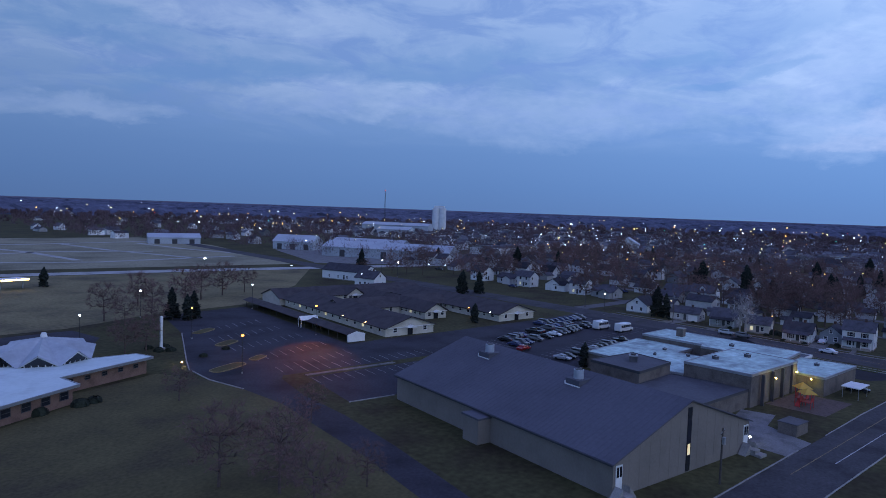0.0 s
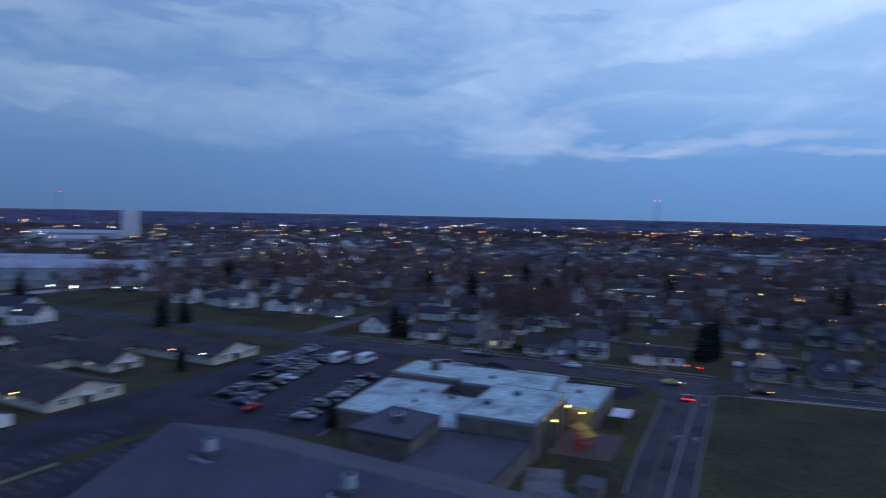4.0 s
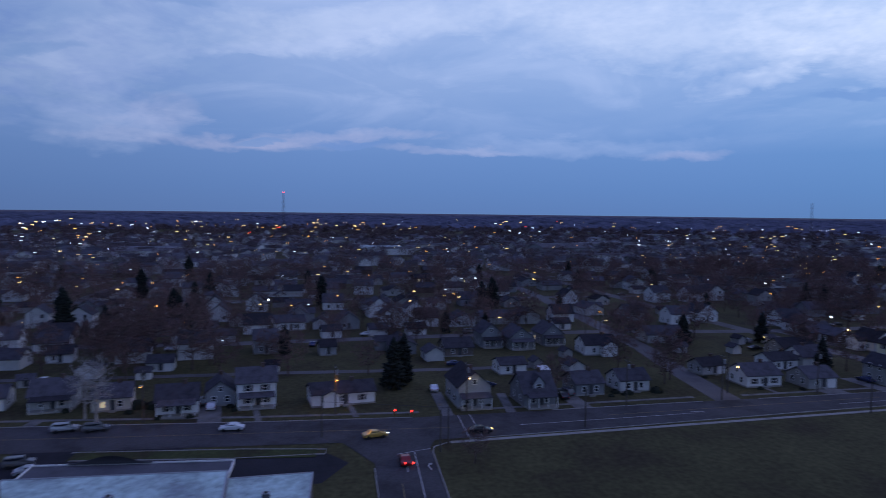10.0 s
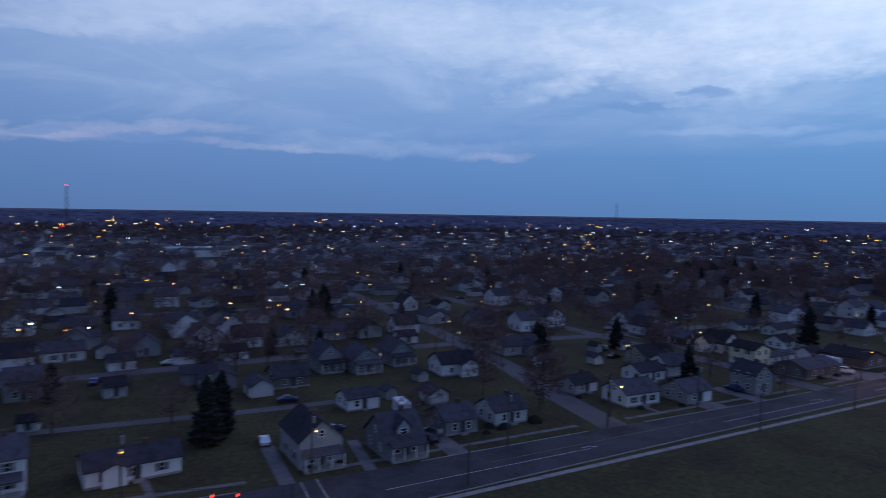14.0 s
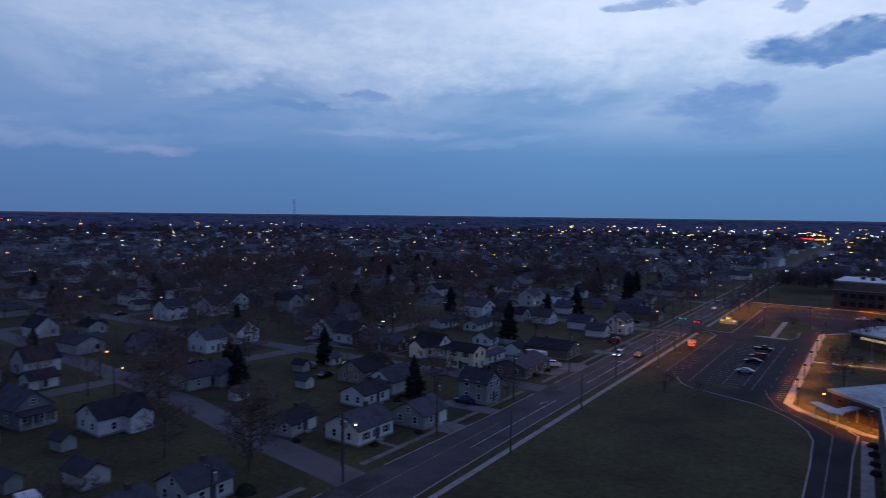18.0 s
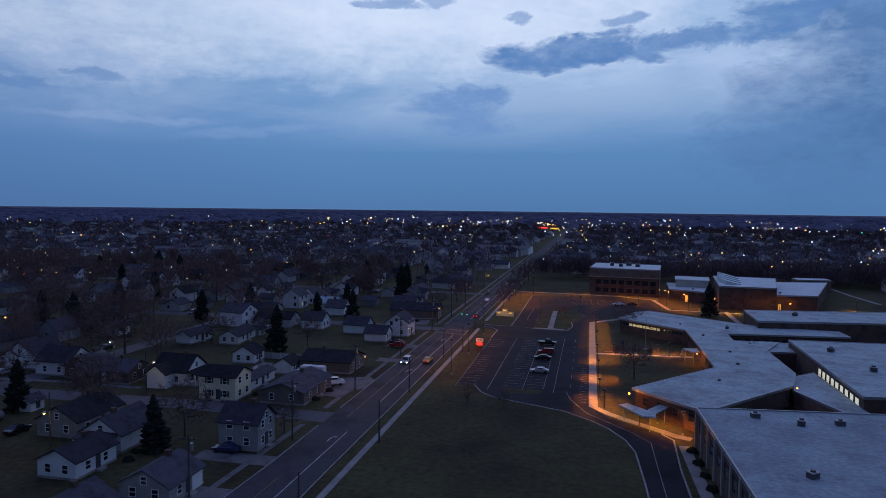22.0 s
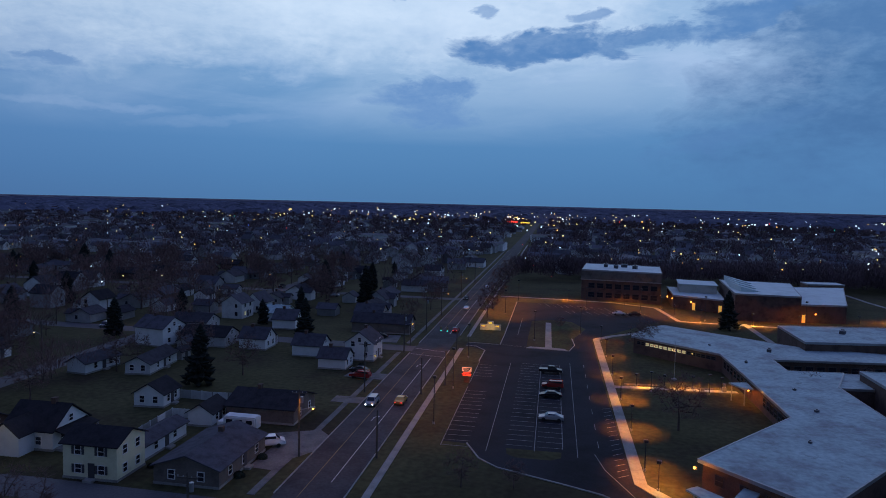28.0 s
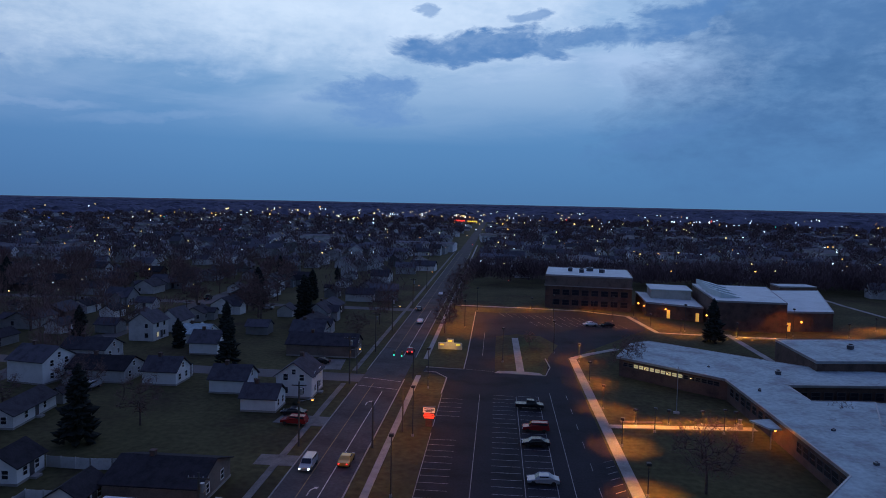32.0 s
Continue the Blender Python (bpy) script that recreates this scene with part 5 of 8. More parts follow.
for v in bm.verts:
    if v.co.z > 3.45:
        v.co.z = 3.5 + 1.1 * math.sin(math.pi * min(1, max(0, (v.co.y + 57) / 12))) ** 2
part("crest", bm, "dark_trim", fc, "dark curved crest over the entrance")
for _i in range(8):
    part("post", boxes((-0.1, -0.1, 0, 0.1, 0.1, 3.0)), "dark_metal", fc).matrix_basis = pose(16.2 + 0.5 * _i, -61 + 3.9 * _i, 0)

# playground beside the low wing
pg = thing("playground_frame", pose(57.0, -25.4, 0), "red playground frame with yellow fabric canopies", "playground")
for _x, _y, _h in ((0, 0, 3.4), (2.4, 1.5, 3.0)):
    for _dx in (-1, 1):
        for _dy in (-1, 1):
            part("post", cyl(bmesh.new(), _x + _dx, _y + _dy, 0, _h, 0.07, n=6), "red_plastic", pg)
    bm = bmesh.new()
    cyl(bm, _x, _y, _h - 0.1, _h + 1.0, 2.0, 0.05, 4)
    part("canopy", bm, "yellow_plastic", pg, "yellow pyramid canopy")
    part("deck", boxes((_x - 1, _y - 1, 1.2, _x + 1, _y + 1, 1.3)), "red_plastic", pg)
    part("railing", boxes((_x - 1, _y - 1.04, 1.3, _x + 1, _y - 0.98, 2.1), (_x - 1, _y + 0.98, 1.3, _x + 1, _y + 1.04, 2.1)), "red_plastic", pg)
part("slide", extrude_profile(bmesh.new(), [(1, 1.25), (3.6, 0.25), (3.6, 0.15), (1, 1.1)], -0.4, 0.4), "red_plastic", pg)
paved("playground_mulch", [(48.2, -28.6), (63, -30.5), (63.5, -19.5), (49.0, -18.0)], 0.02, "bark", "dark mulch under the playground frame", "ground cover")
wt = thing("white_shelter", pose(42.2, -19.0, 0, 0, 0, -6), "white flat-roofed shelter on posts", "shelter")
part("roof", boxes((-3.0, -1.8, 2.4, 3.0, 1.8, 2.6)), "trim", wt)
for _x in (-2.7, 2.7):
    for _y in (-1.5, 1.5):
        part("post", cyl(bmesh.new(), _x, _y, 0, 2.4, 0.06, n=6), "metal", wt)

# the church school with the folded glass pavilion
ch = flat_block("church_school", [(205, -86.5), (176.2, -109.3), (162.2, -115.6), (163.2, -122.4), (143.3, -128.6), (144.8, -133.4), (170, -137), (205, -124)], 3.5, "orange_brick", "bright_roof", "low orange brick church school with a white flat roof", "school building", 0.2, over=0.9)
wall_windows(ch, (176.2, -109.3), (162.8, -115.3), 1.9, 4, 1.6, 1.3, (), "lit")
wall_windows(ch, (162.5, -122.6), (145.0, -128.1), 2.1, 5, 1.0, 0.7)
pav = thing("folded_roof_pavilion", pose(160.4, -141.0, 0), "octagonal pavilion with a folded pale roof and glazed gables", "pavilion")
part("wall", cyl(bmesh.new(), 0, 0, 0, 3.3, 8.6, 8.6, 8), "orange_brick", pav)
bm = bmesh.new()
apex = bm.verts.new((0, 0, 7.9))
ring = []
for i in range(16):
    a = math.pi * i / 8
    ring.append(bm.verts.new((9.6 * math.cos(a), 9.6 * math.sin(a), 3.4 if i % 2 == 0 else 5.9)))
for i in range(16):
    bm.faces.new((apex, ring[i], ring[(i + 1) % 16]))
part("roof", bm, "shed_metal", pav, "grey folded roof")
for i in range(8):
    a = math.pi * (2 * i + 1) / 8
    p, q, r = (Vector((9.2 * math.cos(a + s), 9.2 * math.sin(a + s), z)) for s, z in ((-math.pi / 8, 3.35), (math.pi / 8, 3.35), (0, 5.6)))
    bm = bmesh.new()
    v = [bm.verts.new(x) for x in (p, q, r)]
    w = [bm.verts.new(x * 0.97 + Vector((0, 0, x.z * 0.03))) for x in (p, q, r)]
    bm.faces.new(v), bm.faces.new(w[::-1])
    for j in range(3):
        bm.faces.new((v[j], w[j], w[(j + 1) % 3], v[(j + 1) % 3]))
    bmesh.ops.recalc_face_normals(bm, faces=bm.faces[:])
    g = part("glazed_gable", bm, "glass", pav)
    bm = bmesh.new()
    for k in range(1, 6):
        e = p.lerp(q, k / 6)
        zt = 3.35 + 2.25 * (1 - abs(k / 3 - 1))
        box(bm, e.x * 1.01 - 0.08, e.y * 1.01 - 0.08, 3.35, e.x * 1.01 + 0.08, e.y * 1.01 + 0.08, zt)
    limb(bm, p * 1.01, r * 1.01, 0.12, 0.12), limb(bm, q * 1.01, r * 1.01, 0.12, 0.12)
    part("mullion", bm, "trim", pav)
part("finial", cyl(bmesh.new(), 0, 0, 7.8, 8.7, 0.7, 0.5, 8), "trim", pav)
flag = thing("white_pylon", pose(132.0, -149.5, 0), "slim white pylon in a hedge bed", "pylon")
part("shaft", boxes((-0.28, -0.28, 0, 0.28, 0.28, 8.2)), "trim", flag)
part("base", boxes((-0.7, -0.7, 0, 0.7, 0.7, 0.5)), "concrete", flag)

# the nursing home: gabled wings round courts
home_bits = (((69.3, -126.2), 17.0, 66.0, 2.6, 2.5, -9.2), ((21.9, -123.0), 16.6, 60.0, 2.6, 2.5, -8.0), ((42.6, -141.2), 8.8, 40.0, 2.6, 2.4, -9.0), ((38.8, -187.5), 7.0, 10.0, 2.6, 2.4, -9.0))
for (x, y), w, l, h, r, a in home_bits:
    o = thing("nursing_home_wing", pose(x, y, 0, 0, 0, a), "long cream care-home wing with a brown shingle roof", "building", "wings of the care home")
    part("wall", extrude_profile(bmesh.new(), [(-w / 2, 0), (w / 2, 0), (w / 2, h), (0, h + r), (-w / 2, h)], -l, 0), "cream", o)
    bm = bmesh.new()
    for s in (-1, 1):
        extrude_profile(bm, [(0, h + r + 0.05), (s * (w / 2 + 0.8), h - 0.35), (s * (w / 2 + 0.8), h - 0.1), (0, h + r + 0.32)], -l - 0.6, 0.8)
    part("roof", bm, "shingle_brown", o)
    part("gable_trim", strip([(-w / 2, 0.45), (w / 2, 0.45)], 0.12, h - 0.25, h - 0.05), "trim", o)
    part("porch_roof", extrude_profile(bmesh.new(), [(-1.6, 2.3), (1.6, 2.3), (0, 3.0)], 0, 1.8), "trim", o, "white gabled porch")
    part("door", boxes((-0.9, -0.02, 0, 0.9, 0.08, 2.3)), "glass", o)
    for i in range(14):
        window(o, w / 2 + 0.03, -3 - i * (l - 6) / 13, 1.8, 0, 1.1, 1.3, lit=i in (2, 7, 11))
    for s in (-0.62, 0.62):
        window(o, s * w / 2, 0.03, 1.7, 90, 1.2, 1.3)
for x, y, l, w, a, lb in ((44.0, -163.0, 44.0, 14.0, 81, "care-home cross wing with a brown shingle roof"), (36.0, -196.0, 64.0, 15.0, 81, "care-home rear wing with a brown shingle roof")):
    o = thing("nursing_home_wing", pose(x, y, 0, 0, 0, a), lb, "building", "wings of the care home")
    part("wall", extrude_profile(bmesh.new(), [(-w / 2, 0), (w / 2, 0), (w / 2, 2.6), (0, 5.0), (-w / 2, 2.6)], -l / 2, l / 2), "cream", o)
    bm = bmesh.new()
    for s in (-1, 1):
        extrude_profile(bm, [(0, 5.05), (s * (w / 2 + 0.7), 2.35), (s * (w / 2 + 0.7), 2.55), (0, 5.3)], -l / 2 - 0.5, l / 2 + 0.5)
    part("roof", bm, "shingle_brown", o)
    for i in range(6):
        window(o, w / 2 + 0.03, -l / 2 + (i + 0.5) * l / 6, 1.8, 0, 1.1, 1.3, lit=i == 3)
cp = thing("carport", pose(82.6, -161.5, 0, 0, 0, -9.2), "long low carport with a grey roof and white gable end", "carport")
part("roof", extrude_profile(bmesh.new(), [(-2.9, 2.0), (2.9, 2.0), (0, 2.9)], -40, 34), "shingle_brown", cp)
part("gable_end", extrude_profile(bmesh.new(), [(-2.7, 0), (2.7, 0), (2.7, 2.05), (0, 2.82), (-2.7, 2.05)], 33.7, 34.05), "trim", cp, "white gable end")
part("back_wall", boxes((-2.7, -37.8, 0, -2.5, 33.8, 2.0)), "trim", cp)
for _i in range(15):
    part("post", boxes((2.5, -37 + _i * 5.0, 0, 2.62, -36.88 + _i * 5.0, 2.0)), "wood_pole", cp)
cg = thing("entrance_gable", pose(85.4, -153.6, 0, 0, 0, 80.8), "white gabled entrance arch across the carport", "porch")
part("roof", extrude_profile(bmesh.new(), [(-1.0, 2.2), (0, 3.2), (1.0, 2.2), (1.0, 2.35), (0, 3.4), (-1.0, 2.35)], -2.9, 2.9), "trim", cg)
for _x in (-0.85, 0.85):
    for _y in (-2.7, 2.7):
        part("post", boxes((_x - 0.08, _y - 0.08, 0, _x + 0.08, _y + 0.08, 2.3)), "trim", cg)

# works, silo and sheds far off
silo = thing("grain_silo", pose(-483, -632, 0, 0, 0, 40), "tall pale concrete grain silo block", "silo")
for _i in range(3):
    for _j in range(2):
        part("bin", cyl(bmesh.new(), -9 + 9 * _i, -4.6 + 9 * _j, 0, 36, 4.7, 4.7, 14), "silo", silo)
part("head_house", boxes((-12, -7, 36, 12, 7, 39.5)), "silo", silo)


def shed(x, y, rz, L, W, h, r, label, wall="shed_metal", roof="shed_metal"):
    o = thing("industrial_shed", pose(x, y, 0, 0, 0, rz), label, "shed", "sheds by the highway")
    part("wall", extrude_profile(bmesh.new(), [(-W / 2, 0), (W / 2, 0), (W / 2, h), (0, h + r), (-W / 2, h)], -L / 2, L / 2), wall, o)
    bm = bmesh.new()
    for s in (-1, 1):
        extrude_profile(bm, [(0, h + r + 0.05), (s * (W / 2 + 0.6), h - 0.1), (s * (W / 2 + 0.6), h + 0.15), (0, h + r + 0.35)], -L / 2 - 0.5, L / 2 + 0.5)
    part("roof", bm, roof, o)
    for i in range(3):
        part("loading_door", boxes((W / 2, -L / 3 + i * L / 3 - 2, 0, W / 2 + 0.08, -L / 3 + i * L / 3 + 2, h * 0.75)), "dark_trim", o)
    return o


shed(-120, -340, 25, 95, 24, 6.5, 4, "long pale metal warehouse with a low roof")
shed(-150, -395, 25, 60, 22, 6, 4, "pale metal warehouse with low roof")
shed(-112, -440, 30, 34, 20, 6, 5, "white metal barn with low roof")
shed(-52, -530, 70, 40, 16, 5, 3, "white metal shed beside the field")
shed(-412, -641, 30, 90, 30, 12, 3, "grey works building by the silo")
shed(-352, -581, 30, 40, 24, 9, 3, "grey works building by the silo")
shed(-372, -286, 115, 30, 20, 9, 6, "large white gabled hall among houses", "siding_white", "shed_metal")
shed(-520, 70, 0, 38, 24, 6, 2, "flat pale shop with a lit front", "siding_white", "white_roof")
shed(-500, 250, 10, 60, 30, 7, 4, "large grey-roofed hall among houses", "siding_grey", "dark_roof")


def mast(x, y, h, label, red=True):
    o = thing("lattice_mast", pose(x, y, 0), label, "mast")
    bm = bmesh.new()
    for s in (0, 2.094, 4.189):
        limb(bm, (2.0 * math.cos(s), 2.0 * math.sin(s), 0), (0.5 * math.cos(s), 0.5 * math.sin(s), h), 0.13, 0.09)
    part("leg", bm, "dark_metal", o)
    bm = bmesh.new()
    n = int(h / 4)
    for i in range(n):
        for s in (0, 2.094, 4.189):
            r0, r1 = 2.0 - 1.5 * i / n, 2.0 - 1.5 * (i + 1) / n
            limb(bm, (r0 * math.cos(s), r0 * math.sin(s), h * i / n), (r1 * math.cos(s + 2.094), r1 * math.sin(s + 2.094), h * (i + 1) / n), 0.09, 0.09, 3)
    part("brace", bm, "dark_metal", o)
    if red:
        bm = bmesh.new()
        ball(bm, (0, 0, h + 0.4), 0.7)
        part("beacon", bm, "red_lamp", o, "red beacon")
    return o


mast(-560, -830, 62, "red-lit lattice mast behind the works")
mast(-541, 586, 56, "dark lattice mast over the town", False)
mast(-620, -20, 60, "slender lit mast over the town")
mast(-60, -1100, 55, "dark lattice mast at the horizon", False)


# ---- yards, lots and their markings ----
paved("lot_school", [(9.9, 244.0), (15.8, 239.5), (15.8, 169.6), (20.0, 169.4), (22.6, 163.4), (25.7, 160.3), (35, 156.4), (40.6, 153.9), (46.2, 148.8), (49.1, 144.9), (51.7, 139.5), (53.0, 134.0), (53.6, 120), (54.4, 70), (59.6, 70), (59.3, 128), (59.9, 141.8), (58.0, 144.6), (52.0, 150.0), (49.4, 151.5), (45.4, 158.8),
                     (44.9, 210), (45.0, 262.0), (40, 259), (38.2, 244.0), (26.6, 245.0), (26.6, 262), (19.6, 262), (19.2, 247.0), (10.2, 247.8)], 0.026, "asphalt", "dark asphalt school car park and drive", "car park")
paved("lot_north", [(19.6, 262), (26.6, 262), (26.8, 288), (33, 292), (40, 290), (44, 278), (40, 262), (40, 259), (45, 262), (60, 285), (74, 306), (76, 330), (62, 341), (47, 335), (33, 330), (19.6, 330)], 0.022, "asphalt", "dark asphalt turning loop and car park", "car park")
paved("lawn_loop", [(33.4, 247.2), (37.4, 246.4), (38.8, 256), (38.2, 266), (40.5, 275), (38, 287), (33.4, 289)], 0.034, "lawn", "small lawn inside the loop", "lawn")
paved("lawn_lot_end", [(26.5, 168.6), (35.3, 168.6), (35.2, 166.2), (33.6, 164.9), (28.2, 164.9), (26.7, 166.2)], 0.034, "grass", "worn grass end of a parking row", "lawn")
setting("pavement_pad", prism([(26.6, 245.0), (37.8, 243.8), (37.0, 246.2), (33.8, 247.0), (27.6, 247.0)], 0.0, 0.1), "concrete", "pale concrete pad at the island", "pavement")
SOUTH_EDGE = [(110.5, -196), (118.8, -165.8), (125.2, -151.6), (133.2, -134.0), (136.4, -126.3), (137.2, -116.0), (135.6, -105.5), (135.4, -92.4), (138.3, -78.0), (141.0, -63.3), (145.2, -47.2), (149.5, -32.0)]
paved("lot_south", SOUTH_EDGE + [(141.6, -32.0), (140.4, -42.8), (134.9, -62.5), (131.0, -79.7), (129.2, -94.3), (125.4, -107.6), (123.6, -109.6), (97.0, -105.4), (74, -102), (70, -71.5), (24, -73), (16, -79), (-7, -82), (-10, -118), (17, -119), (60, -123), (80, -126), (92, -126), (86, -160), (80, -198)],
      0.024, "old_asphalt", "broad dark asphalt car park round the care home", "car park")
paved("lawn_church", SOUTH_EDGE[:4:-1] + [(143.0, -127.5), (163.0, -122.0), (162.4, -115.8), (176.0, -109.5), (206, -86), (240, -70), (240, -34), (155, -27)], 0.012, "pale_grass", "broad pale dormant lawn before the church school", "lawn")
paved("lot_gym", [(125.3, -85.3), (115.8, -83.4), (72, -78), (72, -99), (97.8, -101.8), (120.4, -104.9)], 0.032, "old_asphalt", "dark asphalt parking bay beside the sports hall", "car park")
paved("lot_church", [(150, -152), (190, -160), (186, -186), (140, -186), (138, -172)], 0.024, "old_asphalt", "dark asphalt car park behind the church school", "car park")
paved("drive_south", [(137.5, -22.0), (152, -24.0), (151, -32), (140.5, -32)], 0.026, "asphalt", "dark asphalt drive", "drive")
paved("yard_gravel", [(71, -32.5), (93.4, -29.5), (91.4, -24), (92.4, -18.2), (82.5, -17.2), (80.5, -21.5), (78, -25.5), (70, -26.5)], 0.028, "gravel", "pale gravel yard", "yard")
paved("lot_west", [(-5.2, -70), (24.5, -72), (24.0, -38), (23, -20), (15.5, -15), (10.5, -18), (5.5, -33)], 0.02, "asphalt", "dark asphalt forecourt beside the old school", "car park")
setting("verge_island", strip([(3.0, -60), (7.6, -33), (9.6, -20)], 4.4, 0.0, 0.12), "lawn", "grass island between road and forecourt", "lawn")
paved("field_stubble", [(190, -620), (180, -372), (-30, -330), (-70, -500), (-60, -620)], 0.02, "field", "pale mown field with worn tracks", "field")
setting("road_highway", ribbon([(700, -412), (300, -353), (122, -330), (41, -315), (-45, -294), (-300, -230), (-600, -145)], [(700, -425), (300, -366), (122, -343), (41, -328), (-45, -307), (-300, -243), (-600, -158)], 0.028), "pale_track", "broad pale highway behind the field", "road")
for _p in ([(175, -392), (120, -405), (60, -385), (-30, -395)], [(170, -470), (110, -452), (60, -470), (0, -452)], [(95, -545), (72, -470), (66, -400)], [(30, -545), (22, -470), (0, -390)], [(-25, -540), (-30, -470), (-48, -400)], [(130, -560), (60, -540), (-50, -560)]):
    setting("track", strip(_p, 5, 0.0, 0.03), "pale_track", "pale worn track across the field", "track")
for _n, _p in (("pavement_school", [(46.3, 262.5), (46.3, 210), (46.3, 158.6), (49.2, 154.4), (53.0, 150.8), (57.4, 147.0), (60.6, 144.0), (63.0, 143.0)]), ("pavement_entrance", [(46.9, 210.6), (60, 211.6), (73, 212.6)]), ("pavement_loop", [(46.3, 262.5), (51, 268), (60, 276)]),
               ("pavement_far", [(12, 344.5), (38, 342.6), (58, 340), (73, 331), (76.7, 302), (96, 300), (128, 298)]), ("pavement_lawn", [(98.1, 302.9), (97.8, 284.8), (97.6, 268.8)]), ("drive_far", [(168.6, 406.6), (168.0, 375.0), (169.2, 346.4)]), ("pavement_island", [(32.6, 246.8), (32.3, 286)]), ("pavement_block", [(61.3, 139), (62.2, 90)])):
    setting(_n, strip(_p, 1.8, 0.0, 0.09), "concrete", "pale concrete walk beside the school", "pavement")
for _n, _p in (("kerb_lot", [(15.7, 226.6), (15.9, 239), (13, 243.5), (10.3, 243.9)]), ("kerb_lot_south", [(20.0, 169.4), (22.6, 163.4), (25.7, 160.3), (35, 156.4), (40.6, 153.9), (46.2, 148.8), (49.1, 144.9), (51.7, 139.5), (53.0, 134.0), (53.6, 120), (54.4, 72)]), ("kerb_island", [(26.6, 245.0), (38.2, 244.0), (39.8, 252), (39.3, 261)]),
               ("kerb_entrance", [(10.3, 248.0), (19.3, 247.2), (19.5, 262), (19.5, 330)]), ("kerb_south_lot", SOUTH_EDGE[1:7]),
               ("kerb_gym", [(125.5, -85.2), (115.8, -83.2)]), ("kerb_drive", [(58.2, 144.4), (59.9, 141.6), (59.4, 128), (59.7, 72)]), ("kerb_verge", [(1.2, -60.5), (5.4, -32.5), (8.4, -18.2), (10.6, -18.6), (9.6, -34), (5.2, -60)]), ("kerb_cars", [(70, -71.2), (26, -72.6)])):
    setting(_n, strip(_p, 0.26, 0.0, 0.14), "kerb", "pale concrete kerb", "kerb")

bm = bmesh.new()
for i in range(21):
    if 13.6 < i < 15.2:
        continue
    y = 168.0 + i * 2.46 if i < 15 else 204.0 + (i - 14) * 2.7 + 3.0
    strip([(15.9, y), (20.3, y)], 0.11, 0.0, 0.034, bm)
for i in range(24):
    y = 170.3 + i * 2.46
    strip([(26.3, y), (30.6, y)], 0.11, 0.0, 0.034, bm)
    strip([(31.4, y), (35.6, y)], 0.11, 0.0, 0.034, bm)
for p in ([(31.0, 168.2), (31.0, 226.6)], [(15.9, 167.8), (15.9, 203)], [(15.9, 206), (15.9, 226.4)], [(35.5, 170), (35.5, 226.8)], [(37.8, 167), (38.0, 230)], [(23.4, 166.6), (23.6, 227)], [(23.4, 262), (23.4, 292)], [(40.5, 169), (41.6, 163), (45.0, 154.0), (53.1, 144.1), (55.9, 139.5), (56.0, 128), (56.8, 72)], [(19.8, 247.6), (26.4, 246.2)]):
    strip(p, 0.12, 0.0, 0.036, bm)
for i in range(7):
    strip([(41.3, 172 + i * 9), (41.3, 175 + i * 9)], 0.11, 0.0, 0.035, bm)
for i in range(16):
    strip([(43.4, 160.5 + i * 2.2), (44.9, 161.6 + i * 2.2)], 0.1, 0.0, 0.035, bm)
for i in range(12):
    strip([(28 + i * 2.5, 330 - i * 0.5), (30 + i * 2.5, 322 - i * 0.5)], 0.1, 0.0, 0.032, bm)
    strip([(38 + i * 2.6, 314), (40 + i * 2.6, 307)], 0.1, 0.0, 0.032, bm)
setting("trim_stall_lines_school", bm, "stall_paint", "white painted parking stall lines", "marking")
bm = bmesh.new()
for i in range(14):
    strip([(121.2 - i * 2.7, -99.6 + i * 0.36), (120.2 - i * 2.7, -104.4 + i * 0.36)], 0.12, 0.0, 0.034, bm)
    strip([(117.2 - i * 2.7, -109.2 + i * 0.34), (116.2 - i * 2.7, -114.0 + i * 0.34)], 0.12, 0.0, 0.034, bm)
for k, y in enumerate((-112, -124, -137, -150, -163)):
    for i in range(9):
        strip([(122 - k * 1.5 - i * 2.9, y - i * 0.6), (120.8 - k * 1.5 - i * 2.9, y - 5 - i * 0.6)], 0.12, 0.0, 0.034, bm)
for i in range(24):
    strip([(64 - i * 2.7, -81 - i * 0.2), (63.5 - i * 2.7, -86 - i * 0.2)], 0.12, 0.0, 0.034, bm)
    strip([(60 - i * 2.7, -96 - i * 0.3), (59 - i * 2.7, -106 - i * 0.3)], 0.12, 0.0, 0.034, bm)
setting("trim_stall_lines_south", bm, "faint_paint", "faded parking stall lines", "marking")
for _x, _y, _w, _l, _a in ((112.8, -164.9, 3.0, 8.5, -60), (116.1, -146.5, 3.2, 8.0, -60), (129.0, -123.0, 3.6, 10.0, -70), (118.9, -127.2, 2.6, 5.5, -60)):
    bm = bmesh.new()
    rim = [(math.copysign(abs(math.cos(k * 0.3927)) ** 0.6, math.cos(k * 0.3927)) * _w / 2, math.copysign(abs(math.sin(k * 0.3927)) ** 0.6, math.sin(k * 0.3927)) * _l / 2) for k in range(16)]
    isl = setting("lot_island", prism(rim, 0.0, 0.15), "pale_grass", "raised dry grass island in the car park", "island")
    isl.matrix_basis = pose(_x, _y, 0, 0, 0, _a)
    edge = setting("kerb_lot_island", strip(rim + rim[:1], 0.22, 0.0, 0.17), "worn_paint", "worn yellow kerb round an island", "kerb")
    edge.matrix_basis = pose(_x, _y, 0, 0, 0, _a)
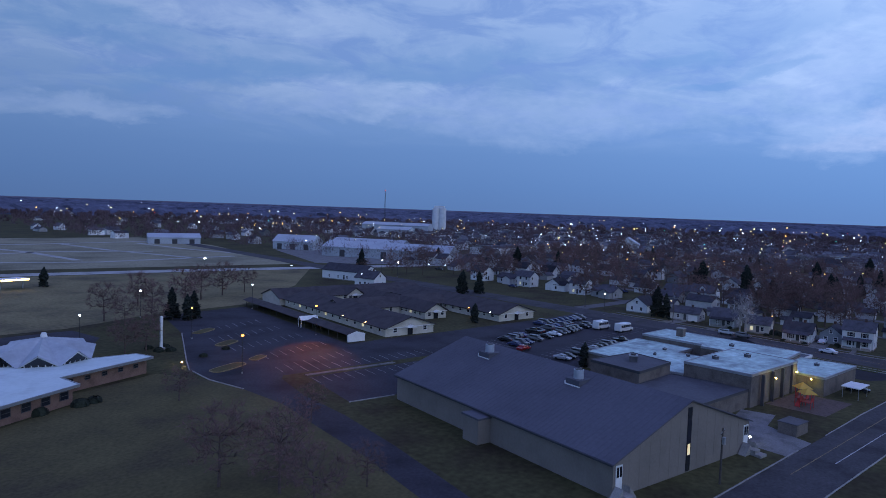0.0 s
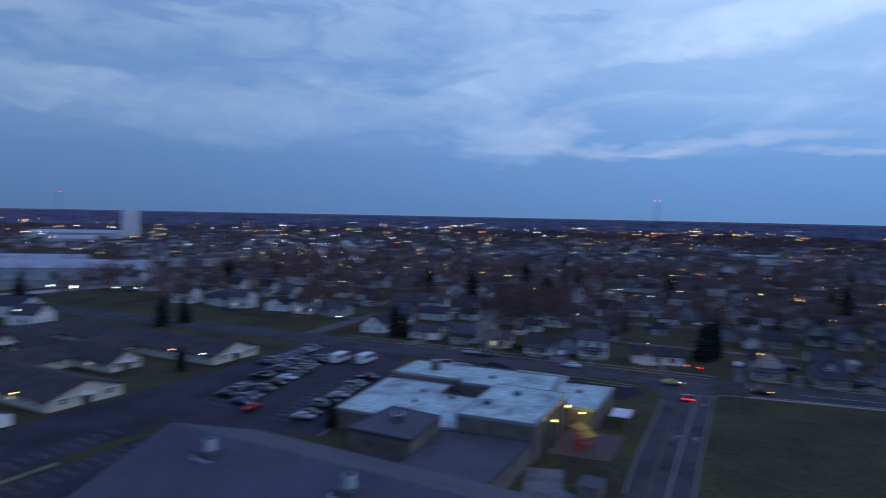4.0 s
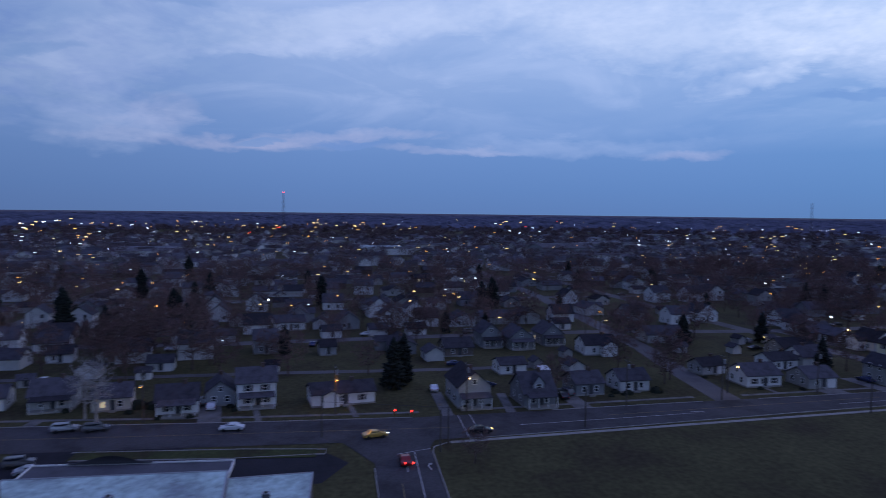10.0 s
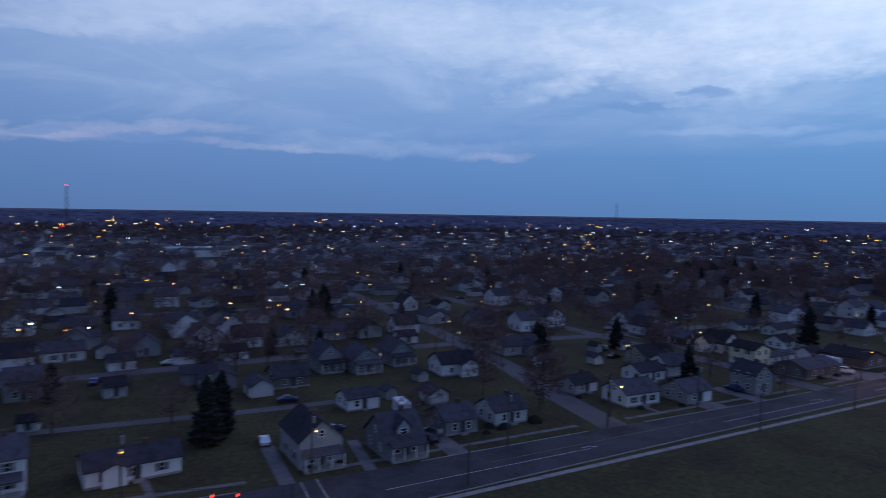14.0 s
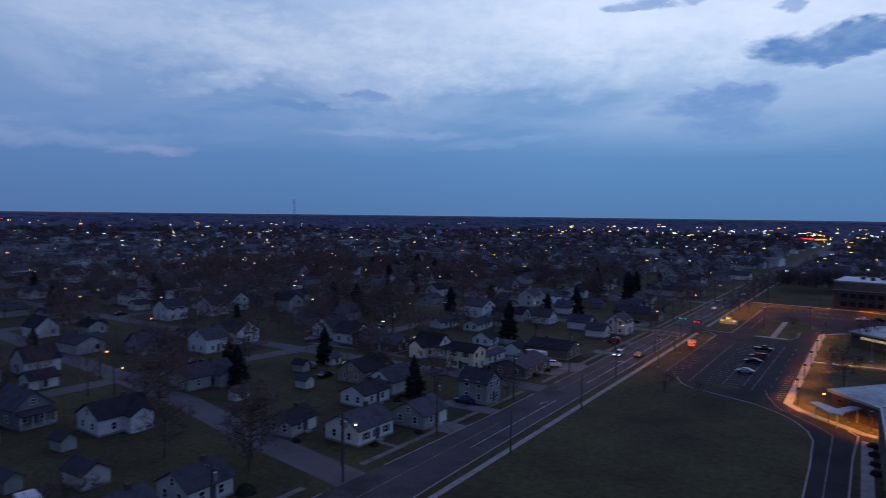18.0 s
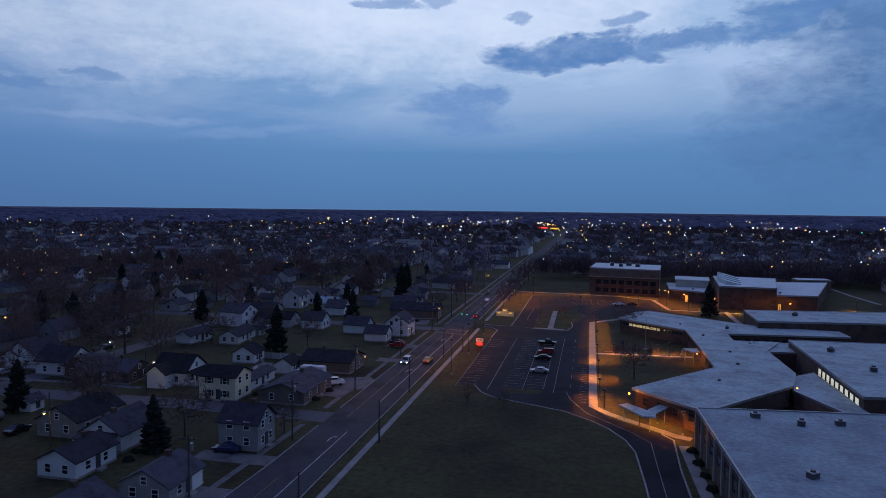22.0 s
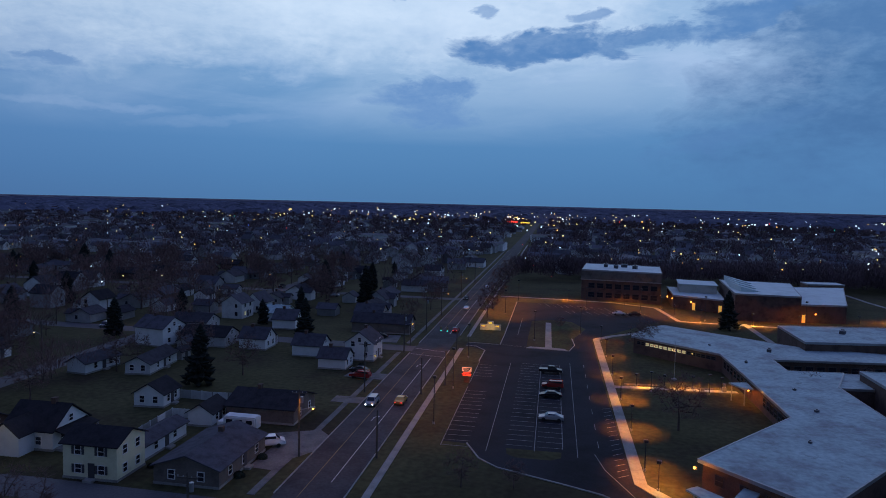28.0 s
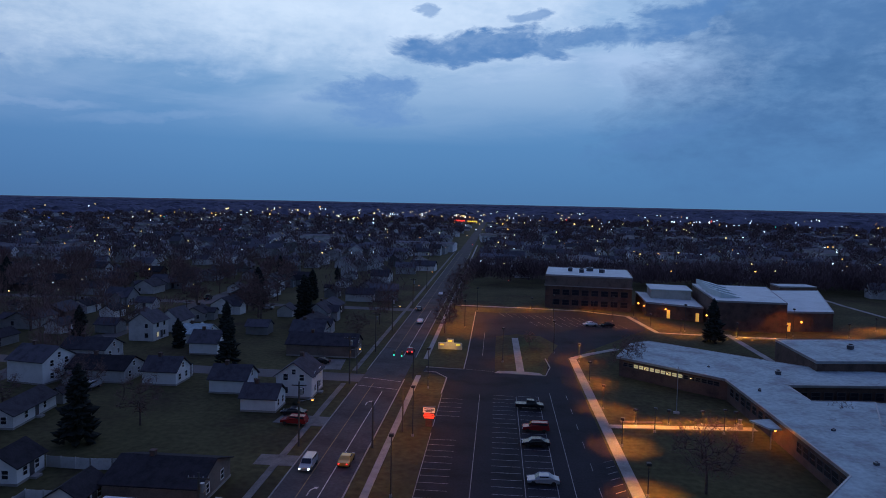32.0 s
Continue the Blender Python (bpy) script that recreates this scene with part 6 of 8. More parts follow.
paved("field_dry", [(300, -350), (122, -328), (41, -313), (-20, -298), (30, -240), (78, -203), (112, -200), (140, -190), (300, -190)], 0.010, "dry_grass", "dry mown field before the highway", "field")
paved("yard_works", [(-48, -330), (-120, -275), (-215, -300), (-190, -420), (-90, -440)], 0.016, "gravel", "pale gravel yard round the sheds", "yard")
setting("lot_median", strip([(120, -106.6), (97, -103.4)], 1.2, 0.0, 0.14), "old_concrete", "concrete strip between two parking bays", "island")
paved("drive_ranch", [(-10.0, 152.5), (-5.2, 152.0), (-5.0, 157.0), (-2.8, 160.5), (-2.8, 167.5), (-5.2, 170.0), (-14.0, 166.0), (-10.0, 162.0)], 0.05, "old_concrete", "broad pale concrete drive beside the ranch house", "drive")
# drives of the houses
for _n, _p, _w in (("drive", [(-5.6, 7.5), (-24, 9)], 2.4), ("drive", [(-5.5, 21), (-20, 23.5)], 2.0), ("drive", [(-5.2, 37.5), (-15, 38)], 4.0), ("drive", [(-11, -39.5), (-24, -40.5)], 4.5), ("drive", [(-14.5, -88), (-26, -86)], 4.5), ("drive", [(-14, -73), (-20, -72)], 2.4),
                   ("drive", [(-2.8, 102), (-8.5, 102)], 6.0), ("drive", [(-2.8, 116), (-16, 116)], 4.0), ("drive", [(-2.7, 206), (-12, 207)], 5.0), ("drive", [(-2.7, 188), (-9, 188)], 4.0), ("drive", [(-12, 242), (-13, 252)], 6.0), ("path", [(-8, -30), (-19, -31)], 1.2), ("path", [(-9, -11), (-17.6, -11.5)], 1.2), ("path", [(-7.4, 88), (-12, 88)], 1.1), ("drive", [(-86, 147), (-70, 148), (-50, 148)], 1.6)):
    setting(_n + "_house", strip(_p, _w, 0.0, 0.055), "old_concrete", "pale concrete drive beside a house", "drive")


# ---- trees ----
def bare_tree(seed, h, spread, twigs=900, bark="bark", label="bare leafless deciduous tree in winter", fine=190, thick=1.0):
    r = random.Random(seed)
    o = thing("tree", pose(-2000 - seed * 40, -1500, 0), label, "tree", "bare trees of the town")
    trunk, crown = bmesh.new(), bmesh.new()
    fork = h * r.uniform(0.16, 0.24)
    mid, rx, rz = Vector((0, 0, h * 0.60)), spread * 0.5, h * 0.40

    def inside(lo, hi):
        while True:
            d = Vector((r.uniform(-1, 1), r.uniform(-1, 1), r.uniform(-1, 1)))
            if lo < d.length < hi:
                return mid + Vector((d.x * rx, d.y * rx, d.z * rz))

    def reach(p, nodes):
        return min(nodes, key=lambda q: (q[0] - p).length_squared + (3.0 if q[0].z > p.z + 0.3 else 0.0))

    top = Vector((r.uniform(-0.3, 0.3), r.uniform(-0.3, 0.3), h * 0.62))
    base = Vector((0, 0, fork))
    limb(trunk, (0, 0, 0), base, h * 0.022, h * 0.017, 7)
    limb(trunk, base, top, h * 0.016, h * 0.006, 5)
    nodes = [(base.lerp(top, k / 5), h * 0.012) for k in range(6)]
    for tier, (n, lo, hi, shrink, sides) in enumerate(((9, 0.45, 0.75, 0.62, 5), (36, 0.4, 0.98, 0.55, 4), (fine, 0.35, 1.05, 0.5, 3))):
        fresh = []
        for i in range(n):
            p = inside(lo, hi)
            if p.z < fork * 1.1:
                continue
            q, w = reach(p, nodes)
            bend = q.lerp(p, 0.5) + Vector((r.gauss(0, 0.04), r.gauss(0, 0.04), 0.05)) * h * 0.5
            limb(trunk, q, bend, w * 0.75, w * 0.62, sides)
            limb(trunk, bend, p, w * 0.62, w * shrink * 0.6, sides)
            fresh += [(q.lerp(bend, 0.7), w * shrink), (bend, w * shrink), (bend.lerp(p, 0.5), w * shrink), (p, w * shrink)]
        nodes = nodes + fresh if tier < 2 else fresh
    for i in range(twigs):
        s = nodes[r.randrange(len(nodes))][0]
        out = (s - Vector((0, 0, h * 0.45)))
        d = out.normalized() * h * 0.035 + Vector((r.gauss(0, 1), r.gauss(0, 1), r.gauss(0.3, 0.8))) * h * 0.045
        w = d.cross(Vector((r.gauss(0, 1), r.gauss(0, 1), r.gauss(0, 1)))).normalized() * h * 0.0021 * thick
        t = s + d
        crown.faces.new([crown.verts.new(p) for p in (s - w, s + w, t)])
        for k in range(3):
            u = s.lerp(t, r.uniform(0.2, 0.95))
            v = u + Vector((r.gauss(0, 1), r.gauss(0, 1), r.gauss(0.3, 0.8))) * h * 0.030
            crown.faces.new([crown.verts.new(p) for p in (u - w * 0.7, u + w * 0.7, v)])
    part("trunk", trunk, bark, o)
    part("crown", crown, "twig" if bark == "bark" else bark, o)
    return o


def conifer(seed, h, w, label="tall dark evergreen conifer tree"):
    r = random.Random(seed)
    o = thing("conifer", pose(-2400 - seed * 40, -1500, 0), label, "tree", "conifers of the town")
    trunk, crown = bmesh.new(), bmesh.new()
    cyl(trunk, 0, 0, 0, h * 0.9, h * 0.022, 0.03, 6)
    n = int(h * 62)
    lean = Vector((r.uniform(-0.4, 0.4), r.uniform(-0.4, 0.4), 0))
    for i in range(n):
        t = (i / n) ** 0.85
        z = h * (0.05 + 0.95 * t)
        bulge = 0.82 + 0.18 * math.sin(7 * t + seed) + 0.10 * math.sin(17 * t + 2 * seed)
        rad = w * min(1.0, (1 - t) * 1.5) ** 0.72 * (0.78 + 0.5 * t * (1 - t)) * bulge * r.uniform(0.3, 1.12) + 0.15
        a = r.uniform(0, 6.283)
        d = Vector((math.cos(a), math.sin(a), 0))
        s = Vector((-d.y, d.x, 0)) * (0.16 + rad * 0.14) * r.uniform(0.6, 1.4)
        base = Vector((0, 0, z)) + d * rad * 0.2 + lean * t
        tip = Vector((0, 0, z + rad * r.uniform(-0.30, 0.35))) + d * rad + lean * t
        up = Vector((0, 0, 0.25 + rad * 0.16))
        v = [crown.verts.new(p) for p in (base + up, base.lerp(tip, 0.6) + s, tip, base.lerp(tip, 0.6) - s, base.lerp(tip, 0.55) - up)]
        for f in ((0, 1, 2), (0, 2, 3), (4, 2, 1), (4, 3, 2)):
            crown.faces.new([v[k] for k in f])
    part("trunk", trunk, "bark", o)
    part("crown", crown, "needle", o)
    return o


bare = [bare_tree(1, 13, 11, 1150, fine=140, thick=1.3), bare_tree(2, 11, 10, 1000, fine=140, thick=1.3), bare_tree(3, 15, 13, 1400, fine=150, thick=1.3), bare_tree(4, 9, 8, 900, fine=120, thick=1.2), bare_tree(5, 12, 12, 1150, fine=140, thick=1.3)]
sparse = [bare_tree(11, 13, 12, 520, fine=60, thick=1.8), bare_tree(12, 11, 11, 460, fine=60, thick=1.8), bare_tree(13, 15, 13, 560, fine=60, thick=1.8), bare_tree(14, 10, 10, 420, fine=60, thick=1.8)]
white_tree = bare_tree(6, 14, 8, 160, "pale_bark", "pale leafless dead tree")
pines = [conifer(1, 11, 3.6), conifer(2, 14, 4.6), conifer(3, 8, 2.8)]


def plant(kind, x, y, s=1.0):
    return copy_thing(kind, pose(x, y, 0, 0, 0, rng.uniform(0, 360)) @ Matrix.Diagonal((s, s, s * rng.uniform(0.9, 1.1), 1)))


def scaled_plant(kind, x, y, s=1.0):
    kind.scale = (s, s, s)
    o = copy_thing(kind, pose(x, y, 0, 0, 0, rng.uniform(0, 360)))
    kind.scale = (1, 1, 1)
    return o


for x, y, k, s in ((157.5, -60, 4, 0.85), (162, -67, 0, 0.85), (153.5, -66, 1, 0.9), (158, -52, 1, 0.8), (137.2, -81, 3, 0.75), (148.5, -106, 3, 0.75), (148.0, -54, 3, 0.7), (140.5, -150, 1, 0.8), (135.5, -150, 1, 0.8), (121, -178, 1, 0.8), (126, -186, 1, 0.8), (112, -200, 0, 0.8), (128, -196, 0, 0.9), (95, -212, 2, 0.9), (84, -222, 0, 1.0), (72, -228, 2, 0.9), (60, -232, 1, 1.0), (108, -220, 2, 0.8),
                   (28.6, 153.6, 3, 0.45), (55.8, 184.0, 1, 0.95), (57, 248, 3, 0.9), (60, 256, 3, 0.9), (20, 5.5, 3, 0.7), (-17, 36, 4, 0.8), (-24, 70, 0, 1.0), (-20, 66, 2, 0.8), (-22.5, 122.5, 1, 0.95), (-6.9, 128.5, 3, 0.7), (-52.3, 133.5, 0, 0.8), (-78.5, 170, 1, 1.0), (21.4, 152.3, 3, 0.6), (-44, 128, 0, 0.9), (-58, 76, 2, 0.8), (-66, 78, 0, 0.9), (-78, 92, 2, 0.8), (-36, 62, 4, 0.8), (-46, -24, 0, 0.9), (-44, -4, 3, 1), (-58, -70, 2, 1.0), (-64, -58, 0, 1.1), (-58, -48, 2, 1.1), (-68, -66, 4, 1.0), (-48, -62, 1, 1.0), (-76, -50, 0, 1.1), (-86, -64, 2, 1), (-60, -84, 0, 1), (-80, 8, 2, 0.9), (-34, 200, 3, 1.0), (-50, 208, 1, 0.9), (-62, 196, 3, 1.0),
                   (36, 276, 3, 0.45), (11.5, 290, 1, 0.8), (11.5, 310, 1, 0.9), (12, 328, 1, 0.9), (11.5, 350, 0, 0.9), (12, 372, 0, 0.9), (12, 395, 2, 0.8), (-12, 275, 3, 0.9), (-10, 300, 1, 0.9), (-12, 330, 1, 0.9), (88, 214, 3, 0.6), (80, 158, 3, 0.6), (104, 226, 3, 0.5)):
    scaled_plant(bare[k], x, y, s)
scaled_plant(white_tree, -16.5, -61.0, 1.0)
scaled_plant(white_tree, -18.5, -63.5, 0.9)
for x, y, k, s in ((-34, 3.0, 1, 0.85), (-30, 0.0, 0, 1.1), (-45, 3, 2, 1.1), (-27, -96, 1, 0.8), (-29, -93, 0, 0.8), (-23.2, 115.6, 0, 0.85), (-39.3, 190.8, 0, 1.15), (-36.5, 244, 0, 1.0), (90.0, 290.5, 0, 1.15), (-62, 128, 0, 0.9), (-76, 108, 2, 1), (-130, -120, 1, 1.1), (-122, -96, 1, 1.1), (-126, -62, 1, 1.0), (-98, -78, 0, 1.1), (-150, 64, 1, 1), (-146, 58, 1, 0.9),
                   (111, -188, 0, 0.9), (108, -184, 2, 1.0), (105, -186, 0, 0.8), (117.2, -286.6, 2, 1.0), (64.5, -71.4, 2, 0.75), (38, -128, 2, 0.8), (-12, -178, 1, 0.7), (-18, -182, 0, 0.9), (-22, -176, 0, 0.9), (-34, 300, 1, 1.1), (-112, 200, 1, 0.9), (-60, 330, 1, 1)):
    scaled_plant(pines[k], x, y, s)
# street and yard trees of the blocks behind
for i in range(620):
    x, y = rng.uniform(-330, -44), rng.uniform(-300, 420)
    if x > -62 and -20 < y < 250 and rng.random() < 0.8:
        continue
    if crossed(x, y, 4.0) or not free(x, y, 6.5):
        continue
    if rng.random() < 0.13:
        scaled_plant(pines[rng.randrange(3)], x, y, rng.uniform(0.7, 1.1))
    elif x > -125:
        scaled_plant(bare[rng.randrange(5)], x, y, rng.uniform(0.7, 1.15))
    else:
        scaled_plant(sparse[rng.randrange(4)], x, y, rng.uniform(0.75, 1.2))


def bush(x, y, s, label="rounded dark evergreen bush"):
    r = random.Random(int(x * 7 + y * 13))
    o = thing("bush", pose(x, y, 0), label, "bush", "bushes")
    bm = bmesh.new()
    for i in range(int(90 * s)):
        a, b = r.uniform(0, 6.283), math.acos(r.uniform(0, 1))
        d = Vector((math.sin(b) * math.cos(a), math.sin(b) * math.sin(a), math.cos(b) * 0.8))
        c = d * s * r.uniform(0.75, 1.05)
        u = d.orthogonal().normalized() * 0.32 * s
        v = d.cross(u).normalized() * 0.32 * s
        bm.faces.new([bm.verts.new(c + q) for q in (u, v + d * 0.12, -u, -v + d * 0.1)])
    part("foliage", bm, "bush", o)
    bm = bmesh.new()
    bmesh.ops.create_icosphere(bm, subdivisions=2, radius=s * 0.8, matrix=Matrix.Diagonal((1, 1, 0.75, 1)))
    part("core", bm, "bush", o)
    return o


for x, y, s in ((174.6, -113.0, 1.2), (169.4, -113.3, 1.5), (162.6, -114.2, 1.5), (160.0, -114.9, 1.3), (152.6, -128.6, 1.0), (149.4, -129.2, 1.1), (133.5, -147.5, 1.2), (131, -146.5, 1.2), (130.5, -151, 1.2), (134, -152, 1.1), (-13.8, 60, 1.4), (-15, 50, 1.0), (-13.5, 52.5, 1.1), (-25, -55, 1.9), (-24, -52, 1.6), (-8.5, 96, 0.7),
                (62.2, 136.5, 0.9), (62.4, 131, 0.9), (62.6, 126, 0.8), (62.8, 121, 0.9), (68.5, 158, 0.8), (120, -140, 1.0), (128, -136, 1.0)):
    bush(x, y, s)


# low shrubs at the foot of the houses along the road
shrub = random.Random(17)
for x, y in lots[:46]:
    if -34 < x < -14.5 and y < 240:
        for side in (-1, 1):
            if shrub.random() < 0.6:
                bush(x + 5.3 + shrub.uniform(0, 0.5), y + side * shrub.uniform(2.2, 4.4), shrub.uniform(0.5, 0.9))


# ---- vehicles ----
def car(paint, label, kind="sedan"):
    o = thing("car", pose(-900, -1200 - 8 * len(cars), 0), label, "car", "parked cars")
    prof = {"sedan": [(-2.25, 0.35), (2.25, 0.35), (2.28, 0.72), (1.15, 0.92), (0.55, 1.38), (-0.75, 1.42), (-1.5, 0.98), (-2.25, 0.88)],
            "suv": [(-2.3, 0.42), (2.3, 0.42), (2.32, 0.9), (1.2, 1.06), (0.7, 1.68), (-2.0, 1.72), (-2.28, 1.0)],
            "van": [(-2.5, 0.42), (2.5, 0.42), (2.5, 0.95), (1.7, 1.2), (1.0, 1.85), (-2.35, 1.9), (-2.5, 1.0)],
            "pickup": [(-2.7, 0.5), (2.7, 0.5), (2.72, 1.0), (1.4, 1.12), (0.9, 1.75), (-0.5, 1.78), (-0.6, 1.1), (-2.7, 1.1)]}[kind]
    bm = extrude_profile(bmesh.new(), prof, -0.88, 0.88)
    bm.transform(Matrix.Rotation(radians(90), 4, "Z"))
    for v in bm.verts:
        if v.co.z > 1.2:
            v.co.x *= 0.82
    bmesh.ops.bevel(bm, geom=bm.edges[:], offset=0.07, segments=1, affect="EDGES")
    part("body", bm, paint, o)
    zt = max(p[1] for p in prof)
    bm = bmesh.new()
    x0, x1 = (-0.72, 0.55) if kind == "sedan" else (-1.95, 0.7) if kind == "suv" else (-2.3, 1.0) if kind == "van" else (-0.5, 0.9)
    box(bm, -0.80, x0, zt - 0.44, 0.80, x1, zt - 0.10)
    part("side_glass", bm, "glass", o)
    fx = {"sedan": (0.55, 1.12), "suv": (0.7, 1.18), "van": (1.0, 1.66), "pickup": (0.9, 1.36)}[kind]
    zl = {"sedan": 0.95, "suv": 1.1, "van": 1.24, "pickup": 1.15}[kind]
    bm = bmesh.new()
    v = [bm.verts.new(p) for p in ((-0.72, fx[1] + 0.03, zl), (0.72, fx[1] + 0.03, zl), (0.64, fx[0] + 0.05, zt - 0.06), (-0.64, fx[0] + 0.05, zt - 0.06))]
    f = bm.faces.new(v)
    bmesh.ops.extrude_face_region(bm, geom=[f])
    for q in v:
        q.co.z += 0.02
        q.co.y += 0.02
    part("windscreen", bm, "glass", o)
    wb = 1.4 if kind != "pickup" else 1.7
    for sx in (-1, 1):
        for sy in (-1, 1):
            bm = cyl(bmesh.new(), 0, 0, -0.11, 0.11, 0.34, 0.34, 12)
            bm.transform(pose(sx * 0.82, sy * wb, 0.34, 0, 90, 0))
            part("wheel", bm, "tyre", o)
        L = prof[1][0]
        part("headlight", boxes((sx * 0.62 - 0.18, L - 0.08, 0.62, sx * 0.62 + 0.18, L + 0.03, 0.78)), "trim", o, "pale headlight")
        part("tail_light", boxes((sx * 0.66 - 0.15, -L - 0.03, 0.68, sx * 0.66 + 0.15, -L + 0.08, 0.84)), "red_plastic", o, "red tail light")
    cars.append(o)
    return o


cars = []
fleet = [car("car_black", "black sedan parked on asphalt"), car("car_silver", "silver sedan parked on asphalt"), car("car_white", "white sedan parked on asphalt"), car("car_grey", "dark grey off-roader on asphalt", "suv"), car("car_red", "dark red car on asphalt"),
         car("car_blue", "dark blue car on asphalt"), car("car_white", "white van parked on a drive", "van"), car("car_black", "black parked pickup truck", "pickup"), car("car_red", "dark red off-roader with pale roof", "suv"), car("car_gold", "gold-yellow car on the road"), car("car_silver", "silver off-roader on asphalt", "suv")]


def park(k, x, y, rz):
    return copy_thing(fleet[k], pose(x, y, 0.03, 0, 0, rz))


for k, x, y, rz in ((1, 33.6, 184.5, 90), (0, 33.4, 199.2, 90), (8, 33.8, 206.3, 90), (7, 33.3, 219.0, -90), (2, 57.2, 310, 100), (0, 62.6, 309.6, 95), (10, -0.5, 185.8, 180), (9, 4.6, 188.2, 0), (6, -10.5, 160.8, -60), (1, -13.9, 234.8, 88), (0, -9.8, 209, 85), (8, -8.2, 204, 85),
                    (2, -5.5, -34.9, 172), (10, -11.2, -65.1, 8), (3, -10.2, -59.5, 8), (9, 4.0, -9.1, 8), (4, 17.6, -5.9, 84), (0, 5.4, 10.8, -6), (2, 17.9, -74.5, 80), (4, 23.6, -75.0, 95), (1, 9.8, -64.2, 10), (3, 6, -67, 12), (0, 36.5, -19.5, 10), (3, -24.5, -42, 95), (2, -21, -40, 90), (5, -26, 22, 15), (3, -16, 38, 100), (0, -13.5, 36.3, 80),
                    (2, -25.5, 9, 80), (4, 60.5, -92, 90), (3, -62, 122, 85), (0, -90, 108, 0), (3, -89.5, 96, 5), (1, -88, 150, -8), (5, -12, 118, 90), (2, -12, 262, 90), (0, -15, 247.5, 90), (2, 2.4, 305, 0), (0, -1.0, 330, 180), (2, 3.6, 370, 0), (4, 4.8, 262, 0)):
    park(k, x, y, rz)
crng = random.Random(3)
for row, (x0, y0, n, dx, dy, rz) in enumerate(((62, -79.0, 13, -2.75, -0.1, 8), (58, -96.5, 17, -2.75, -0.25, 6), (57, -102.5, 16, -2.75, -0.3, 186), (24, -112, 9, -2.75, 0.2, 8))):
    for i in range(n):
        if crng.random() < 0.82:
            park(crng.choice((0, 0, 0, 0, 1, 2, 3, 3, 3, 5, 5, 5, 5, 3, 7, 7)), x0 + i * dx, y0 + i * dy, rz + crng.uniform(-2, 2))


for i in range(34):
    y = -280 + i * 20 + crng.uniform(-5, 5)
    x = {0: -96, 1: -84}[i % 2] + crng.uniform(-1, 1) if i % 3 else -185 + crng.uniform(-4, 4)
    x = -52 + crng.uniform(-3, 3) if i % 5 == 0 else x
    park(crng.choice((0, 1, 2, 3, 5, 10, 7)), x, y, crng.uniform(-8, 8) + crng.choice((0, 90, 180)))


def bus(x, y, rz):
    o = thing("minibus", pose(x, y, 0, 0, 0, rz), "white parked minibus with dark windows", "bus", "parked minibuses")
    bm = extrude_profile(bmesh.new(), [(-3.6, 0.5), (3.6, 0.5), (3.65, 1.2), (2.5, 1.5), (2.1, 2.8), (-3.5, 2.9), (-3.65, 1.0)], -1.15, 1.15)
    bmesh.ops.bevel(bm, geom=bm.edges[:], offset=0.1, segments=1, affect="EDGES")
    part("body", bm, "car_white", o)
    for s in (-1, 1):
        for i in range(5):
            part("side_window", boxes((-3.1 + i * 1.05, s * 1.15 - 0.02, 1.6, -2.2 + i * 1.05, s * 1.15 + 0.02, 2.35)), "glass", o)
        for xx in (-2.3, 2.3):
            bm = cyl(bmesh.new(), 0, 0, -0.14, 0.14, 0.42, 0.42, 12)
            bm.transform(pose(xx, s * 1.05, 0.42, 90, 0, 0))
            part("wheel", bm, "tyre", o)
    return o


bus(11.7, -88.6, 175)
bus(13.5, -95.5, 178)
rv = thing("camper_van", pose(-18.4, 167.0, 0, 0, 0, 88), "long white parked motorhome", "motorhome")
bm = boxes((-1.1, -3.3, 0.5, 1.1, 2.6, 2.6))
bmesh.ops.bevel(bm, geom=bm.edges[:], offset=0.18, segments=2, affect="EDGES")
part("body", bm, "siding_white", rv)
part("cab", extrude_profile(bmesh.new(), [(-1.0, 0.5), (1.0, 0.5), (1.0, 1.5), (-1.0, 1.5)], 2.5, 3.7), "siding_white", rv)
for _i in range(3):
    part("side_window", boxes((-1.15, -2.7 + _i * 1.8, 1.4, -1.09, -1.6 + _i * 1.8, 2.1)), "glass", rv)
for _x in (-1.05, 1.05):
    for _y in (-2.0, 2.8):
        bm = cyl(bmesh.new(), 0, 0, -0.13, 0.13, 0.4, 0.4, 12)
        bm.transform(pose(_x, _y, 0.4, 0, 90, 0))
        part("wheel", bm, "tyre", rv)
tr = thing("travel_trailer", pose(-30.5, 38.5, 0, 0, 0, 80), "white parked travel trailer in a yard", "trailer")
part("body", boxes((-1.2, -2.8, 0.5, 1.2, 2.8, 2.9)), "siding_white", tr)
part("window", boxes((1.19, -1, 1.5, 1.23, 0.6, 2.2)), "glass", tr)
for _x in (-1.1, 1.1):
    bm = cyl(bmesh.new(), 0, 0, -0.1, 0.1, 0.35, 0.35, 10)
    bm.transform(pose(_x, -0.4, 0.35, 0, 90, 0))
    part("wheel", bm, "tyre", tr)


# ---- poles, lamps and lights ----
def point(parent, z, colour, watts, x=0.0, y=0.0, r=0.15):
    d = bpy.data.lights.new("lamp_light", "POINT")
    d.color, d.energy, d.shadow_soft_size = colour, watts, r
    ob = new("lamp_light", d)
    ob.parent = parent
    ob.matrix_basis = pose(x, y, z)
    return ob


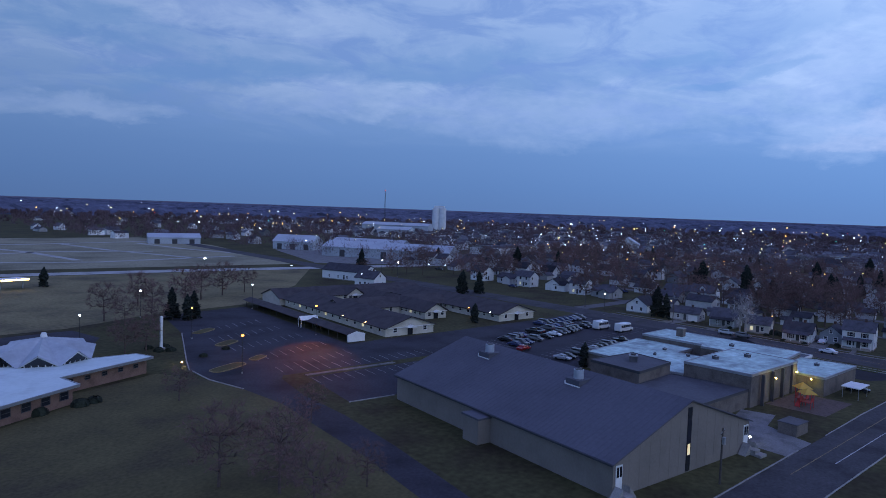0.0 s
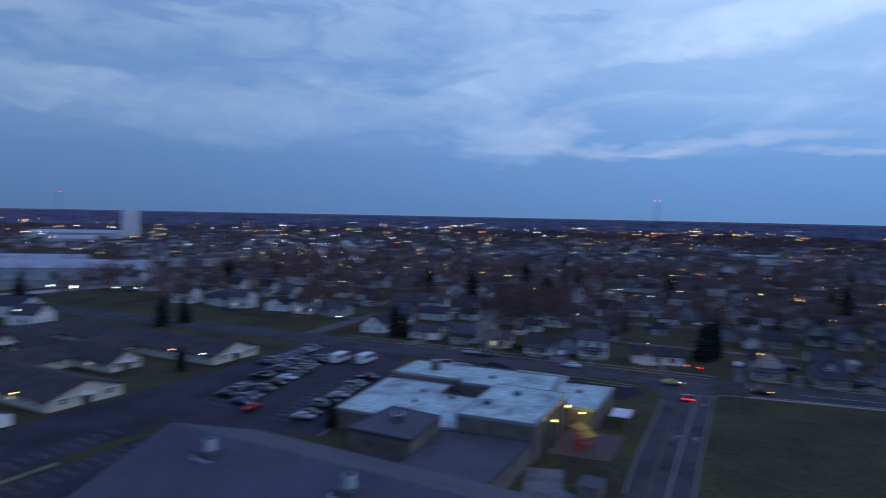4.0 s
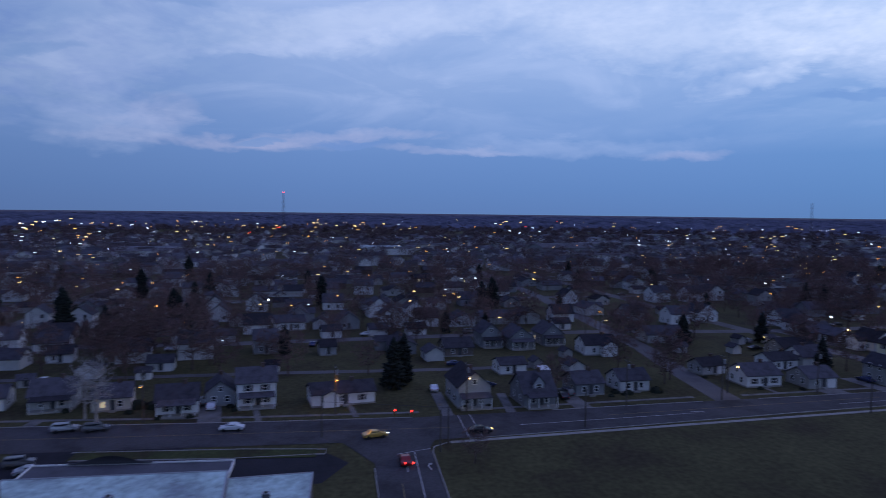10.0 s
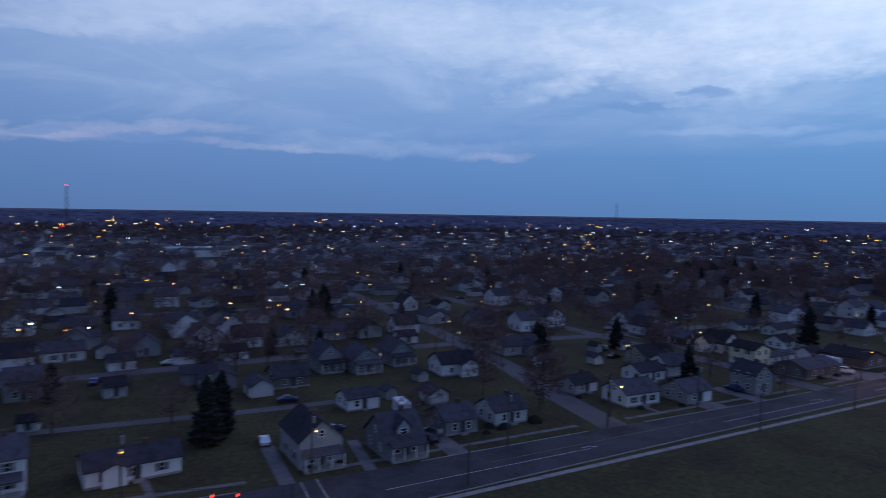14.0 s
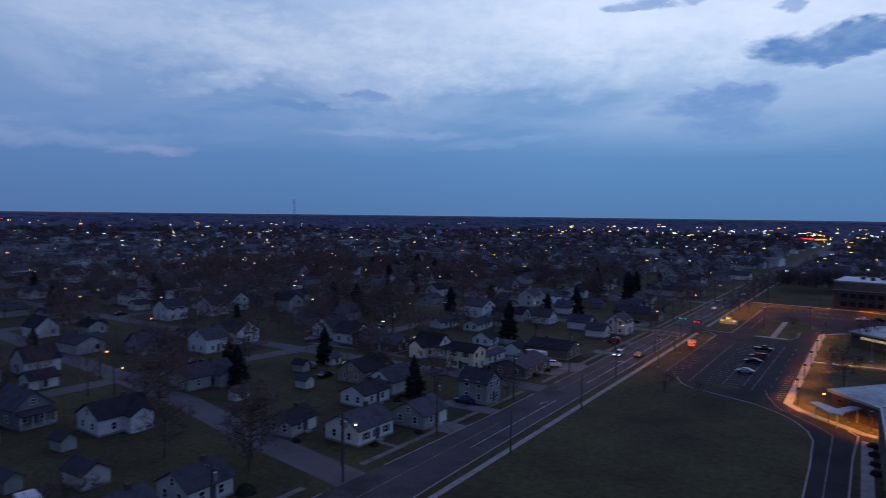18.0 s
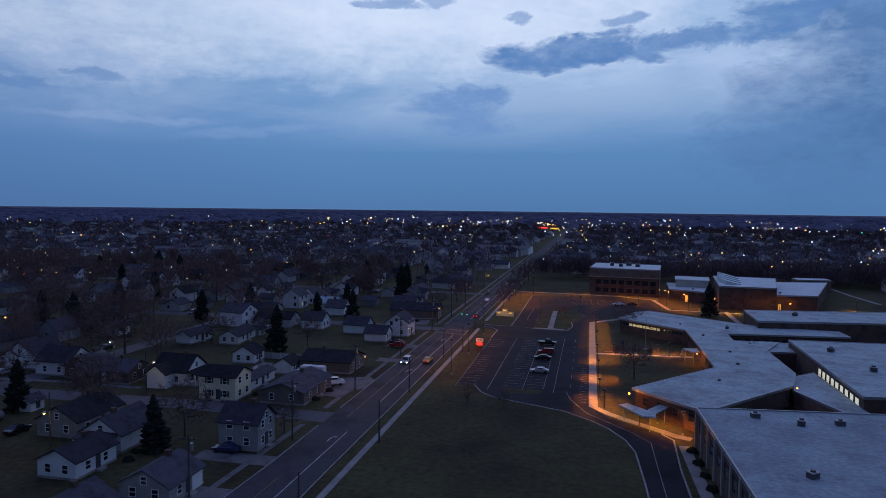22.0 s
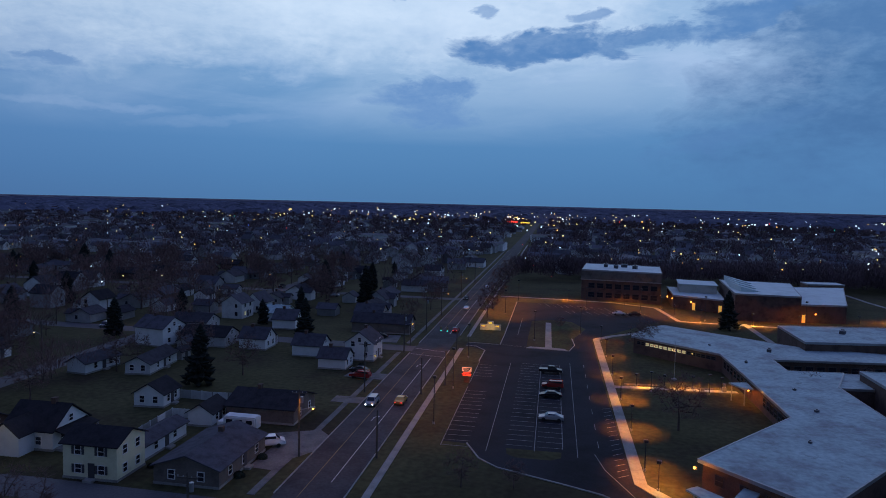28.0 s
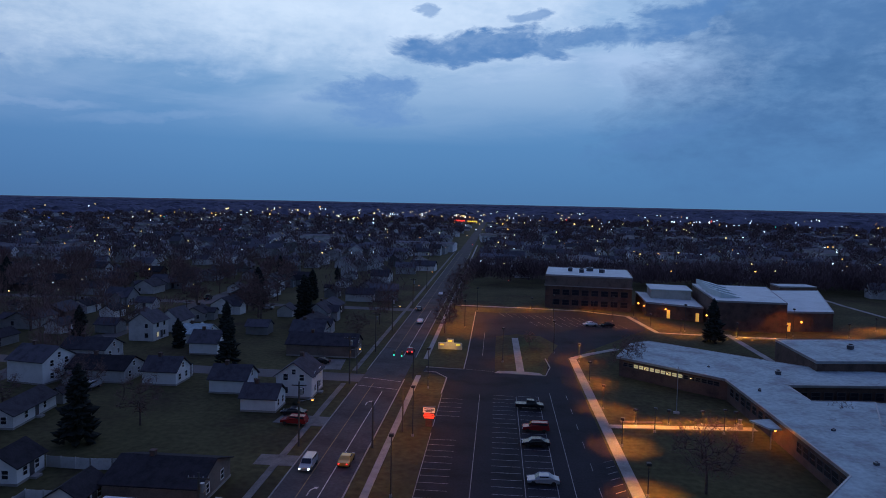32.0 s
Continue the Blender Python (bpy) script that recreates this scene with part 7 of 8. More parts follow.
def down(parent, z, colour, watts, x=0.0, y=0.0, cone=150):
    d = bpy.data.lights.new("lamp_light", "SPOT")
    d.color, d.energy, d.shadow_soft_size, d.spot_size, d.spot_blend = colour, watts, 0.12, radians(cone), 0.35
    ob = new("lamp_light", d)
    ob.parent = parent
    ob.matrix_basis = pose(x, y, z)
    return ob


SODIUM, WARM, COOL = (1.0, 0.285, 0.028), (1.0, 0.70, 0.34), (0.92, 0.97, 1.0)


def utility_pole(x, y, h=10.5, rz=0, arm=True, lamp=None, watts=0, label="weathered wooden utility pole"):
    o = thing("utility_pole", pose(x, y, 0, 0, 0, rz), label, "pole", "utility poles")
    part("pole", cyl(bmesh.new(), 0, 0, 0, h, 0.17, 0.11, 8), "wood_pole", o)
    if arm:
        part("crossarm", boxes((-1.2, -0.06, h - 0.7, 1.2, 0.06, h - 0.55)), "wood_pole", o)
        for s in (-1.1, -0.5, 0.5, 1.1):
            part("insulator", cyl(bmesh.new(), s, 0, h - 0.55, h - 0.38, 0.05, 0.04, 6), "metal", o)
        part("transformer", cyl(bmesh.new(), 0.3, 0.25, h - 2.2, h - 1.2, 0.24, 0.24, 10), "metal", o)
    if lamp:
        z = h - 3.2
        bm = bmesh.new()
        limb(bm, (0, 0, z), (2.0, 0, z + 0.5), 0.05, 0.04)
        part("lamp_arm", bm, "metal", o)
        part("lamp_head", boxes((1.8, -0.16, z + 0.42, 2.5, 0.16, z + 0.6)), "metal", o)
        bm = bmesh.new()
        ball(bm, (2.2, 0, z + 0.36), 0.19)
        part("bulb", bm, lamp, o, "glowing lamp bulb")
        if watts:
            point(o, z + 0.1, SODIUM if lamp == "sodium" else WARM if lamp == "warm" else COOL, watts, 2.2)
    return o


for x, y, lamp, w in ((-4.6, 47, None, 0), (-4.9, 71, None, 0), (-5.1, 97, None, 0), (-4.2, 126, None, 0), (-4.4, 158, "sodium", 900), (-4.4, 194, "sodium", 500), (-4.4, 231, "sodium", 700), (-4.4, 262, None, 0), (-4.4, 290, "sodium", 700), (-4.4, 340, "sodium", 500), (-4.4, 390, "sodium", 300), (-8.3, 12, "warm", 200),
                      (-11.6, -15, "sodium", 500), (-14, -52, "sodium", 300), (-21, -87, "warm", 300), (-26, -125, "cool", 0)):
    utility_pole(x, y, 10.5, 0, True, lamp, w)
utility_pole(111.4, -21.6, 8.0, 10, True, None, 0, "slim dark utility pole beside the sports hall")
for x, y in ((10.6, 96), (10.7, 128), (6.4, 32), (11.0, 203), (13.8, 1.0), (7.3, 160), (7.3, 195)):
    utility_pole(x, y, 7.5, 90, False, None, 0, "slim dark light pole beside the road")
for x, y, lamp in ((-62, -43, "cool"), (-92, -53, "sodium"), (-85, 44, "warm"), (-95, 85, "sodium"), (-68.6, 163, "cool"), (-40, 112, "warm"), (-74, 76, "warm"), (-148, -150, "sodium"), (-84, 200, "warm"), (-96, 240, "sodium"), (-84, 280, "warm"), (-84, 330, "sodium"), (-45, 143, "warm"), (-128, 123, "sodium"), (-164, 150, "warm"), (-174, 156, "warm"), (-50, 5, "warm"), (-118, 60, "sodium"), (-104, -100, "warm"), (-9.6, 76, "warm")):
    utility_pole(x, y, 9.5, rng.uniform(0, 360), False, lamp, 160)


def light_post(x, y, h, lamp, watts, label="dark metal light post with a glowing head", tone=None, cone=150, hood=False, globe=0.27):
    o = thing("light_post", pose(x, y, 0, 0, 0, rng.uniform(0, 360)), label, "lamp post", "lamp posts")
    part("post", cyl(bmesh.new(), 0, 0, 0, h, 0.09, 0.06, 8), "dark_metal", o)
    part("base", cyl(bmesh.new(), 0, 0, 0, 0.4, 0.22, 0.18, 8), "concrete", o)
    part("head", boxes((-0.3, -0.3, h, 0.3, 0.3, h + 0.18)), "dark_metal", o)
    if lamp and (h < 5 or hood):
        part("shade", boxes((-0.3, -0.3, h - 0.22, -0.27, 0.3, h), (0.27, -0.3, h - 0.22, 0.3, 0.3, h), (-0.27, -0.3, h - 0.22, 0.27, -0.27, h), (-0.27, 0.27, h - 0.22, 0.27, 0.3, h)), "dark_metal", o, "dark shade round the lamp")
        part("lens", boxes((-0.26, -0.26, h - 0.05, 0.26, 0.26, h - 0.01)), lamp, o, "glowing lamp lens")
        down(o, h - 0.12, tone or (SODIUM if lamp == "sodium" else WARM), watts, cone=cone)
    elif lamp:
        bm = bmesh.new()
        ball(bm, (0, 0, h - 0.12), globe)
        part("bulb", bm, lamp, o, "glowing lamp bulb")
        if watts:
            down(o, h - 0.3, tone or (SODIUM if lamp == "sodium" else WARM if lamp == "warm" else COOL), watts)
    return o


# walk lights of the school
for y in (164, 182, 201, 221, 240, 259):
    light_post(47.5, y, 4.6, "sodium", 10500, "short dark walkway light post", cone=118)
for x, y in ((48.4, 157.0), (61.8, 145.0)):
    light_post(x, y, 4.2, "sodium", 9000, "short dark walkway light post", cone=140)
for x, y in ((54.6, 148.6), (58.0, 150.6)):
    light_post(x, y, 2.6, "sodium", 2600, "low lamp post under the entrance canopy", cone=140)
for x, y in ((52, 212.7), (58, 213.1), (64, 213.6), (70, 214.0)):
    light_post(x, y, 2.6, "sodium", 8000, "low dark path light beside the entrance", cone=140)
for x, y in ((54.5, 208.6), (66.5, 209.4)):
    light_post(x, y, 4.2, None, 0, "dark unlit light post beside the path")
for x, y, w in ((13.0, 201, 7000), (12.6, 230, 10000), (13.0, 177.6, 4000), (17.0, 300, 26000), (20, 332, 30000), (46, 318, 11000), (66, 320, 13000), (42, 268, 5000), (28.5, 256, 5000), (86, 306, 7000), (118, 304, 7000)):
    light_post(x, y, 8.5, "sodium" if w else None, w, "tall dark car-park light post", hood=True, cone=156)


def wall_lamp(x, y, z, ang, lamp, watts, label="glowing wall lamp on the building", r=0.22, tone=None):
    o = thing("wall_lamp", pose(x, y, z, 0, 0, ang), label, "lamp", "wall lamps")
    part("backplate", boxes((0, -0.2, -0.2, 0.08, 0.2, 0.2)), "dark_metal", o)
    bm = bmesh.new()
    ball(bm, (0.3, 0, 0), r)
    part("bulb", bm, lamp, o, "glowing lamp")
    if watts:
        point(o, -0.1, tone or (SODIUM if lamp == "sodium" else WARM if lamp == "warm" else COOL), watts, 0.75)
    return o


wall_lamp(53.4, 157.6, 3.6, 215, "sodium", 300)
wall_lamp(72.9, 203.5, 3.0, 180, "sodium", 420)
wall_lamp(72.9, 206.5, 3.0, 180, "sodium", 420)
wall_lamp(87.2, 170.5, 3.6, -45, "sodium", 400)
wall_lamp(90.5, 160.0, 3.2, 180, "sodium", 350)
for x, y in ((60.0, 241.8), (64.0, 238.3), (68.0, 234.8)):
    wall_lamp(x, y, 3.2, 222, "warm", 25, r=0.1)
for x, y, a in ((86.0, 330.2, 240), (96.9, 320.0, 240), (80.5, 338.0, 210), (79.5, 343.0, 200), (124.0, 312.6, 270), (76.6, 346.0, 0)):
    wall_lamp(x, y, 3.2, a, "sodium", 100, r=0.3)
for x, y in ((40.0, 341.0), (62, 337.0), (75, 330), (76.7, 312), (84, 303), (100, 300), (114, 299), (135, 305), (150, 318)):
    light_post(x, y, 4.2, "sodium", 15000, "short dark walkway light post")
# over the school car park drive and the sign
sg = thing("message_sign", pose(15.2, 206.4, 0), "brick-based message sign with a red lit display", "sign")
part("base", boxes((-0.6, -0.3, 0, 0.6, 0.3, 1.5)), "brick", sg)
part("cabinet", boxes((-1.15, -0.25, 1.4, 1.15, 0.25, 3.5)), "dark_trim", sg)
part("face", boxes((-1.05, -0.29, 2.5, 1.05, -0.25, 3.4)), "sign_face", sg, "dim lit upper sign face")
for _z, _w in ((2.62, 0.6), (2.86, 0.8), (3.1, 0.9)):
    part("text_bar", boxes((-_w, -0.32, _z, _w, -0.29, _z + 0.14)), "dark_trim", sg)
for _z, _w in ((1.5, 0.85), (1.82, 1.0), (2.14, 0.8)):
    part("display_row", boxes((-_w, -0.3, _z, _w, -0.25, _z + 0.18)), "red_sign", sg, "glowing red display row")
point(sg, 2.0, (1.0, 0.12, 0.04), 60, 0, -1.4)
am = thing("monument_sign", pose(14.6, 268.5, 0), "low stone monument sign lit by amber lamps", "sign")
part("stone", boxes((-3.2, -0.4, 0, 3.2, 0.4, 1.7), (-0.9, -0.45, 1.7, 0.9, 0.45, 2.7)), "cream", am)
for _x, _z in ((-2.2, 1.2), (2.2, 1.2), (0, 2.2)):
    part("lit_panel", boxes((_x - 0.5, -0.5, _z - 0.12, _x + 0.5, -0.44, _z + 0.25)), "amber_sign", am, "amber lit panel")
point(am, 1.2, (1.0, 0.55, 0.12), 160, 0, -1.8)

fp = thing("flagpole", pose(61.2, 220.2, 0), "slim pale flagpole on the school lawn", "flagpole")
part("pole", cyl(bmesh.new(), 0, 0, 0, 9.0, 0.09, 0.05, 8), "metal", fp)
part("base", cyl(bmesh.new(), 0, 0, 0, 0.3, 0.6, 0.6, 12), "concrete", fp)
ped = thing("stone_pedestal", pose(70.2, 212.4, 0.09), "pale stone pedestal beside the entrance path", "pedestal")
part("plinth", boxes((-0.4, -0.4, 0, 0.4, 0.4, 0.9)), "concrete", ped)
part("urn", cyl(bmesh.new(), 0, 0, 0.9, 1.7, 0.22, 0.36, 10), "concrete", ped)
for _x0, _x1 in ((49.5, 57.0), (63.0, 68.5)):
    setting("flower_bed", strip([(_x0, 213.4), (_x1, 214.0)], 1.2, 0.0, 0.12), "bark", "dark mulch bed beside the entrance path", "bed")

# traffic signals on span wires
def span(a, b, z, label):
    o = thing("span_wire", pose(0, 0, 0), label, "signal wire", "signal span wires")
    for p in (a, b):
        part("pole", cyl(bmesh.new(), p[0], p[1], 0, z + 0.8, 0.14, 0.10, 8), "wood_pole", o)
    bm = bmesh.new()
    limb(bm, (*a, z + 0.6), (*b, z + 0.6), 0.03, 0.03)
    part("wire", bm, "dark_metal", o)


span((1.6, -18.6), (9.9, 3.4), 6.0, "dark wire across the side street between wooden poles")
span((-4.6, 239.6), (8.6, 236.8), 6.0, "dark wire across the main road between wooden poles")
for x, y, z, rz, lamp, label in ((4.1, 237.8, 5.4, -90, "green_lamp", "traffic signal showing green"), (5.9, 237.4, 5.4, -90, "green_lamp", "traffic signal showing green"), (6.4, -5.8, 5.3, 0, "red_lamp", "traffic signal showing red"), (7.5, -2.9, 5.3, 0, "red_lamp", "traffic signal showing red")):
    o = thing("traffic_signal", pose(x, y, 0, 0, 0, rz), label, "traffic signal", "traffic signals")
    part("hanger", cyl(bmesh.new(), 0, 0, z + 0.55, 6.65, 0.04, 0.04, 6), "dark_metal", o)
    part("housing", boxes((-0.2, -0.2, z - 0.6, 0.15, 0.2, z + 0.6)), "worn_paint", o, "yellow signal housing")
    for k, dz in enumerate((0.38, 0.0, -0.38)):
        on = (lamp == "red_lamp" and k == 0) or (lamp == "green_lamp" and k == 2)
        bm = bmesh.new()
        ball(bm, (0.16, 0, z + dz), 0.19 if on else 0.13)
        part("lens", bm, lamp if on else "dark_metal", o, "lit signal lens" if on else "")
# tail lights of the waiting car, lamps of the moving ones
for x, y, z, k, r in ((19.8, -5.0, 0.8, "red_lamp", 0.2), (19.7, -6.3, 0.8, "red_lamp", 0.2), (4.0, 185.8, 0.8, "red_lamp", 0.12), (5.2, 185.8, 0.8, "red_lamp", 0.12), (-1.2, 183.4, 0.75, "cool", 0.16), (0.2, 183.4, 0.75, "cool", 0.16), (3.6, -6.6, 0.7, "cool", 0.14), (5.2, 13.2, 0.7, "warm", 0.14), (4.2, 259.7, 0.8, "red_lamp", 0.16), (5.4, 259.7, 0.8, "red_lamp", 0.16)):
    bm = bmesh.new()
    ball(bm, (0, 0, 0), r)
    tagged(part("vehicle_lamp", bm, k), "lit vehicle lamp on the road", "car lamp").matrix_basis = pose(x, y, z)

# car park of the care home: sodium and white lamps
for x, y, h, lamp, w in ((129.4, -116.5, 8.5, "sodium", 2500), (91.5, -141.5, 8.5, "sodium", 900), (120.5, -156.7, 8.5, "sodium", 900), (80.6, -192.5, 8.5, "cool", 500), (117.1, -196.5, 8.5, "cool", 500), (146.7, -161.0, 8.5, "cool", 500), (-37.5, -257, 8, "cool", 0), (-35.6, -242.7, 8, "warm", 0), (23.9, -334, 5, "cool", 0), (-14, -110, 8, "cool", 60)):
    light_post(x, y, h, lamp, w, globe=0.32)


def spot(x, y, z, target, colour, watts, cone):
    d = bpy.data.lights.new("flood_light", "SPOT")
    d.color, d.energy, d.spot_size, d.spot_blend, d.shadow_soft_size = colour, watts, radians(cone), 1.0, 0.5
    new("flood_light", d).matrix_world = look((x, y, z), target)


spot(92.6, -140.4, 8.3, (104.5, -125.5, 0), (1.0, 0.25, 0.05), 17000, 56)
spot(129.0, -117.5, 8.2, (116, -132, 0), SODIUM, 3000, 90)
fuel = thing("lit_canopy", pose(128.7, -285.0, 0, 0, 0, 8), "low forecourt canopy with a yellow lit fascia", "canopy")
part("roof", boxes((-5, -3, 3.4, 5, 3, 4.2)), "trim", fuel)
part("lit_fascia", boxes((-5, 3.0, 3.5, 5, 3.08, 4.1)), "warm", fuel, "yellow lit fascia")
for _x in (-4, 4):
    part("post", boxes((_x - 0.15, -0.15, 0, _x + 0.15, 0.15, 3.4)), "metal", fuel)
gl_ = thing("ground_spotlight", pose(135.2, -132.2, 0), "bright ground spotlight beside the hedge", "lamp")
part("housing", cyl(bmesh.new(), 0, 0, 0, 0.35, 0.2, 0.25, 8), "dark_metal", gl_)
bm = bmesh.new()
ball(bm, (0, 0, 0.5), 0.26)
part("bulb", bm, "warm", gl_, "glowing lamp")
point(gl_, 0.9, WARM, 120)
wall_lamp(60.5, -29.8, 5.0, 85, "warm", 110, tone=(0.95, 0.85, 0.25))
wall_lamp(49.0, -29.0, 4.6, 85, "warm", 110, tone=(0.95, 0.85, 0.25))
wall_lamp(47.9, -26.0, 3.4, -5, "warm", 45, tone=(0.85, 0.85, 0.18))
wall_lamp(31.5, -69.2, 3.6, -90, "warm", 600, tone=(1.0, 0.75, 0.25))
wall_lamp(91.6, -24.4, 1.5, 80, "cool", 60)
for x, y, a, k in ((69.6, -125.8, 81, "cool"), (22.2, -122.6, 82, "cool"), (75.9, -138, -9, "warm"), (73.9, -151, -9, "warm"), (29.6, -128, -8, "cool"), (28.0, -139, -8, "sodium"), (39.0, -187.0, 81, "cool"), (44, -155.7, 81, "sodium")):
    wall_lamp(x, y, 2.7, a, k, 60)

# ---- far town, woods and lights ----
far = np.random.RandomState(5)


def far_mesh(name, verts, faces, mat, label, category):
    me = bpy.data.meshes.new(name)
    me.from_pydata(verts, [], faces)
    me.materials.append(M[mat])
    me.update()
    return tagged(new(name, me), label, category, "", "stuff")


def far_spot():
    while True:
        a, d = far.uniform(-0.6, 3.1), 300 + 1250 * far.uniform() ** 1.25
        x, y = 20 - d * math.sin(a), 40 + d * math.cos(a)
        if -330 < x < -40 and -300 < y < 420:
            continue
        if -40 < x < 60 and y > 0 and abs(x - 2) < 16:
            continue
        if -75 < x < 240 and -565 < y < 0:
            continue
        if 8 < x < 190 and 0 < y < 420:
            continue
        return x, y, d


def open_land(x, y):
    return (-330 < x < -40 and -300 < y < 420) or abs(x - 2) < 16 and y > 0 or (-75 < x < 240 and -565 < y < 0) or (8 < x < 190 and 0 < y < 420) or (-200 < x < -40 and -480 < y < -300)


# rows of houses on both sides of the far streets
places = []
for k in range(24):
    x = -338 - 25 * (k // 2) * 2 - (k % 2) * 21
    y = -1000.0
    while y < 1350:
        if far.uniform() < 0.86 - 0.00035 * abs(x):
            places.append((x + far.uniform(-4, 4), y))
        y += far.uniform(13, 20)
for k in range(26):
    y = 470 + 50 * (k // 2) + (k % 2) * 21
    x = -320.0
    while x < 620:
        if far.uniform() < 0.8:
            places.append((x, y + far.uniform(-4, 4)))
        x += far.uniform(13, 20)
for i in range(700):
    places.append(far_spot()[:2])
wv, wf, rv_, rf = [], [], [], []
for x, y in places:
    if open_land(x, y):
        continue
    L, W, h, r = far.uniform(8, 14), far.uniform(6.5, 9), far.uniform(2.7, 5.2), far.uniform(1.8, 3.2)
    if far.uniform() < 0.03:
        L, W, h, r = L * 4.5, W * 3.0, 6, 1.0
    a = far.choice([0.0, 1.5708]) + far.uniform(-0.15, 0.15)
    c, s = math.cos(a), math.sin(a)
    P = lambda u, v, z: (x + u * c - v * s, y + u * s + v * c, z)
    n = len(wv)
    wv += [P(-W / 2, -L / 2, 0), P(W / 2, -L / 2, 0), P(W / 2, L / 2, 0), P(-W / 2, L / 2, 0), P(-W / 2, -L / 2, h), P(W / 2, -L / 2, h), P(W / 2, L / 2, h), P(-W / 2, L / 2, h), P(0, -L / 2, h + r), P(0, L / 2, h + r)]
    wf += [(n, n + 1, n + 5, n + 8, n + 4), (n + 2, n + 3, n + 7, n + 9, n + 6), (n + 1, n + 2, n + 6, n + 5), (n + 3, n, n + 4, n + 7)]
    n = len(rv_)
    o = 0.5
    rv_ += [P(-W / 2 - o, -L / 2 - o, h - 0.2), P(0, -L / 2 - o, h + r + 0.15), P(W / 2 + o, -L / 2 - o, h - 0.2), P(-W / 2 - o, L / 2 + o, h - 0.2), P(0, L / 2 + o, h + r + 0.15), P(W / 2 + o, L / 2 + o, h - 0.2)]
    rf += [(n, n + 1, n + 4, n + 3), (n + 1, n + 2, n + 5, n + 4)]
far_mesh("far_house_walls", wv, wf, "far_wall", "pale walls of the distant town's houses", "houses")
far_mesh("far_house_roofs", rv_, rf, "far_roof", "dark roofs of the distant town's houses", "roofs")

def sprigs(spots, n):
    """Leafless crowns as sprays of thin upright slivers."""
    p = np.repeat(np.array(spots, float), n, axis=0)
    k = len(p)
    a, b = far.uniform(0, 6.283, k), far.uniform(0, 6.283, k)
    r = p[:, 3] * far.uniform(0, 1, k) ** 0.55
    z = p[:, 2] * far.uniform(0.22, 0.80, k)
    c = np.stack([p[:, 0] + r * np.cos(a), p[:, 1] + r * np.sin(a), z], 1)
    w = 0.03 + 0.002 * p[:, 2] + 0.0009 * np.maximum(0.0, np.hypot(p[:, 0], p[:, 1]) - 300)
    u = np.stack([w * np.cos(b), w * np.sin(b), 0 * w], 1)
    L = p[:, 2] * far.uniform(0.10, 0.24, k)
    t = np.stack([L * (0.35 * np.cos(a) + 0.4 * far.normal(size=k)), L * (0.35 * np.sin(a) + 0.4 * far.normal(size=k)), L], 1)
    v = np.stack([c - u, c + u, c + t], 1).reshape(-1, 3)
    return v.tolist(), np.arange(3 * k).reshape(-1, 3).tolist()


spots = []
for i in range(800):
    x, y = far.uniform(-335, -66), far.uniform(-300, 420)
    if abs(x + 90) > 5 and abs(y - 72 + 0.13 * x) > 5:
        spots.append((x, y, far.uniform(7, 14), far.uniform(2.5, 5.0)))
far_mesh("yard_trees", *sprigs(spots, 260), "twig", "leafless brown trees between the houses", "trees")
far_mesh("yard_tree_trunks", [(x + dx, y + dy, z) for x, y, h, w in spots for dx, dy, z in ((-0.2, 0, 0), (0.2, 0, 0), (0, 0.1, h * 0.7), (0, -0.2, 0), (0, 0.2, 0), (0.1, 0, h * 0.7))], [(3 * i, 3 * i + 1, 3 * i + 2) for i in range(2 * len(spots))], "bark", "trunks of the trees between the houses", "trees")
spots = [(x, y, far.uniform(8, 14), far.uniform(3, 6)) for x, y, d in (far_spot() for i in range(6800))]
tv, tf = sprigs(spots, 62)
far_mesh("far_trees", tv, tf, "far_twig", "distant bare trees between the houses", "trees")
tv, tf = sprigs([(far.uniform(14, 330), 408 + far.uniform(0, 40), far.uniform(8, 14), far.uniform(3, 6)) for i in range(420)], 150)
far_mesh("tree_belt", tv, tf, "far_twig", "dark belt of trees behind the school grounds", "trees")
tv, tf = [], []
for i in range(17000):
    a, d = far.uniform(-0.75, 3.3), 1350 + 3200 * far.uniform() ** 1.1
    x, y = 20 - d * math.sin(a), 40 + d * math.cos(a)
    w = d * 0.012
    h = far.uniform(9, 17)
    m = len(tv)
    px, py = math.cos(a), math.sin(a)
    # panels lean back so that the sky overhead brightens the band
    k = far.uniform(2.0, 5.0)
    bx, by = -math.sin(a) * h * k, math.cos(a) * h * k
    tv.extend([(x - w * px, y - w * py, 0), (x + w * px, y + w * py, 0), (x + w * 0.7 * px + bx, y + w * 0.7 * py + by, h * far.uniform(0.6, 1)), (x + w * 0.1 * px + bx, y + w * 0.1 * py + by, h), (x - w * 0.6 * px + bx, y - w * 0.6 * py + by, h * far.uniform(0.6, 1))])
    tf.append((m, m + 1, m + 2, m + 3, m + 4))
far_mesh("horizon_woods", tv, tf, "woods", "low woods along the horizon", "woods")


def dots(name, mat, spots, label):
    v, f = [], []
    for x, y, z, r in spots:
        n = len(v)
        v += [(x + r, y, z), (x - r, y, z), (x, y + r, z), (x, y - r, z), (x, y, z + r), (x, y, z - r)]
        f += [(n, n + 2, n + 4), (n + 2, n + 1, n + 4), (n + 1, n + 3, n + 4), (n + 3, n, n + 4), (n + 2, n, n + 5), (n + 1, n + 2, n + 5), (n + 3, n + 1, n + 5), (n, n + 3, n + 5)]
    far_mesh(name, v, f, mat, label, "lights")


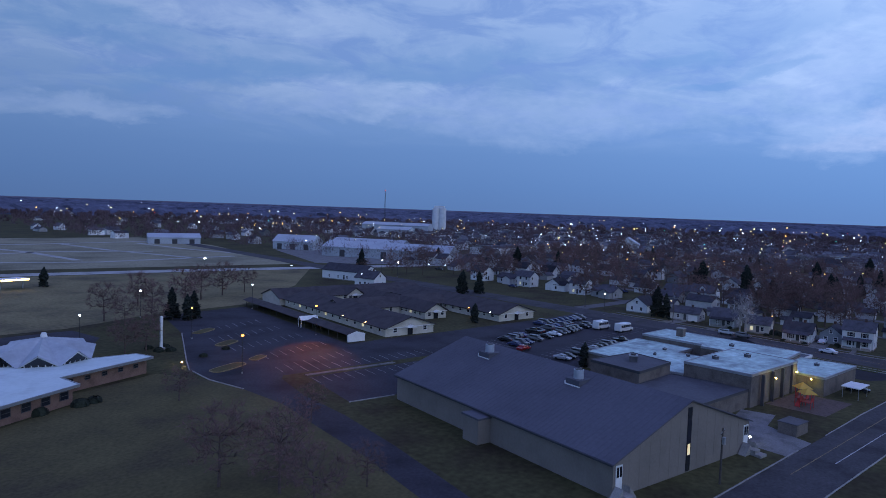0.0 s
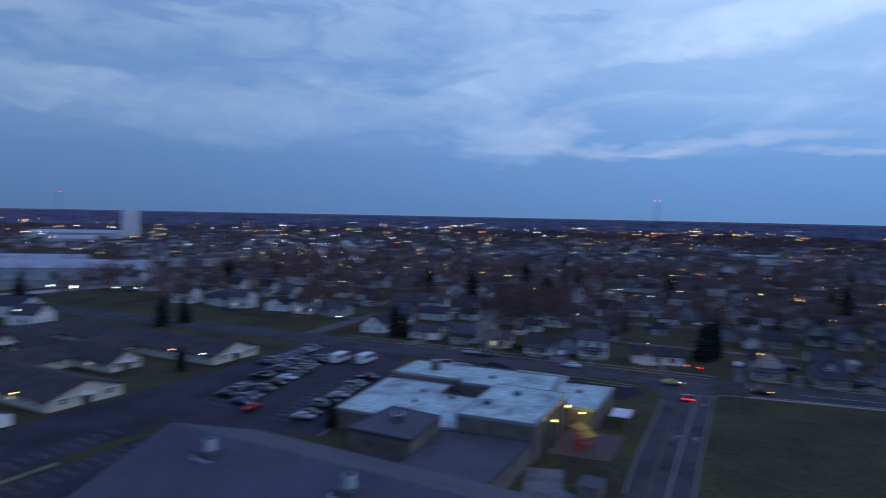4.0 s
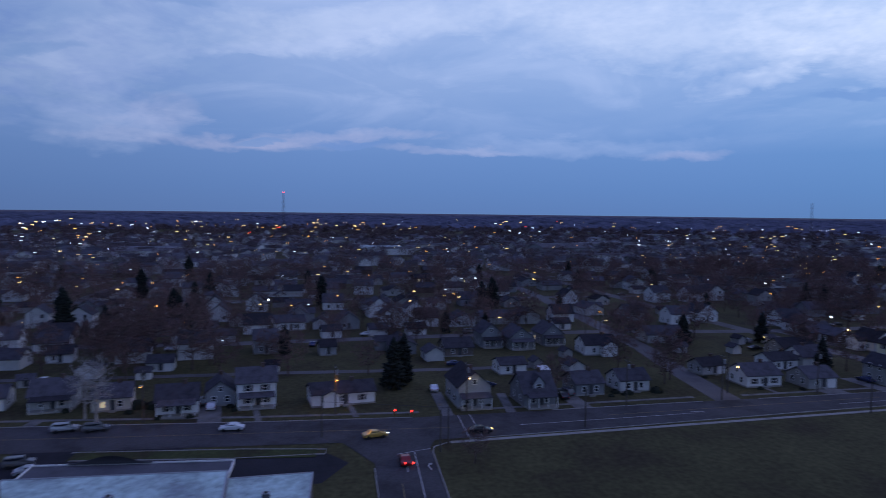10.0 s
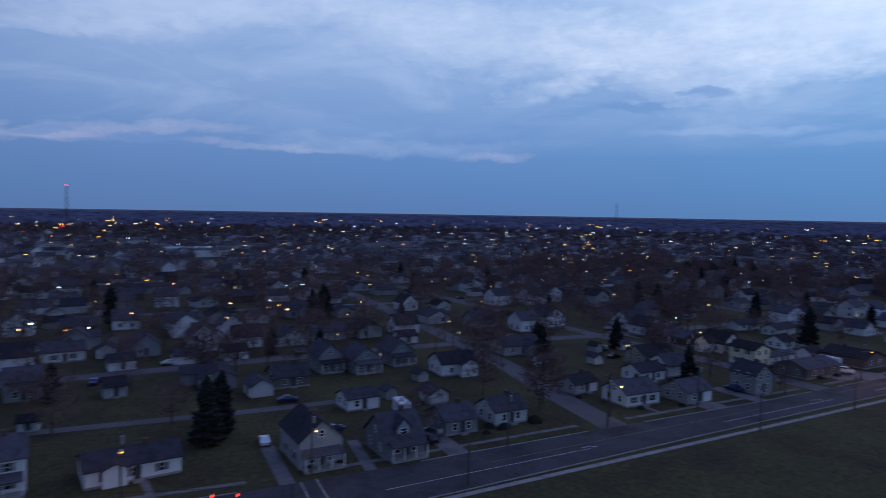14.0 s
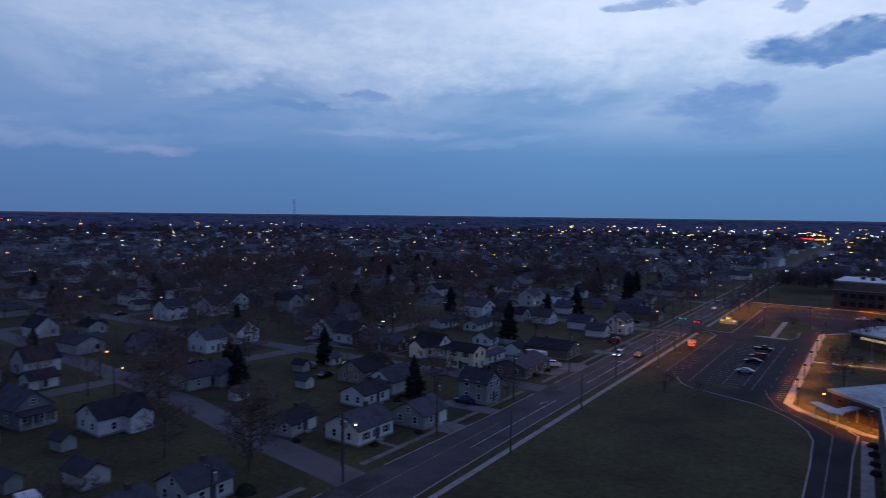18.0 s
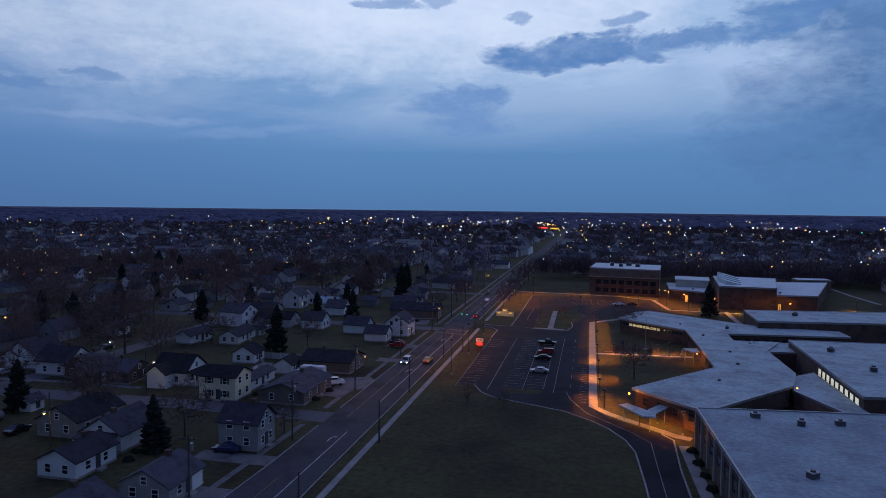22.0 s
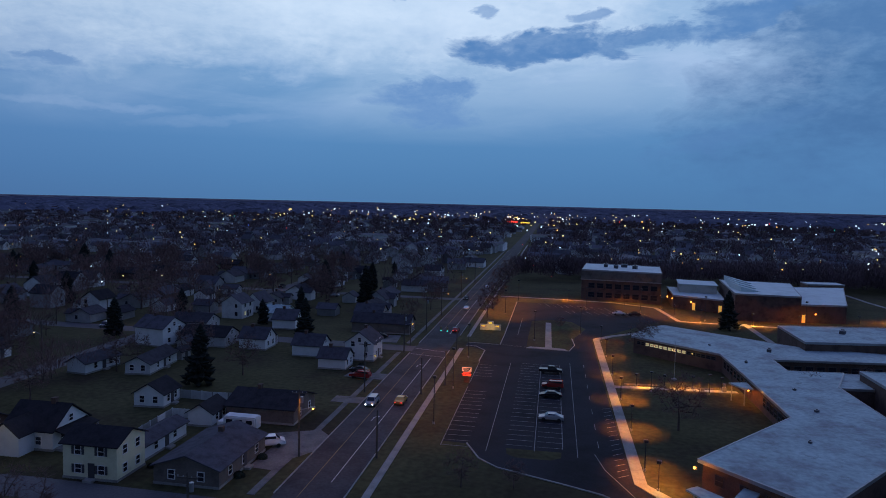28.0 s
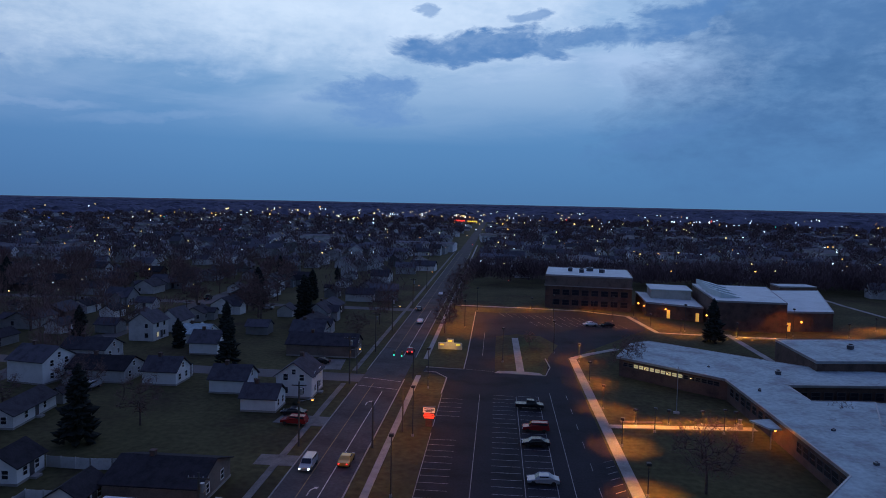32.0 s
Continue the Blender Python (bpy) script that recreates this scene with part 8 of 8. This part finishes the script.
def far_lights(n, lo=330, hi=1900, a0=-0.6, a1=3.0, z=(10, 17)):
    out = []
    for i in range(n):
        a, d = far.uniform(a0, a1), lo * (hi / lo) ** far.uniform()
        out.append((20 - d * math.sin(a), 40 + d * math.cos(a), far.uniform(*z), d * (0.00030 + 0.00066 * far.uniform() ** 1.8)))
    return out


def town_lights(n):
    return [(rng.uniform(-330, -100), rng.uniform(-290, 410), rng.uniform(7.5, 11.5), rng.uniform(0.15, 0.3)) for i in range(n)]


WORKS = [(-43, -263, 7, 0.55), (-44, -251, 7, 0.6), (35, -312, 7, 0.6), (-106, -421, 8, 0.6), (19, -259, 7, 0.35), (-53, -225, 7, 0.35), (-50, -234, 7, 0.35), (-178, -602, 9, 0.8), (14, -213, 7, 0.25), (-130, -330, 7, 0.5), (-160, -360, 7, 0.5), (-545, -2442, 14, 1.8), (-600, -2400, 14, 1.6), (-1117, -3091, 14, 2.2), (-420, -2300, 14, 1.6)]
dots("far_warm_lights", "warm", far_lights(340) + town_lights(42), "warm street lights of the distant town")
dots("far_sodium_lights", "sodium", far_lights(250) + town_lights(58), "orange street lights of the distant town")
dots("works_lights", "cool", WORKS, "bright white yard lights of the works and highway")
dots("far_white_lights", "cool", far_lights(210) + town_lights(20) + far_lights(95, 1000, 1700, -0.45, 0.4, (9, 18)) + far_lights(45, 450, 1500, 1.9, 2.75), "white lights of the distant town")
dots("far_shop_lights", "warm", far_lights(60, 1050, 1500, -0.1, 0.45, (9, 18)) + far_lights(22, 1000, 1400, 1.45, 1.75, (9, 18)), "shop lights along the far strip")
dots("far_red_lights", "red_lamp", far_lights(16) + [(-25 - 3.0 * i, 1150, 9, 1.3) for i in range(6)] + far_lights(8, 350, 700, -0.05, 0.05, (1, 2)), "red lights and signs of the distant town")
dots("far_green_lights", "green_lamp", far_lights(6, 500, 1300), "green signal lights far off")
dots("far_yellow_signs", "amber_sign", [(-5 - 3.0 * i, 1120, 9, 1.5) for i in range(5)] + far_lights(14, 800, 1400, 0.0, 0.5), "yellow lit signs far off")
dots("far_blue_lights", "blue_lamp", far_lights(3, 700, 1200, 0.2, 0.6), "blue lights far off")
